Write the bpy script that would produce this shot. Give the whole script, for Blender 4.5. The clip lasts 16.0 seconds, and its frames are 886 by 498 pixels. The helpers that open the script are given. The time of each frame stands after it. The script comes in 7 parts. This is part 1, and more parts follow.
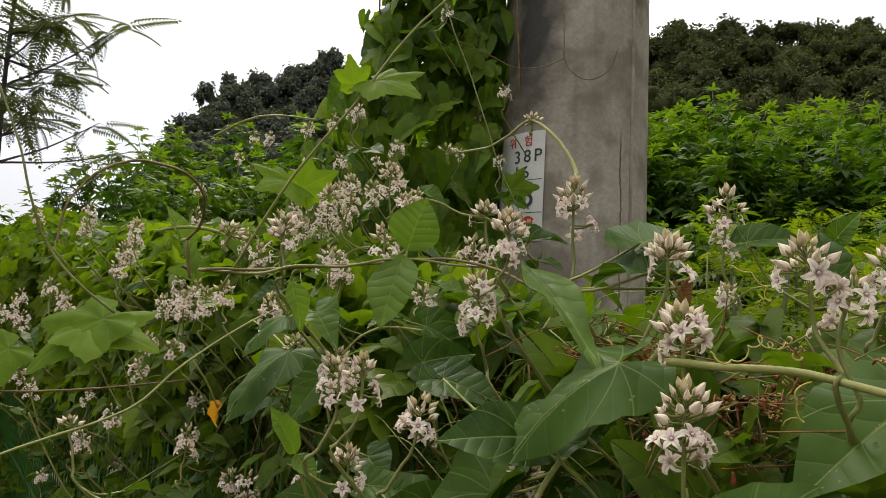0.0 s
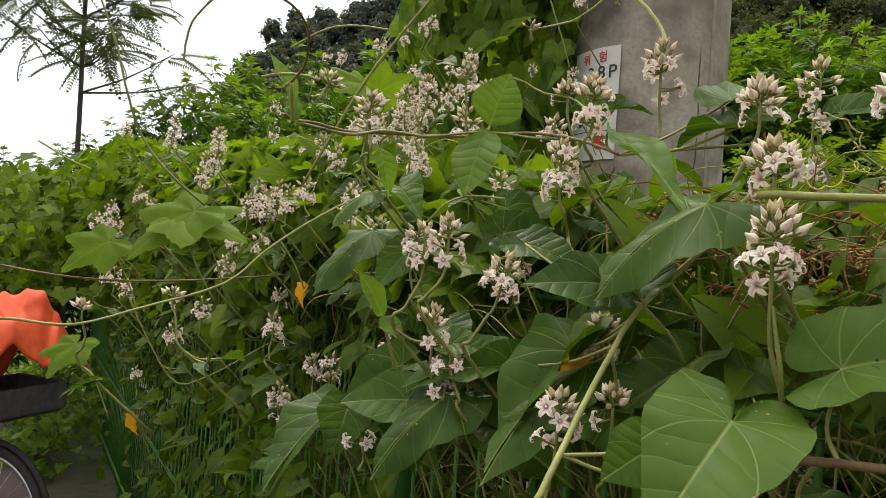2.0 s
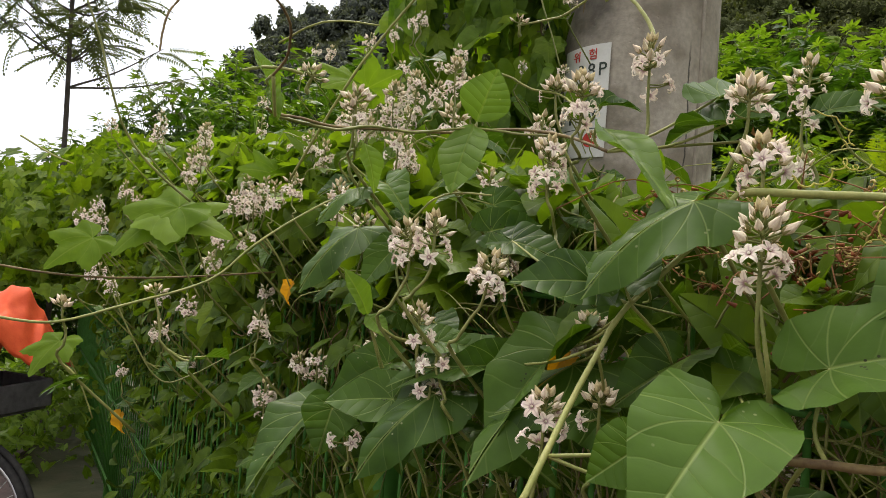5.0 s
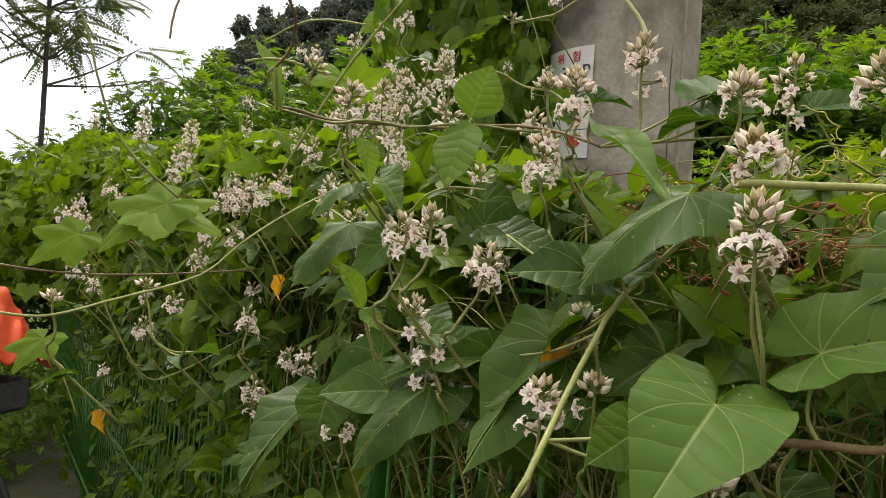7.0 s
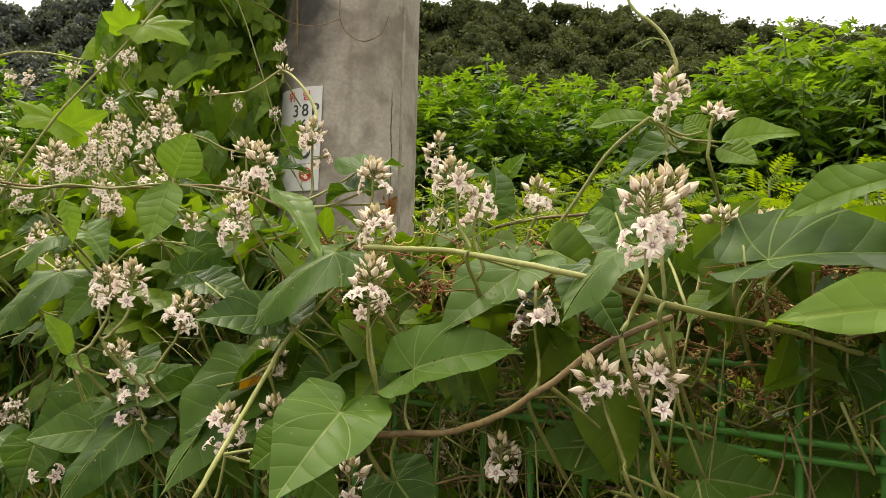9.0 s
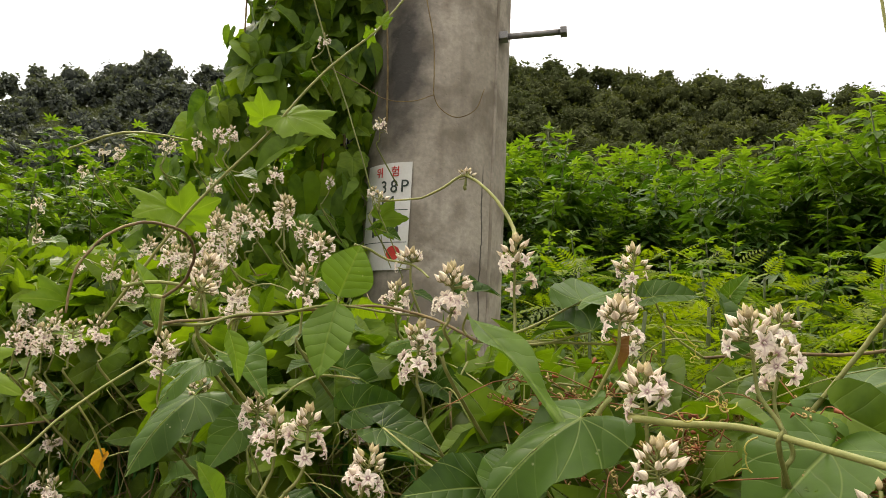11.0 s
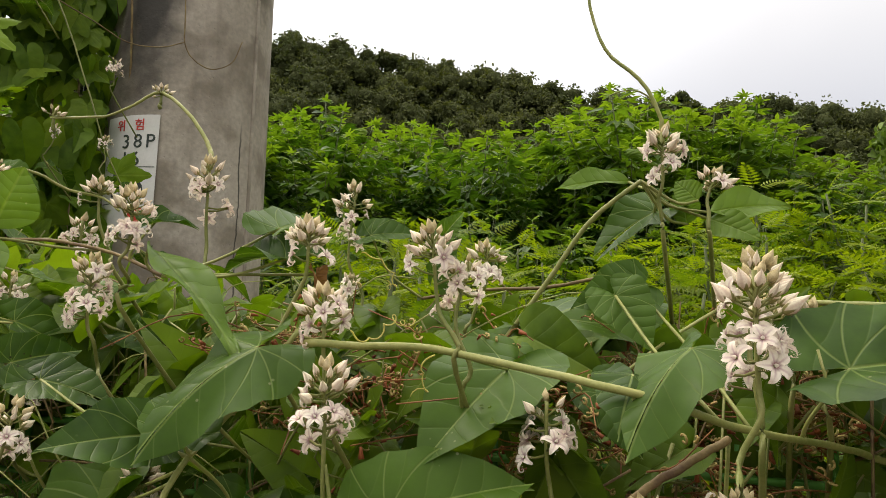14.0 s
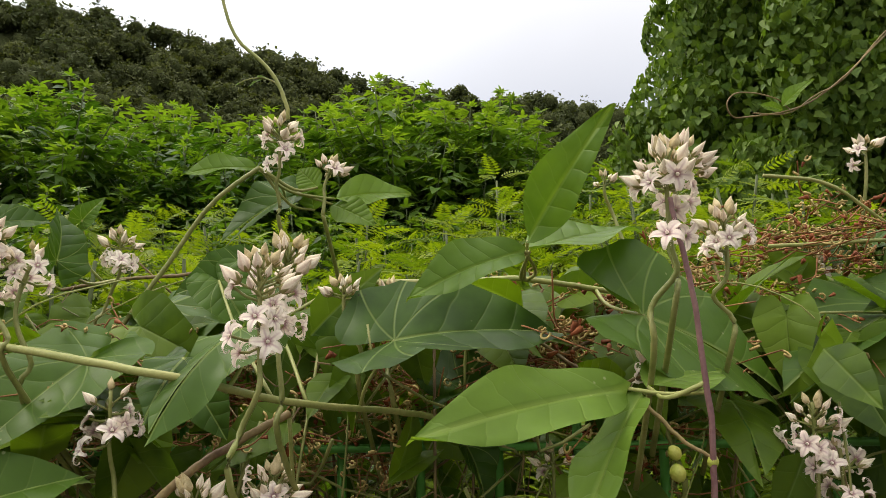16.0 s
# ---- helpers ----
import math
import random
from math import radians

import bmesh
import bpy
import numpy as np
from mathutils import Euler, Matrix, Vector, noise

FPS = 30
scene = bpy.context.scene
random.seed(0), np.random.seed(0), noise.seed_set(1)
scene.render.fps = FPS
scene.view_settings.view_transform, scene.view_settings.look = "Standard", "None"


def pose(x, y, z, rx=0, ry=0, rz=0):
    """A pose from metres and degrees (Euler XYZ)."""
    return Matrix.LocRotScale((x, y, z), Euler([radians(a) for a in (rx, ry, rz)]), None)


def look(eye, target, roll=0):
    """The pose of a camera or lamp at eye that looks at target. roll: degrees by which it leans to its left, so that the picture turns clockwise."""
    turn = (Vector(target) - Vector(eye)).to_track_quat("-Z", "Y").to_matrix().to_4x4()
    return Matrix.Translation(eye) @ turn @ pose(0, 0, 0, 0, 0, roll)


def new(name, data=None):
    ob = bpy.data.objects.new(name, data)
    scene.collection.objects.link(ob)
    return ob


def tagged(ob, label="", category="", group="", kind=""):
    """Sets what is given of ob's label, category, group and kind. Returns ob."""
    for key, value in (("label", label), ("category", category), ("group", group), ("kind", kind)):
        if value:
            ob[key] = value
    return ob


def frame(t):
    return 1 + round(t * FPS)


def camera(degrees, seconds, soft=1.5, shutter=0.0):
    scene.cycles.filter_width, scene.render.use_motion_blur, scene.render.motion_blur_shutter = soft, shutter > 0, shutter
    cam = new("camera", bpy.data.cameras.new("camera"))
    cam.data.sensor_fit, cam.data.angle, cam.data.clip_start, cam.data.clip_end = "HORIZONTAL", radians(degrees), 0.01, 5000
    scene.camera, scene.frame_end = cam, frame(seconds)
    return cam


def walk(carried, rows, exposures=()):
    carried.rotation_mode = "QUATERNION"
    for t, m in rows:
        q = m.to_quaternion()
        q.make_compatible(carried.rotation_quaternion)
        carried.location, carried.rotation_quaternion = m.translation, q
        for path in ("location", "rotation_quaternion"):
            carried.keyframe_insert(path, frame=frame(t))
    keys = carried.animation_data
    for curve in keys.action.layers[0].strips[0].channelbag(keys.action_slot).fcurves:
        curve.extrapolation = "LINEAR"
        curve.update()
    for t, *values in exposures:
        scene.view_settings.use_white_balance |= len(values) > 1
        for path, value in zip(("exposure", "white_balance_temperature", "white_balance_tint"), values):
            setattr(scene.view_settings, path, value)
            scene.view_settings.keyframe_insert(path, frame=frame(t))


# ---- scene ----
cam = camera(64.3, 16.0, soft=0.55)
METRES, EYE, TILT, LEAN, TURN = 0.82, 1.25, 0.0, 0.0, 13.1
ROWS = [
    (0.0, 0.0, 0.0, 0.0, -0.34, 6.35, -3.07),
    (0.5, -0.0051, -0.0186, -0.037, 2.16, 3.97, -4.17),
    (1.0, -0.0077, -0.0263, -0.0558, 4.31, 2.2, -4.54),
    (1.5, -0.0112, -0.0303, -0.0645, 5.09, 1.43, -4.27),
    (2.0, -0.0141, -0.0157, -0.07, 4.74, 1.14, -4.21),
    (2.5, -0.0229, -0.0133, -0.0664, 4.36, 1.91, -4.24),
    (3.0, -0.0171, -0.0144, -0.0634, 3.69, 2.23, -4.3),
    (3.5, -0.0111, -0.01, -0.0644, 3.24, 2.09, -4.34),
    (4.0, -0.0081, -0.0037, -0.0674, 3.18, 1.67, -4.54),
    (6.5, -0.021, -0.0145, -0.0721, 5.06, 0.66, -3.86),
    (7.0, -0.024, -0.0158, -0.0795, 2.31, 1.32, -4.5),
    (7.5, -0.0144, -0.0327, -0.0722, -5.99, 2.45, -3.04),
    (8.0, 0.0076, -0.0896, -0.0537, -10.61, 4.0, -2.29),
    (8.5, 0.0126, -0.1425, -0.0551, -14.82, 4.51, -2.54),
    (9.0, 0.029, -0.1626, -0.0542, -17.07, 3.92, -1.77),
    (9.5, -0.002, -0.1974, -0.0472, -15.17, 4.17, -1.46),
    (10.0, -0.0473, -0.1313, -0.0207, -14.18, 6.25, -3.27),
    (12.5, -0.1213, 0.0565, 0.0402, -13.85, 9.3, -2.65),
    (13.0, -0.0959, 0.0588, 0.0319, -15.93, 8.65, -2.01),
    (13.5, -0.0586, 0.0504, 0.0061, -22.76, 8.15, -1.71),
    (14.0, -0.017, 0.0177, -0.0125, -31.42, 7.72, -1.33),
    (14.5, -0.0005, -0.0378, -0.0119, -38.02, 8.01, -0.54),
    (15.0, -0.0006, -0.0697, -0.0128, -40.6, 7.7, -0.19),
    (15.5, 0.0264, -0.0836, -0.0138, -43.3, 6.77, 0.78),
    (16.0, 0.08, -0.0764, -0.016, -48.25, 6.67, 1.63),
]
walk(cam, [(t, pose(0, 0, EYE, TILT, LEAN, TURN) @ pose(METRES * x, METRES * y, METRES * z, 90 + pitch, roll, yaw)) for t, x, y, z, yaw, pitch, roll in ROWS],
     exposures=((0.0, -0.17, 6850, 10), (1.5, 0.1, 6850, 10), (4.0, 0.21, 6850, 10), (7.0, 0.28, 6850, 10), (8.0, 0.46, 6950, 10), (9.0, 0.62, 7350, 10), (9.5, 0.68, 7350, 10), (10.0, 0.6, 7350, 10), (12.5, 0.26, 7300, 10), (14.5, 0.24, 7050, 10), (16.0, 0.26, 6850, 10)))

# overcast daylight: bright white cloud, brighter overhead, with a weak wide sun behind it
world = bpy.data.worlds.new("overcast_sky")
scene.world = world
world.use_nodes = True
wt = world.node_tree
wt.nodes.clear()
w_out = wt.nodes.new("ShaderNodeOutputWorld")
w_bg = wt.nodes.new("ShaderNodeBackground")
w_sky = wt.nodes.new("ShaderNodeTexSky")
w_sky.sky_type = "NISHITA"
w_sky.sun_disc = False
SUN_UP, SUN_TURN = 48.0, -30.0
w_sky.sun_elevation, w_sky.sun_rotation = radians(SUN_UP), radians(SUN_TURN)
w_sky.air_density, w_sky.dust_density = 1.0, 4.0
w_scale = wt.nodes.new("ShaderNodeVectorMath")
w_scale.operation = "SCALE"
w_scale.inputs[3].default_value = 0.012
w_co = wt.nodes.new("ShaderNodeTexCoord")
w_sep = wt.nodes.new("ShaderNodeSeparateXYZ")
w_ramp = wt.nodes.new("ShaderNodeValToRGB")
w_ramp.color_ramp.elements[0].position, w_ramp.color_ramp.elements[0].color = 0.0, (0.55, 0.57, 0.62, 1)
w_ramp.color_ramp.elements[1].position, w_ramp.color_ramp.elements[1].color = 1.0, (1.9, 1.88, 1.86, 1)
e_mid = w_ramp.color_ramp.elements.new(0.3)
e_mid.color = (0.61, 0.645, 0.74, 1)
w_noise = wt.nodes.new("ShaderNodeTexNoise")
w_noise.inputs["Scale"].default_value = 2.2
w_noise.inputs["Detail"].default_value = 3
w_nr = wt.nodes.new("ShaderNodeMapRange")
w_nr.inputs[1].default_value, w_nr.inputs[2].default_value = 0.3, 0.7
w_nr.inputs[3].default_value, w_nr.inputs[4].default_value = 0.95, 1.06
w_dot = wt.nodes.new("ShaderNodeVectorMath")
w_dot.operation = "DOT_PRODUCT"
w_dot.inputs[1].default_value = (-0.335, 0.58, 0.743)
w_glow = wt.nodes.new("ShaderNodeMapRange")
w_glow.interpolation_type = "SMOOTHSTEP"
w_glow.inputs[1].default_value, w_glow.inputs[2].default_value = 0.45, 1.0
w_glow.inputs[3].default_value, w_glow.inputs[4].default_value = 0.97, 2.1
w_both = wt.nodes.new("ShaderNodeMath")
w_both.operation = "MULTIPLY"
wt.links.new(w_co.outputs["Generated"], w_dot.inputs[0])
wt.links.new(w_dot.outputs["Value"], w_glow.inputs[0])
wt.links.new(w_glow.outputs[0], w_both.inputs[0])
w_mul = wt.nodes.new("ShaderNodeVectorMath")
w_mul.operation = "SCALE"
w_add = wt.nodes.new("ShaderNodeVectorMath")
wt.links.new(w_co.outputs["Generated"], w_sep.inputs[0])
wt.links.new(w_sep.outputs[2], w_ramp.inputs[0])
wt.links.new(w_co.outputs["Generated"], w_noise.inputs["Vector"])
wt.links.new(w_noise.outputs[0], w_nr.inputs[0])
wt.links.new(w_ramp.outputs[0], w_mul.inputs[0])
wt.links.new(w_nr.outputs[0], w_both.inputs[1])
wt.links.new(w_both.outputs[0], w_mul.inputs[3])
wt.links.new(w_sky.outputs[0], w_scale.inputs[0])
wt.links.new(w_mul.outputs[0], w_add.inputs[0])
wt.links.new(w_scale.outputs[0], w_add.inputs[1])
wt.links.new(w_add.outputs[0], w_bg.inputs[0])
w_bg.inputs[1].default_value = 1.0
wt.links.new(w_bg.outputs[0], w_out.inputs[0])
sun = new("sun", bpy.data.lights.new("sun", "SUN"))
sun.data.energy, sun.data.angle, sun.data.color = 1.5, radians(22), (1.0, 0.93, 0.82)
sun.matrix_world = look((0, 0, 10), (10 * math.sin(radians(30)) * 0.9, -10 * math.cos(radians(30)) * 0.9, 0))
scene.view_settings.exposure = 0.0


# ---- materials ----
def mat(name):
    m = bpy.data.materials.new(name)
    m.use_nodes = True
    return m, m.node_tree.nodes, m.node_tree.links, m.node_tree.nodes["Principled BSDF"]


def math_node(n, l, op, a, b=None, c=None):
    x = n.new("ShaderNodeMath")
    x.operation = op
    for i, v in enumerate((a, b, c)):
        if v is None:
            continue
        if isinstance(v, (int, float)):
            x.inputs[i].default_value = v
        else:
            l.new(v, x.inputs[i])
    return x.outputs[0]


def mix_col(n, l, fac, a, b, blend="MIX"):
    x = n.new("ShaderNodeMix")
    x.data_type = "RGBA"
    x.blend_type = blend
    for i, v in ((0, fac), (6, a), (7, b)):
        if isinstance(v, (int, float)):
            x.inputs[i].default_value = v
        elif isinstance(v, tuple):
            x.inputs[i].default_value = (*v, 1)
        else:
            l.new(v, x.inputs[i])
    return x.outputs[2]


def map_range(n, l, v, a, b, c, d):
    x = n.new("ShaderNodeMapRange")
    x.inputs[1].default_value, x.inputs[2].default_value, x.inputs[3].default_value, x.inputs[4].default_value = a, b, c, d
    l.new(v, x.inputs[0])
    return x.outputs[0]


def noise_node(n, l, scale, detail=4, vec=None):
    x = n.new("ShaderNodeTexNoise")
    x.inputs["Scale"].default_value = scale
    x.inputs["Detail"].default_value = detail
    if vec is None:
        co = n.new("ShaderNodeTexCoord")
        vec = co.outputs["Object"]
    l.new(vec, x.inputs["Vector"])
    return x.outputs[0]


def leaf_material(name, dark, light, vein, island, thin=0.35, rough=0.45, veins=7.0, vein_amount=0.55, spots=True, palmate=False, patch=0.0, patch_tint=(0.6, 0.62, 0.6), quilt=0.0012, gloss=0.16, holes=False):
    """Leaf tissue: per-leaf tint, midrib and side veins along the leaf's own UV, blotches, light let through."""
    m, n, l, p = mat(name)
    if island:
        geo = n.new("ShaderNodeNewGeometry")
        rnd = geo.outputs["Random Per Island"]
    else:
        oi = n.new("ShaderNodeObjectInfo")
        rnd = oi.outputs["Random"]
    uv = n.new("ShaderNodeUVMap")
    sep = n.new("ShaderNodeSeparateXYZ")
    l.new(uv.outputs[0], sep.inputs[0])
    u = math_node(n, l, "ABSOLUTE", math_node(n, l, "SUBTRACT", sep.outputs[0], 0.5))
    col = mix_col(n, l, rnd, dark, light)
    pos = n.new("ShaderNodeNewGeometry").outputs["Position"]
    blot = noise_node(n, l, 45.0, 5, pos)
    col = mix_col(n, l, map_range(n, l, blot, 0.35, 0.7, 0.0, 0.35), col, tuple(c * 1.5 for c in light))
    if patch:
        col = mix_col(n, l, map_range(n, l, noise_node(n, l, patch, 2, pos), 0.4, 0.6, 0.0, 1.0), col, mix_col(n, l, 1.0, col, patch_tint, "MULTIPLY"))
    mid = map_range(n, l, u, 0.003, 0.010, 1.0, 0.0)
    bend = math_node(n, l, "MULTIPLY", noise_node(n, l, 3.0, 2, uv.outputs[0]), 0.16)
    slant = math_node(n, l, "ADD", math_node(n, l, "SUBTRACT", sep.outputs[1], math_node(n, l, "MULTIPLY", math_node(n, l, "POWER", u, 0.85), 0.95)), bend)
    side = math_node(n, l, "FRACT", math_node(n, l, "MULTIPLY", slant, veins))
    side = math_node(n, l, "ABSOLUTE", math_node(n, l, "SUBTRACT", side, 0.5))
    side_line = map_range(n, l, side, 0.0, 0.05, 0.36, 0.0)
    if palmate:
        x2 = math_node(n, l, "MULTIPLY", u, 2.0)
        r = math_node(n, l, "SQRT", math_node(n, l, "ADD", math_node(n, l, "MULTIPLY", x2, x2), math_node(n, l, "MULTIPLY", sep.outputs[1], sep.outputs[1])))
        ang = math_node(n, l, "ADD", math_node(n, l, "ARCTAN2", x2, sep.outputs[1]), math_node(n, l, "MULTIPLY", r, 0.55))
        for a_k in (0.92, 1.55, 2.2):
            off = math_node(n, l, "MULTIPLY", math_node(n, l, "ABSOLUTE", math_node(n, l, "SUBTRACT", ang, a_k)), r)
            mid = math_node(n, l, "MAXIMUM", mid, map_range(n, l, off, 0.002, 0.009, 0.7, 0.0))
        side_line = math_node(n, l, "MULTIPLY", side_line, map_range(n, l, sep.outputs[1], 0.1, 0.35, 0.35, 0.7))
    mask = math_node(n, l, "MAXIMUM", mid, side_line)
    col = mix_col(n, l, math_node(n, l, "MULTIPLY", mask, vein_amount), col, vein)
    if spots:
        vo = n.new("ShaderNodeTexVoronoi")
        vo.inputs["Scale"].default_value = 160.0
        l.new(pos, vo.inputs["Vector"])
        few = map_range(n, l, noise_node(n, l, 25.0, 2, pos), 0.62, 0.68, 0.0, 1.0)
        spot = math_node(n, l, "MULTIPLY", few, map_range(n, l, vo.outputs["Distance"], 0.08, 0.16, 0.6, 0.0))
        col = mix_col(n, l, spot, col, (0.42, 0.42, 0.26))
    if holes:
        # beetle-bitten dots, bunched on a few leaves
        vh = n.new("ShaderNodeTexVoronoi")
        vh.inputs["Scale"].default_value = 230.0
        l.new(pos, vh.inputs["Vector"])
        some = map_range(n, l, noise_node(n, l, 17.0, 2, pos), 0.64, 0.67, 0.0, 1.0)
        col = mix_col(n, l, math_node(n, l, "MULTIPLY", some, map_range(n, l, vh.outputs["Distance"], 0.12, 0.2, 0.9, 0.0)), col, (0.02, 0.018, 0.008))
    l.new(col, p.inputs["Base Color"])
    p.inputs["Roughness"].default_value = rough
    p.inputs["Specular IOR Level"].default_value = gloss
    bump = n.new("ShaderNodeBump")
    bump.inputs["Strength"].default_value = 0.5
    bump.inputs["Distance"].default_value = quilt
    h = math_node(n, l, "ADD", math_node(n, l, "MULTIPLY", mask, -0.4), math_node(n, l, "MULTIPLY", math_node(n, l, "MULTIPLY", side, math_node(n, l, "SUBTRACT", 1.0, side)), 2.2))
    cockle = math_node(n, l, "MULTIPLY", noise_node(n, l, 38.0 if island else 24.0, 1, pos), 0.8 if island else 4.5)
    l.new(math_node(n, l, "ADD", math_node(n, l, "ADD", h, cockle), math_node(n, l, "MULTIPLY", blot, 0.8)), bump.inputs["Height"])
    l.new(bump.outputs[0], p.inputs["Normal"])
    tr = n.new("ShaderNodeBsdfTranslucent")
    l.new(mix_col(n, l, 1.0, col, (1.4, 1.5, 0.42), "MULTIPLY"), tr.inputs[0])
    mx = n.new("ShaderNodeMixShader")
    mx.inputs[0].default_value = thin
    l.new(p.outputs[0], mx.inputs[1])
    l.new(tr.outputs[0], mx.inputs[2])
    l.new(mx.outputs[0], n["Material Output"].inputs[0])
    return m


def plain_material(name, a, b, scale, rough=0.6, metal=0.0, bump=0.3, depth=0.001, detail=6, gloss=0.4):
    m, n, l, p = mat(name)
    pos = n.new("ShaderNodeNewGeometry").outputs["Position"]
    f1 = noise_node(n, l, scale, detail, pos)
    f2 = noise_node(n, l, scale * 9, 3, pos)
    f = math_node(n, l, "ADD", math_node(n, l, "MULTIPLY", f1, 0.7), math_node(n, l, "MULTIPLY", f2, 0.3))
    l.new(mix_col(n, l, map_range(n, l, f, 0.35, 0.65, 0, 1), a, b), p.inputs["Base Color"])
    p.inputs["Roughness"].default_value = rough
    p.inputs["Metallic"].default_value = metal
    p.inputs["Specular IOR Level"].default_value = gloss
    if bump:
        bn = n.new("ShaderNodeBump")
        bn.inputs["Strength"].default_value = bump
        bn.inputs["Distance"].default_value = depth
        l.new(f2, bn.inputs["Height"])
        l.new(bn.outputs[0], p.inputs["Normal"])
    return m


M_HEART = leaf_material("heart_leaf", (0.020, 0.050, 0.006), (0.066, 0.128, 0.014), (0.27, 0.34, 0.11), False, 0.28, 0.42, 5.0, 0.58, True, True, quilt=0.0019, gloss=0.16, holes=True)
M_YOUNG = leaf_material("young_leaf", (0.085, 0.155, 0.018), (0.13, 0.215, 0.03), (0.28, 0.36, 0.09), False, 0.4, 0.45, 7.0, 0.38, quilt=0.0018)
M_BEAN = leaf_material("bean_leaf", (0.075, 0.14, 0.018), (0.125, 0.205, 0.03), (0.24, 0.32, 0.08), False, 0.36, 0.42, 7.0, 0.32, quilt=0.0022)
M_YELLOW = leaf_material("withered_leaf", (0.5, 0.22, 0.02), (0.6, 0.3, 0.03), (0.45, 0.25, 0.05), False, 0.4, 0.6, 6.0, 0.4)
M_HEDGE = leaf_material("hedge_leaf", (0.026, 0.060, 0.006), (0.120, 0.190, 0.014), (0.2, 0.27, 0.07), True, 0.38, 0.42, 4.0, 0.35, False)
M_UNDER = leaf_material("undergrowth_leaf", (0.05, 0.10, 0.012), (0.16, 0.24, 0.035), (0.2, 0.27, 0.07), True, 0.4, 0.45, 4.0, 0.35, False)
M_HOP = leaf_material("hop_leaf", (0.045, 0.092, 0.009), (0.17, 0.25, 0.02), (0.28, 0.36, 0.07), True, 0.45, 0.5, 7.0, 0.25, False)
M_WEED = leaf_material("weed_leaf", (0.030, 0.068, 0.010), (0.088, 0.155, 0.022), (0.17, 0.27, 0.04), True, 0.4, 0.42, 4.0, 0.2, False, False, 1.1, (0.55, 0.68, 0.7))
M_WEEDTIP = leaf_material("weed_tip_leaf", (0.085, 0.145, 0.018), (0.15, 0.225, 0.028), (0.17, 0.27, 0.04), True, 0.45, 0.45, 4.0, 0.2, False, False, 1.1, (0.7, 0.78, 0.75))
M_FERN = leaf_material("fern_leaf", (0.05, 0.10, 0.010), (0.20, 0.255, 0.018), (0.25, 0.3, 0.05), True, 0.45, 0.5, 3.0, 0.1, False)
M_POLEVINE = leaf_material("pole_vine_leaf", (0.025, 0.062, 0.008), (0.135, 0.22, 0.022), (0.1, 0.17, 0.04), True, 0.45, 0.42, 5.0, 0.25, False)
M_KUDZU = leaf_material("kudzu_leaf", (0.05, 0.1, 0.016), (0.125, 0.19, 0.03), (0.13, 0.2, 0.06), True, 0.35, 0.45, 5.0, 0.2, False)
# tree leaf colours lightened and greyed, with haze put into them
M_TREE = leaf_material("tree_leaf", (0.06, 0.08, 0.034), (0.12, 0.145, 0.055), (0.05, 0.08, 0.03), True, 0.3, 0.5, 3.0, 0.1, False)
# forest and pine: distance haze painted as paler, greyer leaf colours
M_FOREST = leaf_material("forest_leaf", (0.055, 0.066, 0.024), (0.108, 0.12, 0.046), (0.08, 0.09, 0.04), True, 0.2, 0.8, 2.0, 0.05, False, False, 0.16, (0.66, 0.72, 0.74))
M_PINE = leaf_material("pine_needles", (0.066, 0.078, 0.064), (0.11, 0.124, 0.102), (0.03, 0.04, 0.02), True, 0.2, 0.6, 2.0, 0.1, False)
M_STEM = plain_material("green_stem", (0.135, 0.16, 0.032), (0.24, 0.235, 0.07), 60.0, 0.5)
M_WEEDSTEM = plain_material("weed_stem", (0.05, 0.075, 0.02), (0.10, 0.12, 0.04), 60.0, 0.6)
M_PALE = plain_material("pale_stem", (0.20, 0.23, 0.055), (0.33, 0.32, 0.10), 60.0, 0.5)
M_BROWNSTEM = plain_material("woody_stem", (0.10, 0.055, 0.025), (0.26, 0.19, 0.07), 40.0, 0.6)
M_TENDRIL = plain_material("golden_tendril", (0.36, 0.31, 0.05), (0.48, 0.42, 0.09), 80.0, 0.5, 0, 0)
M_POD = plain_material("green_pod", (0.26, 0.30, 0.04), (0.38, 0.36, 0.07), 120.0, 0.5, 0, 0.2)
M_PURPLE = plain_material("purple_stem", (0.13, 0.06, 0.06), (0.22, 0.12, 0.10), 60.0, 0.5)
M_RED = plain_material("dry_seed", (0.12, 0.025, 0.006), (0.30, 0.08, 0.02), 90.0, 0.7)
M_DRY = plain_material("dry_husk", (0.30, 0.19, 0.05), (0.50, 0.40, 0.15), 90.0, 0.7)
M_BARK = plain_material("bark", (0.045, 0.035, 0.028), (0.1, 0.085, 0.07), 8.0, 0.8, 0, 0.8, 0.01)
M_GROUND = plain_material("weedy_ground", (0.03, 0.045, 0.015), (0.10, 0.085, 0.05), 1.2, 0.9, 0, 0.8, 0.02)
M_PAVING = plain_material("worn_paving", (0.062, 0.043, 0.04), (0.115, 0.08, 0.074), 5.0, 0.9, 0, 0.6, 0.006)
M_FENCE = plain_material("green_coated_wire", (0.045, 0.17, 0.018), (0.07, 0.24, 0.03), 20.0, 0.6, 0, 0.1)


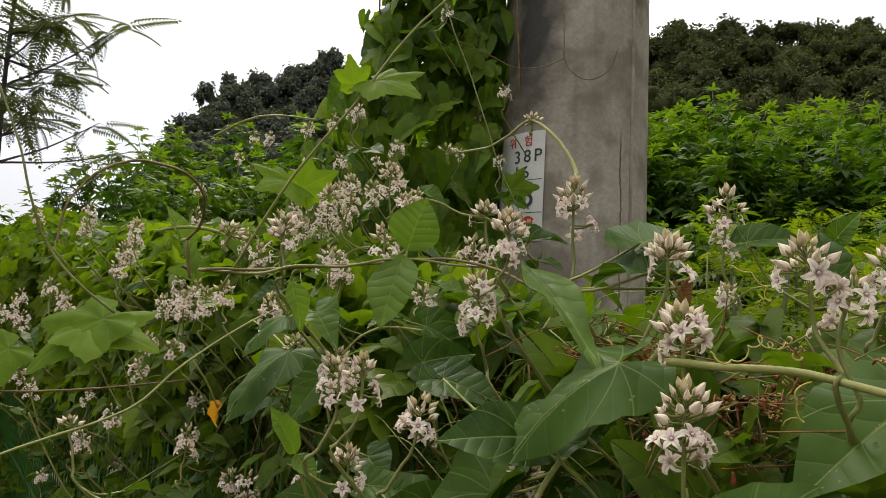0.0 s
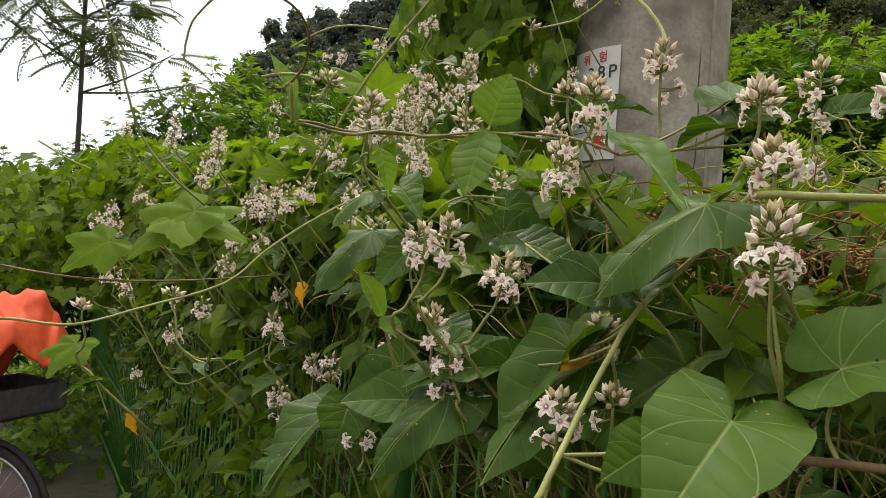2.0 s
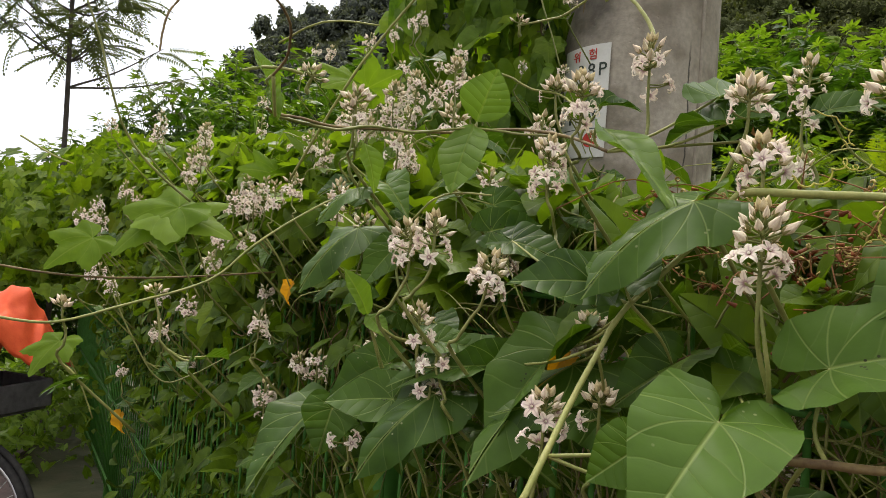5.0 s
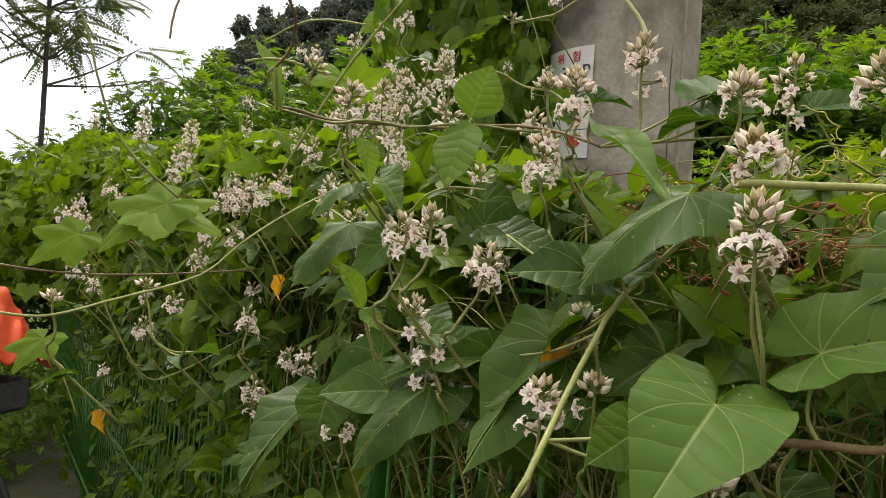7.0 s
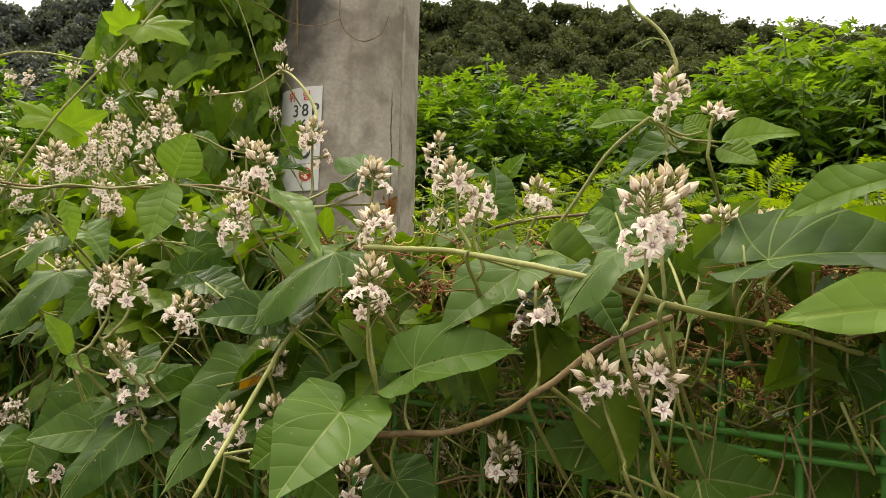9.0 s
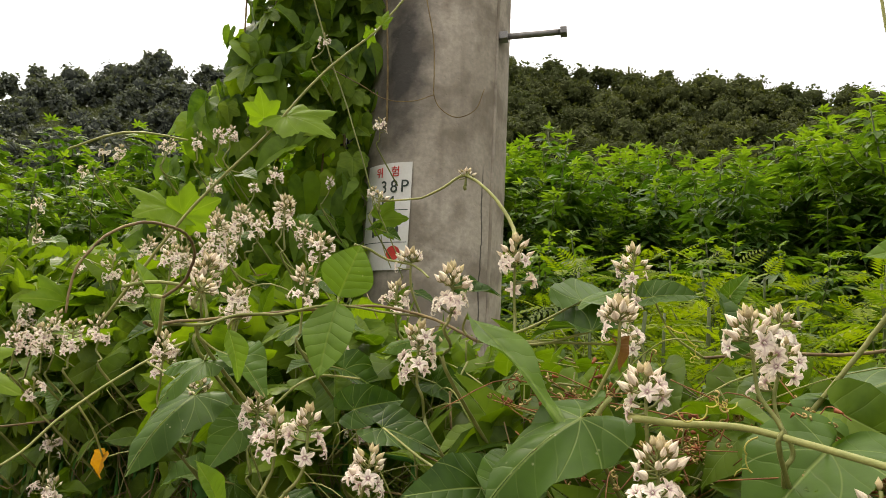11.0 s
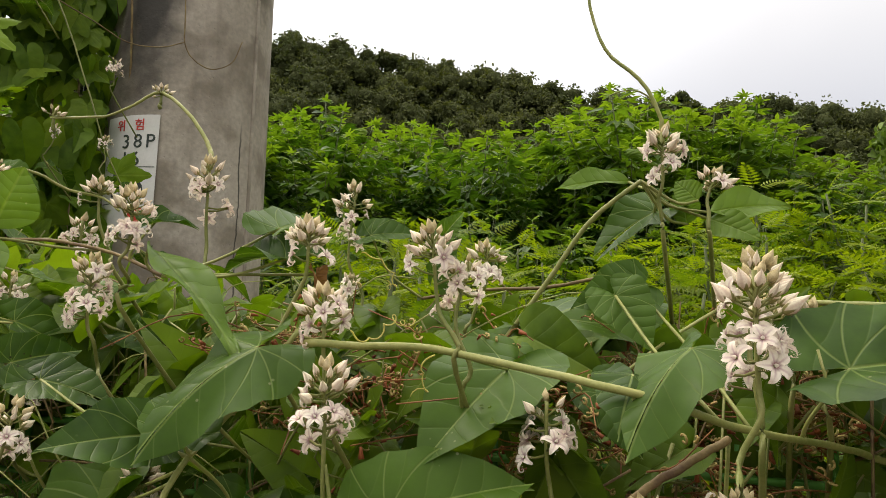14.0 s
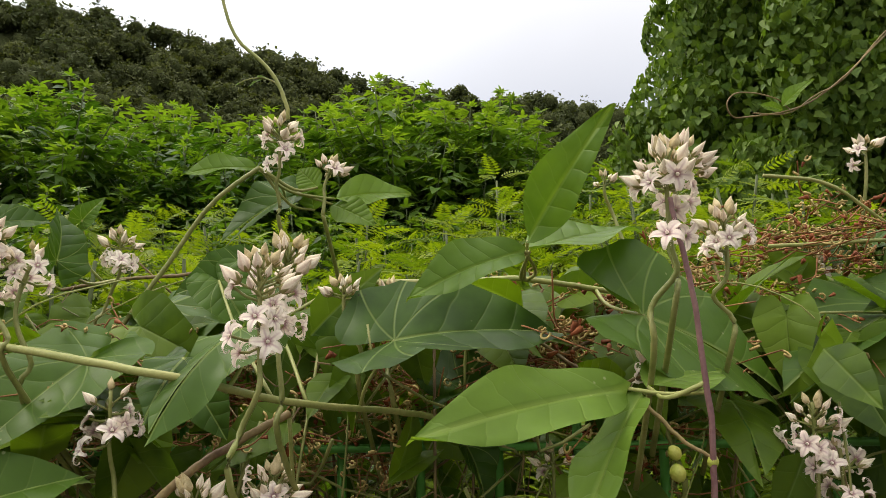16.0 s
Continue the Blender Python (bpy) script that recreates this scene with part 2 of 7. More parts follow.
def flower_materials():
    m, n, l, p = mat("petal")
    uv = n.new("ShaderNodeUVMap")
    sep = n.new("ShaderNodeSeparateXYZ")
    l.new(uv.outputs[0], sep.inputs[0])
    u = math_node(n, l, "ABSOLUTE", math_node(n, l, "SUBTRACT", sep.outputs[0], 0.5))
    oi = n.new("ShaderNodeObjectInfo")
    base = mix_col(n, l, oi.outputs["Random"], (0.93, 0.80, 0.69), (0.95, 0.88, 0.75))
    line = math_node(n, l, "MULTIPLY", map_range(n, l, u, 0.02, 0.18, 0.62, 0.0), map_range(n, l, sep.outputs[1], 0.2, 0.95, 1.0, 0.0))
    col = mix_col(n, l, line, base, (0.44, 0.20, 0.27))
    fuzz = noise_node(n, l, 900.0, 3, n.new("ShaderNodeNewGeometry").outputs["Position"])
    col = mix_col(n, l, map_range(n, l, fuzz, 0.35, 0.65, 0.16, 0.0), col, (0.66, 0.5, 0.42))
    eye = math_node(n, l, "MULTIPLY", map_range(n, l, sep.outputs[1], 0.14, 0.3, 1.0, 0.0), 0.8)
    col = mix_col(n, l, eye, col, (0.33, 0.15, 0.17))
    l.new(col, p.inputs["Base Color"])
    p.inputs["Roughness"].default_value = 0.8
    p.inputs["Specular IOR Level"].default_value = 0.2
    bn = n.new("ShaderNodeBump")
    bn.inputs["Strength"].default_value, bn.inputs["Distance"].default_value = 0.6, 0.0006
    l.new(fuzz, bn.inputs["Height"])
    l.new(bn.outputs[0], p.inputs["Normal"])
    tr = n.new("ShaderNodeBsdfTranslucent")
    l.new(col, tr.inputs[0])
    mx = n.new("ShaderNodeMixShader")
    mx.inputs[0].default_value = 0.3
    l.new(p.outputs[0], mx.inputs[1])
    l.new(tr.outputs[0], mx.inputs[2])
    l.new(mx.outputs[0], n["Material Output"].inputs[0])
    b, n, l, p = mat("bud")
    uv = n.new("ShaderNodeUVMap")
    sep = n.new("ShaderNodeSeparateXYZ")
    l.new(uv.outputs[0], sep.inputs[0])
    oi = n.new("ShaderNodeObjectInfo")
    tip = mix_col(n, l, oi.outputs["Random"], (0.92, 0.80, 0.63), (0.93, 0.87, 0.66))
    # grooves between the five rolled petals, tinged tan and mauve
    ridge = math_node(n, l, "COSINE", math_node(n, l, "MULTIPLY", sep.outputs[0], 31.4159))
    tip = mix_col(n, l, map_range(n, l, ridge, -0.9, 0.2, 0.4, 0.0), tip, (0.55, 0.36, 0.25))
    streak = noise_node(n, l, 14.0, 3, uv.outputs[0])
    tip = mix_col(n, l, map_range(n, l, streak, 0.48, 0.66, 0, 0.45), tip, (0.66, 0.48, 0.36))
    # narrow green sepals that reach up the ridges
    sepal = math_node(n, l, "ADD", math_node(n, l, "MULTIPLY", ridge, 0.13), 0.22)
    low = math_node(n, l, "SUBTRACT", sepal, sep.outputs[1])
    col = mix_col(n, l, map_range(n, l, low, -0.05, 0.03, 0, 1), tip, (0.30, 0.27, 0.10))
    l.new(col, p.inputs["Base Color"])
    p.inputs["Roughness"].default_value = 0.7
    p.inputs["Specular IOR Level"].default_value = 0.2
    tr = n.new("ShaderNodeBsdfTranslucent")
    l.new(col, tr.inputs[0])
    mx = n.new("ShaderNodeMixShader")
    mx.inputs[0].default_value = 0.2
    l.new(p.outputs[0], mx.inputs[1])
    l.new(tr.outputs[0], mx.inputs[2])
    l.new(mx.outputs[0], n["Material Output"].inputs[0])
    return m, b


M_PETAL, M_BUD = flower_materials()
M_GREENBUD = plain_material("closed_bud", (0.36, 0.28, 0.12), (0.64, 0.53, 0.31), 300.0, 0.7, 0, 0.2)


CRACK = 0.70  # radians round from the path side


def concrete_material():
    m, n, l, p = mat("weathered_concrete")
    co = n.new("ShaderNodeTexCoord")
    big = noise_node(n, l, 2.2, 6, co.outputs["Object"])
    fine = noise_node(n, l, 90.0, 5, co.outputs["Object"])
    mp = n.new("ShaderNodeMapping")
    mp.inputs["Scale"].default_value = (14, 14, 0.9)
    l.new(co.outputs["Object"], mp.inputs[0])
    streak = noise_node(n, l, 1.0, 5, mp.outputs[0])
    col = mix_col(n, l, map_range(n, l, big, 0.3, 0.7, 0, 1), (0.28, 0.235, 0.18), (0.50, 0.44, 0.365))
    mott = noise_node(n, l, 11.0, 6, co.outputs["Object"])
    col = mix_col(n, l, map_range(n, l, mott, 0.46, 0.62, 0.0, 0.75), col, (0.17, 0.135, 0.095))
    col = mix_col(n, l, map_range(n, l, fine, 0.3, 0.7, 0.0, 0.4), col, (0.15, 0.14, 0.12))
    col = mix_col(n, l, map_range(n, l, streak, 0.5, 0.75, 0.0, 0.6), col, (0.13, 0.11, 0.085))
    # black mildew blotch on the side that faces the vines
    sep = n.new("ShaderNodeSeparateXYZ")
    l.new(co.outputs["Object"], sep.inputs[0])
    d2 = n.new("ShaderNodeVectorMath")
    d2.operation = "DISTANCE"
    mp2 = n.new("ShaderNodeMapping")
    mp2.inputs["Scale"].default_value = (1, 1, 0.32)
    l.new(co.outputs["Object"], mp2.inputs[0])
    l.new(mp2.outputs[0], d2.inputs[0])
    d2.inputs[1].default_value = (-0.105, -0.172, 2.05 * 0.32)
    ragged = math_node(n, l, "ADD", d2.outputs["Value"], math_node(n, l, "MULTIPLY", noise_node(n, l, 24.0, 5, co.outputs["Object"]), 0.09))
    col = mix_col(n, l, map_range(n, l, ragged, 0.075, 0.16, 0.95, 0.0), col, (0.035, 0.032, 0.028))
    # hairline crack down the face
    turn = math_node(n, l, "ARCTAN2", sep.outputs[0], math_node(n, l, "MULTIPLY", sep.outputs[1], -1.0))
    drift = math_node(n, l, "MULTIPLY", math_node(n, l, "SUBTRACT", noise_node(n, l, 16.0, 5, co.outputs["Object"]), 0.5), 0.11)
    off = math_node(n, l, "ABSOLUTE", math_node(n, l, "SUBTRACT", math_node(n, l, "ADD", turn, drift), CRACK))
    crack = math_node(n, l, "MULTIPLY", map_range(n, l, off, 0.006, 0.016, 0.9, 0.0), map_range(n, l, math_node(n, l, "ABSOLUTE", math_node(n, l, "SUBTRACT", sep.outputs[2], 1.52)), 0.2, 0.26, 1.0, 0.0))
    col = mix_col(n, l, crack, col, (0.03, 0.025, 0.02))
    l.new(col, p.inputs["Base Color"])
    p.inputs["Roughness"].default_value = 0.85
    bn = n.new("ShaderNodeBump")
    bn.inputs["Strength"].default_value = 0.5
    bn.inputs["Distance"].default_value = 0.003
    pits = n.new("ShaderNodeTexVoronoi")
    pits.inputs["Scale"].default_value = 55.0
    l.new(co.outputs["Object"], pits.inputs["Vector"])
    h = math_node(n, l, "ADD", fine, map_range(n, l, pits.outputs["Distance"], 0.0, 0.16, -0.7, 0.0))
    l.new(h, bn.inputs["Height"])
    l.new(bn.outputs[0], p.inputs["Normal"])
    return m


M_CONCRETE = concrete_material()
# crown cores and hillside: haze mixed into the colour, darker than the tufts
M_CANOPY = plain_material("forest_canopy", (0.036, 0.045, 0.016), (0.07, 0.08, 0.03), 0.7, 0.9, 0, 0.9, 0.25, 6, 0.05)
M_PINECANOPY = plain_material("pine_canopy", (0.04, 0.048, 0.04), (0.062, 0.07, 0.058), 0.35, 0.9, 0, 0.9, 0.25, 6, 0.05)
M_STEEL = plain_material("galvanised_steel", (0.16, 0.155, 0.15), (0.3, 0.29, 0.28), 30.0, 0.5, 0.7, 0.3)
M_SIGN = plain_material("enamel_plate", (0.62, 0.6, 0.56), (0.72, 0.7, 0.67), 25.0, 0.45, 0, 0.1)
M_INK = plain_material("dark_green_ink", (0.03, 0.045, 0.035), (0.05, 0.06, 0.05), 50.0, 0.6, 0, 0)
M_REDINK = plain_material("red_ink", (0.5, 0.03, 0.025), (0.6, 0.06, 0.04), 50.0, 0.6, 0, 0)
M_CABLE = plain_material("black_cable", (0.012, 0.012, 0.013), (0.03, 0.03, 0.03), 50.0, 0.5, 0, 0.1)
M_ORANGE = plain_material("orange_cloth", (0.68, 0.075, 0.02), (0.8, 0.12, 0.035), 30.0, 0.65, 0, 0.3, 0.002)
M_BIKERED = plain_material("red_paint", (0.4, 0.02, 0.02), (0.5, 0.03, 0.03), 30.0, 0.35, 0, 0.1)
M_RUBBER = plain_material("black_rubber", (0.015, 0.015, 0.015), (0.04, 0.038, 0.035), 60.0, 0.8)
M_RUST = plain_material("rusty_stalk", (0.16, 0.055, 0.02), (0.36, 0.16, 0.05), 70.0, 0.7)
M_BASKET = plain_material("dark_plastic", (0.075, 0.07, 0.074), (0.14, 0.13, 0.135), 40.0, 0.6)
M_CHROME = plain_material("dull_chrome", (0.4, 0.4, 0.4), (0.55, 0.55, 0.55), 40.0, 0.3, 1.0, 0.1)


# ---- mesh helpers ----
rng = np.random.default_rng(7)


def unit(v):
    v = np.asarray(v, float)
    return v / np.maximum(np.linalg.norm(v, axis=-1, keepdims=True), 1e-9)


def leaf_template(shape, rows=8, cols=3, fold=0.18, droop=0.22, wave=0.03, lobe=0.28):
    """One leaf 1 long along +y from its stalk, face to +z; shape gives the half width at y. Vertices, faces, uv."""
    verts, faces, uvs = [], [], []
    for side in (1, -1):
        start = len(verts)
        for i in range(rows + 1):
            y = -lobe + (1 + lobe) * (i / rows) ** (1.5 if lobe else 1.0)
            w = shape(y)
            inner = 0.0 if y >= 0 else min(w, 0.42 * lobe * math.sqrt(-y / lobe) if lobe else 0)
            if i == rows:
                w = 0.004
            for j in range(cols + 1):
                x = inner + (max(w, inner + 0.002) - inner) * j / cols
                edge = j / cols
                z = fold * x - droop * max(y, 0) ** 2 + wave * edge * math.sin(9 * y + 2 * side) + 0.25 * wave * math.sin(15 * y * edge)
                verts.append((side * x, y, z))
                uvs.append((0.5 + side * x * 0.5, y))
        for i in range(rows):
            for j in range(cols):
                a = start + i * (cols + 1) + j
                q = (a, a + 1, a + cols + 2, a + cols + 1)
                faces.append(q if side > 0 else q[::-1])
    return np.array(verts, float), faces, np.array(uvs, float)


def heart_template(w=0.42, fold=0.3, droop=0.25, wave=0.05, rings=5, steps=13, phase=0.0):
    """A heart leaf 1 long along +y: round lobes that meet behind the stalk, a drawn-out tip, cupped and wavy edged."""
    ang = (0, 4, 9, 15, 22, 31, 42, 55, 70, 88, 108, 126, 140, 152, 160, 166, 169)
    rad = (1.0, 0.93, 0.855, 0.775, 0.705, 0.635, 0.575, 0.53, 0.495, 0.47, 0.455, 0.45, 0.435, 0.40, 0.34, 0.22, 0.05)
    verts, faces, uvs = [], [], []
    for side in (1, -1):
        start = len(verts)
        for i in range(steps + 1):
            th = 84.5 * (1 - math.cos(math.pi * (i / steps) ** 0.92))
            r1 = float(np.interp(th, ang, rad)) * (1 + 0.03 * wave / 0.05 * math.sin(th * 0.11 + phase * side))
            for j in range(rings + 1):
                f = j / rings
                r = r1 * f
                x, y = r * math.sin(radians(th)) * w / 0.46, r * math.cos(radians(th))
                z = fold * abs(x) - droop * max(y, 0) ** 2 - 0.06 * max(-y, 0)
                z += wave * f ** 2 * math.sin(th * 0.085 + phase + 1.9 * side) + 0.5 * wave * f ** 3 * math.sin(th * 0.19 + 2.3 * phase * side)
                verts.append((side * x + (0.03 * math.sin(phase) * max(y, 0) ** 2), y, z))
                uvs.append((0.5 + side * x * 0.5, y))
        for i in range(steps):
            for j in range(rings):
                a = start + i * (rings + 1) + j
                q = (a + rings + 1, a + rings + 2, a + 1, a) if j else (a + rings + 2, a + 1, a)
                faces.append(q if side > 0 else q[::-1])
    return np.array(verts, float), faces, np.array(uvs, float)


def oval_shape(y, w=0.27):
    return w * math.sin(math.pi * min(1, max(0, y)) ** 0.8) ** 0.9 + 0.003


def lobed_template(lobes, length=1.0, width=0.16, spread=65, cup=0.12, sag=0.12):
    """A palmate leaf: pointed lobes that fan out from one point at the stalk."""
    verts, faces, uvs = [(0.0, 0.0, 0.0)], [], [(0.5, 0.0)]
    for k in range(lobes):
        a = radians(-spread + 2 * spread * k / (lobes - 1))
        ln = length * (1 - 0.42 * abs(a) / radians(spread))
        c, s = math.cos(a), math.sin(a)
        b = len(verts)
        ring = ((width * 0.8, 0.34, cup), (width * 0.78, 0.62, cup * 0.6 - sag * 0.3), (0, 1, -sag), (-width * 0.78, 0.62, cup * 0.6 - sag * 0.3), (-width * 0.8, 0.34, cup), (0, 0.5, -0.1 * sag))
        for x, y, z in ring:
            X, Y = x * ln ** 0.5, y * ln
            verts.append((X * c + Y * s, -X * s + Y * c, z * ln * 0.8 + 0.008 * (k % 2)))
            uvs.append((0.5 + x, y))
        m = len(ring) - 1
        way = [0] + [b + i for i in range(m)]
        faces += [(way[i], way[(i + 1) % len(way)], b + m) for i in range(len(way))]
    return np.array(verts, float), faces, np.array(uvs, float)


def hop_template(rings=1, steps=12, cup=0.1, droop=0.3, notch=0.0):
    """A hop leaf 1 long: five pointed, toothed lobes on one broad blade."""
    ang = (0, 12, 27, 40, 52, 64, 80, 93, 105, 118, 140, 158, 166)
    rad = (1.0, 0.74, 0.56 - notch, 0.68, 0.84, 0.66, 0.46 - notch, 0.5, 0.56, 0.46, 0.4, 0.27, 0.05)
    verts, faces, uvs = [], [], []
    for side in (1, -1):
        start = len(verts)
        for i in range(steps + 1):
            th = 166.0 * i / steps
            r1 = float(np.interp(th, ang, rad)) * (1 + 0.05 * (i % 2))
            for j in range(rings + 1):
                r = r1 * j / rings
                x, y = r * math.sin(radians(th)), r * math.cos(radians(th))
                z = cup * x - droop * r * r + 0.05 * r * math.cos(radians(th) * 6.8)
                verts.append((side * x, y, z))
                uvs.append((0.5 + side * x * 0.5, y))
        for i in range(steps):
            for j in range(rings):
                a = start + i * (rings + 1) + j
                q = (a + rings + 1, a + rings + 2, a + 1, a) if j else (a + rings + 2, a + 1, a)
                faces.append(q if side > 0 else q[::-1])
    return np.array(verts, float), faces, np.array(uvs, float)


def pinnate_template(pairs, leaflet=0.16, width=0.028, droop=0.25, sweep=0.4):
    """A feather leaf: a midrib with pairs of narrow leaflets that grow from it."""
    verts, faces, uvs = [(-0.006, 0, 0), (0.006, 0, 0)], [], [(0.5, 0), (0.5, 0)]
    for i in range(pairs + 1):
        y = 0.16 + 0.84 * i / pairs
        b = len(verts)
        verts += [(-0.005, y, -droop * y * y), (0.005, y, -droop * y * y)]
        uvs += [(0.5, y), (0.5, y)]
        last = b - 2 if i == 0 else rib
        faces.append((last, last + 1, b + 1, b))
        rib = b
        ln = leaflet * (1 - 0.6 * (i / pairs) ** 2) * (0.7 if i == 0 else 1.0)
        for side in (1, -1):
            e = len(verts)
            ax = np.array([side * 0.92, sweep, -0.15]) if i < pairs else np.array([side * 0.3, 0.95, -0.2])
            nx = np.array([-side * 0.4, 0.92, 0.0]) if i < pairs else np.array([-side * 0.9, 0.3, 0.0])
            o = np.array([0, y, -droop * y * y])
            for f, w, z in ((0.42, 1.0, 0.012), (1, 0.0, -0.03), (0.42, -1.0, 0.012)):
                verts.append(tuple(o + ax * ln * f + nx * width * w + np.array([0, 0, z])))
                uvs.append((0.5 + 0.3 * w, f))
            root = b + (1 if side > 0 else 0)
            faces.append((root, e, e + 1, e + 2) if side < 0 else (e + 2, e + 1, e, root))
    return np.array(verts, float), faces, np.array(uvs, float)


def mesh_from(name, chunks, material, smooth=True):
    """One mesh from (vertices, faces, uv) chunks."""
    V, Fc, U, off = [], [], [], 0
    for v, f, uv in chunks:
        V.append(v)
        U.append(uv)
        Fc += [tuple(i + off for i in q) for q in f]
        off += len(v)
    V, U = np.concatenate(V), np.concatenate(U)
    me = bpy.data.meshes.new(name)
    me.from_pydata(V.tolist(), [], Fc)
    layer = me.uv_layers.new(name="UVMap")
    idx = np.empty(len(me.loops), int)
    me.loops.foreach_get("vertex_index", idx)
    layer.data.foreach_set("uv", U[idx].ravel())
    if smooth:
        me.polygons.foreach_set("use_smooth", np.ones(len(me.polygons), bool))
    me.materials.append(material)
    me.update()
    return me


def frames_of(pos, along, face, size, wide=1.0):
    """Poses (n, 4, 4) that lay a template's y along one way and its z to the other."""
    pos, y, f = np.asarray(pos, float), unit(along), np.asarray(face, float)
    z = unit(f - (f * y).sum(-1, keepdims=True) * y)
    x = np.cross(y, z)
    size = np.broadcast_to(np.asarray(size, float), pos.shape[:-1])[..., None]
    M = np.zeros((*pos.shape[:-1], 4, 4))
    M[..., :3, 0], M[..., :3, 1], M[..., :3, 2], M[..., :3, 3], M[..., 3, 3] = x * size * wide, y * size, z * size, pos, 1
    return M


def spread_mesh(name, templates, mats4, material):
    """Many copies of a few templates joined into one mesh."""
    chunks = []
    which = rng.integers(0, len(templates), len(mats4))
    for k, (v, f, uv) in enumerate(templates):
        ms = mats4[which == k]
        if not len(ms):
            continue
        h = np.concatenate([v, np.ones((len(v), 1))], 1)
        allv = np.einsum("kij,nj->kni", ms, h)[..., :3]
        n = len(v)
        faces = [tuple(i + n * c for i in q) for c in range(len(ms)) for q in f]
        chunks.append((allv.reshape(-1, 3), faces, np.tile(uv, (len(ms), 1))))
    return mesh_from(name, chunks, material)


def curve_points(pts, n=8):
    """A smooth line through a few points (Catmull-Rom)."""
    p = [np.asarray(q, float) for q in pts]
    if len(p) == 2:
        return np.array([p[0] + (p[1] - p[0]) * k / n for k in range(n + 1)])
    p = [2 * p[0] - p[1]] + p + [2 * p[-1] - p[-2]]
    out = []
    for i in range(1, len(p) - 2):
        for k in range(n):
            t = k / n
            out.append(0.5 * (2 * p[i] + (p[i + 1] - p[i - 1]) * t + (2 * p[i - 1] - 5 * p[i] + 4 * p[i + 1] - p[i + 2]) * t * t + (3 * p[i] - p[i - 1] - 3 * p[i + 1] + p[i + 2]) * t ** 3))
    return np.array(out + [p[-2]])


def tube(pts, r0, r1, sides=6):
    """A round stem along a line of points: vertices, faces, uv."""
    p = np.asarray(pts, float)
    n = len(p)
    t = unit(np.gradient(p, axis=0))
    ref = np.array([0.31, 0.42, 0.85])
    a = unit(np.cross(t, ref))
    b = np.cross(t, a)
    r = np.linspace(r0, r1, n)[:, None, None]
    ang = np.linspace(0, 2 * math.pi, sides, endpoint=False)
    ring = np.cos(ang)[None, :, None] * a[:, None] + np.sin(ang)[None, :, None] * b[:, None]
    v = (p[:, None] + ring * r).reshape(-1, 3)
    f = [(i * sides + j, i * sides + (j + 1) % sides, (i + 1) * sides + (j + 1) % sides, (i + 1) * sides + j) for i in range(n - 1) for j in range(sides)]
    f += [tuple(range(sides))[::-1], tuple((n - 1) * sides + j for j in range(sides))]
    uv = np.stack([np.tile(ang / 6.283, n), np.repeat(np.linspace(0, 1, n), sides)], 1)
    return v, f, uv


WORLD = {}


def empty(name, at, label="", category="", group="", kind=""):
    ob = new(name)
    ob.empty_display_size = 0.05
    ob.location = at
    WORLD[ob] = Matrix.Translation(at)
    return tagged(ob, label, category, group, kind)


def piece(name, me, parent=None, m=None, label=""):
    """A mesh object, under a thing or a part, at its place in the world."""
    ob = new(name, me)
    m = Matrix.Identity(4) if m is None else Matrix(m)
    WORLD[ob] = m
    if parent is not None:
        ob.parent = parent
        ob.matrix_basis = WORLD[parent].inverted() @ m
    else:
        ob.matrix_basis = m
    if label:
        ob["label"] = label
    return ob


def bm_mesh(name, bm, material, smooth=False):
    me = bpy.data.meshes.new(name)
    bm.to_mesh(me)
    bm.free()
    me.materials.append(material)
    if smooth:
        me.polygons.foreach_set("use_smooth", np.ones(len(me.polygons), bool))
    return me


def box_mesh(name, x, y, z, material, bevel=0.0):
    bm = bmesh.new()
    bmesh.ops.create_cube(bm, size=1)
    bmesh.ops.scale(bm, vec=(x, y, z), verts=bm.verts)
    if bevel:
        bmesh.ops.bevel(bm, geom=bm.edges[:], offset=bevel, segments=2, affect="EDGES", clamp_overlap=True)
    return bm_mesh(name, bm, material)


HEARTS = [heart_template(w, fo, dr, wa, 6, 22, ph) for w, fo, dr, wa, ph in ((0.42, 0.34, 0.25, 0.035, 0.4), (0.45, 0.2, 0.2, 0.03, 2.1), (0.38, 0.6, 0.4, 0.045, 3.7), (0.42, -0.28, 0.4, 0.05, 5.2))]
HEARTS_LOW = [heart_template(w, fo, dr, 0.03, 1, 6, ph) for w, fo, dr, ph in ((0.42, 0.25, 0.25, 0.3), (0.45, -0.1, 0.3, 2.0), (0.36, 0.5, 0.4, 4.0))]
HEARTS_MID = [heart_template(w, fo, dr, 0.04, 2, 9, ph) for w, fo, dr, ph in ((0.42, 0.25, 0.25, 0.3), (0.45, -0.1, 0.3, 2.0), (0.36, 0.5, 0.4, 4.0))]
OVALS = [leaf_template(lambda y, w=w: oval_shape(y, w), 18, 4, fo, dr, wa, 0.0) for w, fo, dr, wa in ((0.29, 0.2, 0.15, 0.03), (0.24, 0.4, 0.25, 0.035), (0.33, 0.15, 0.1, 0.025), (0.165, 0.25, 0.12, 0.03))]
OVALS_LOW = [leaf_template(lambda y, w=w: oval_shape(y, w), 4, 1, fo, dr, 0.0, 0.0) for w, fo, dr in ((0.25, 0.2, 0.3), (0.3, 0.1, 0.15))]
HOPS = [hop_template(1, 13, 0.12, 0.3), hop_template(1, 13, -0.1, 0.45, 0.08), hop_template(1, 13, 0.3, 0.2, -0.06)]
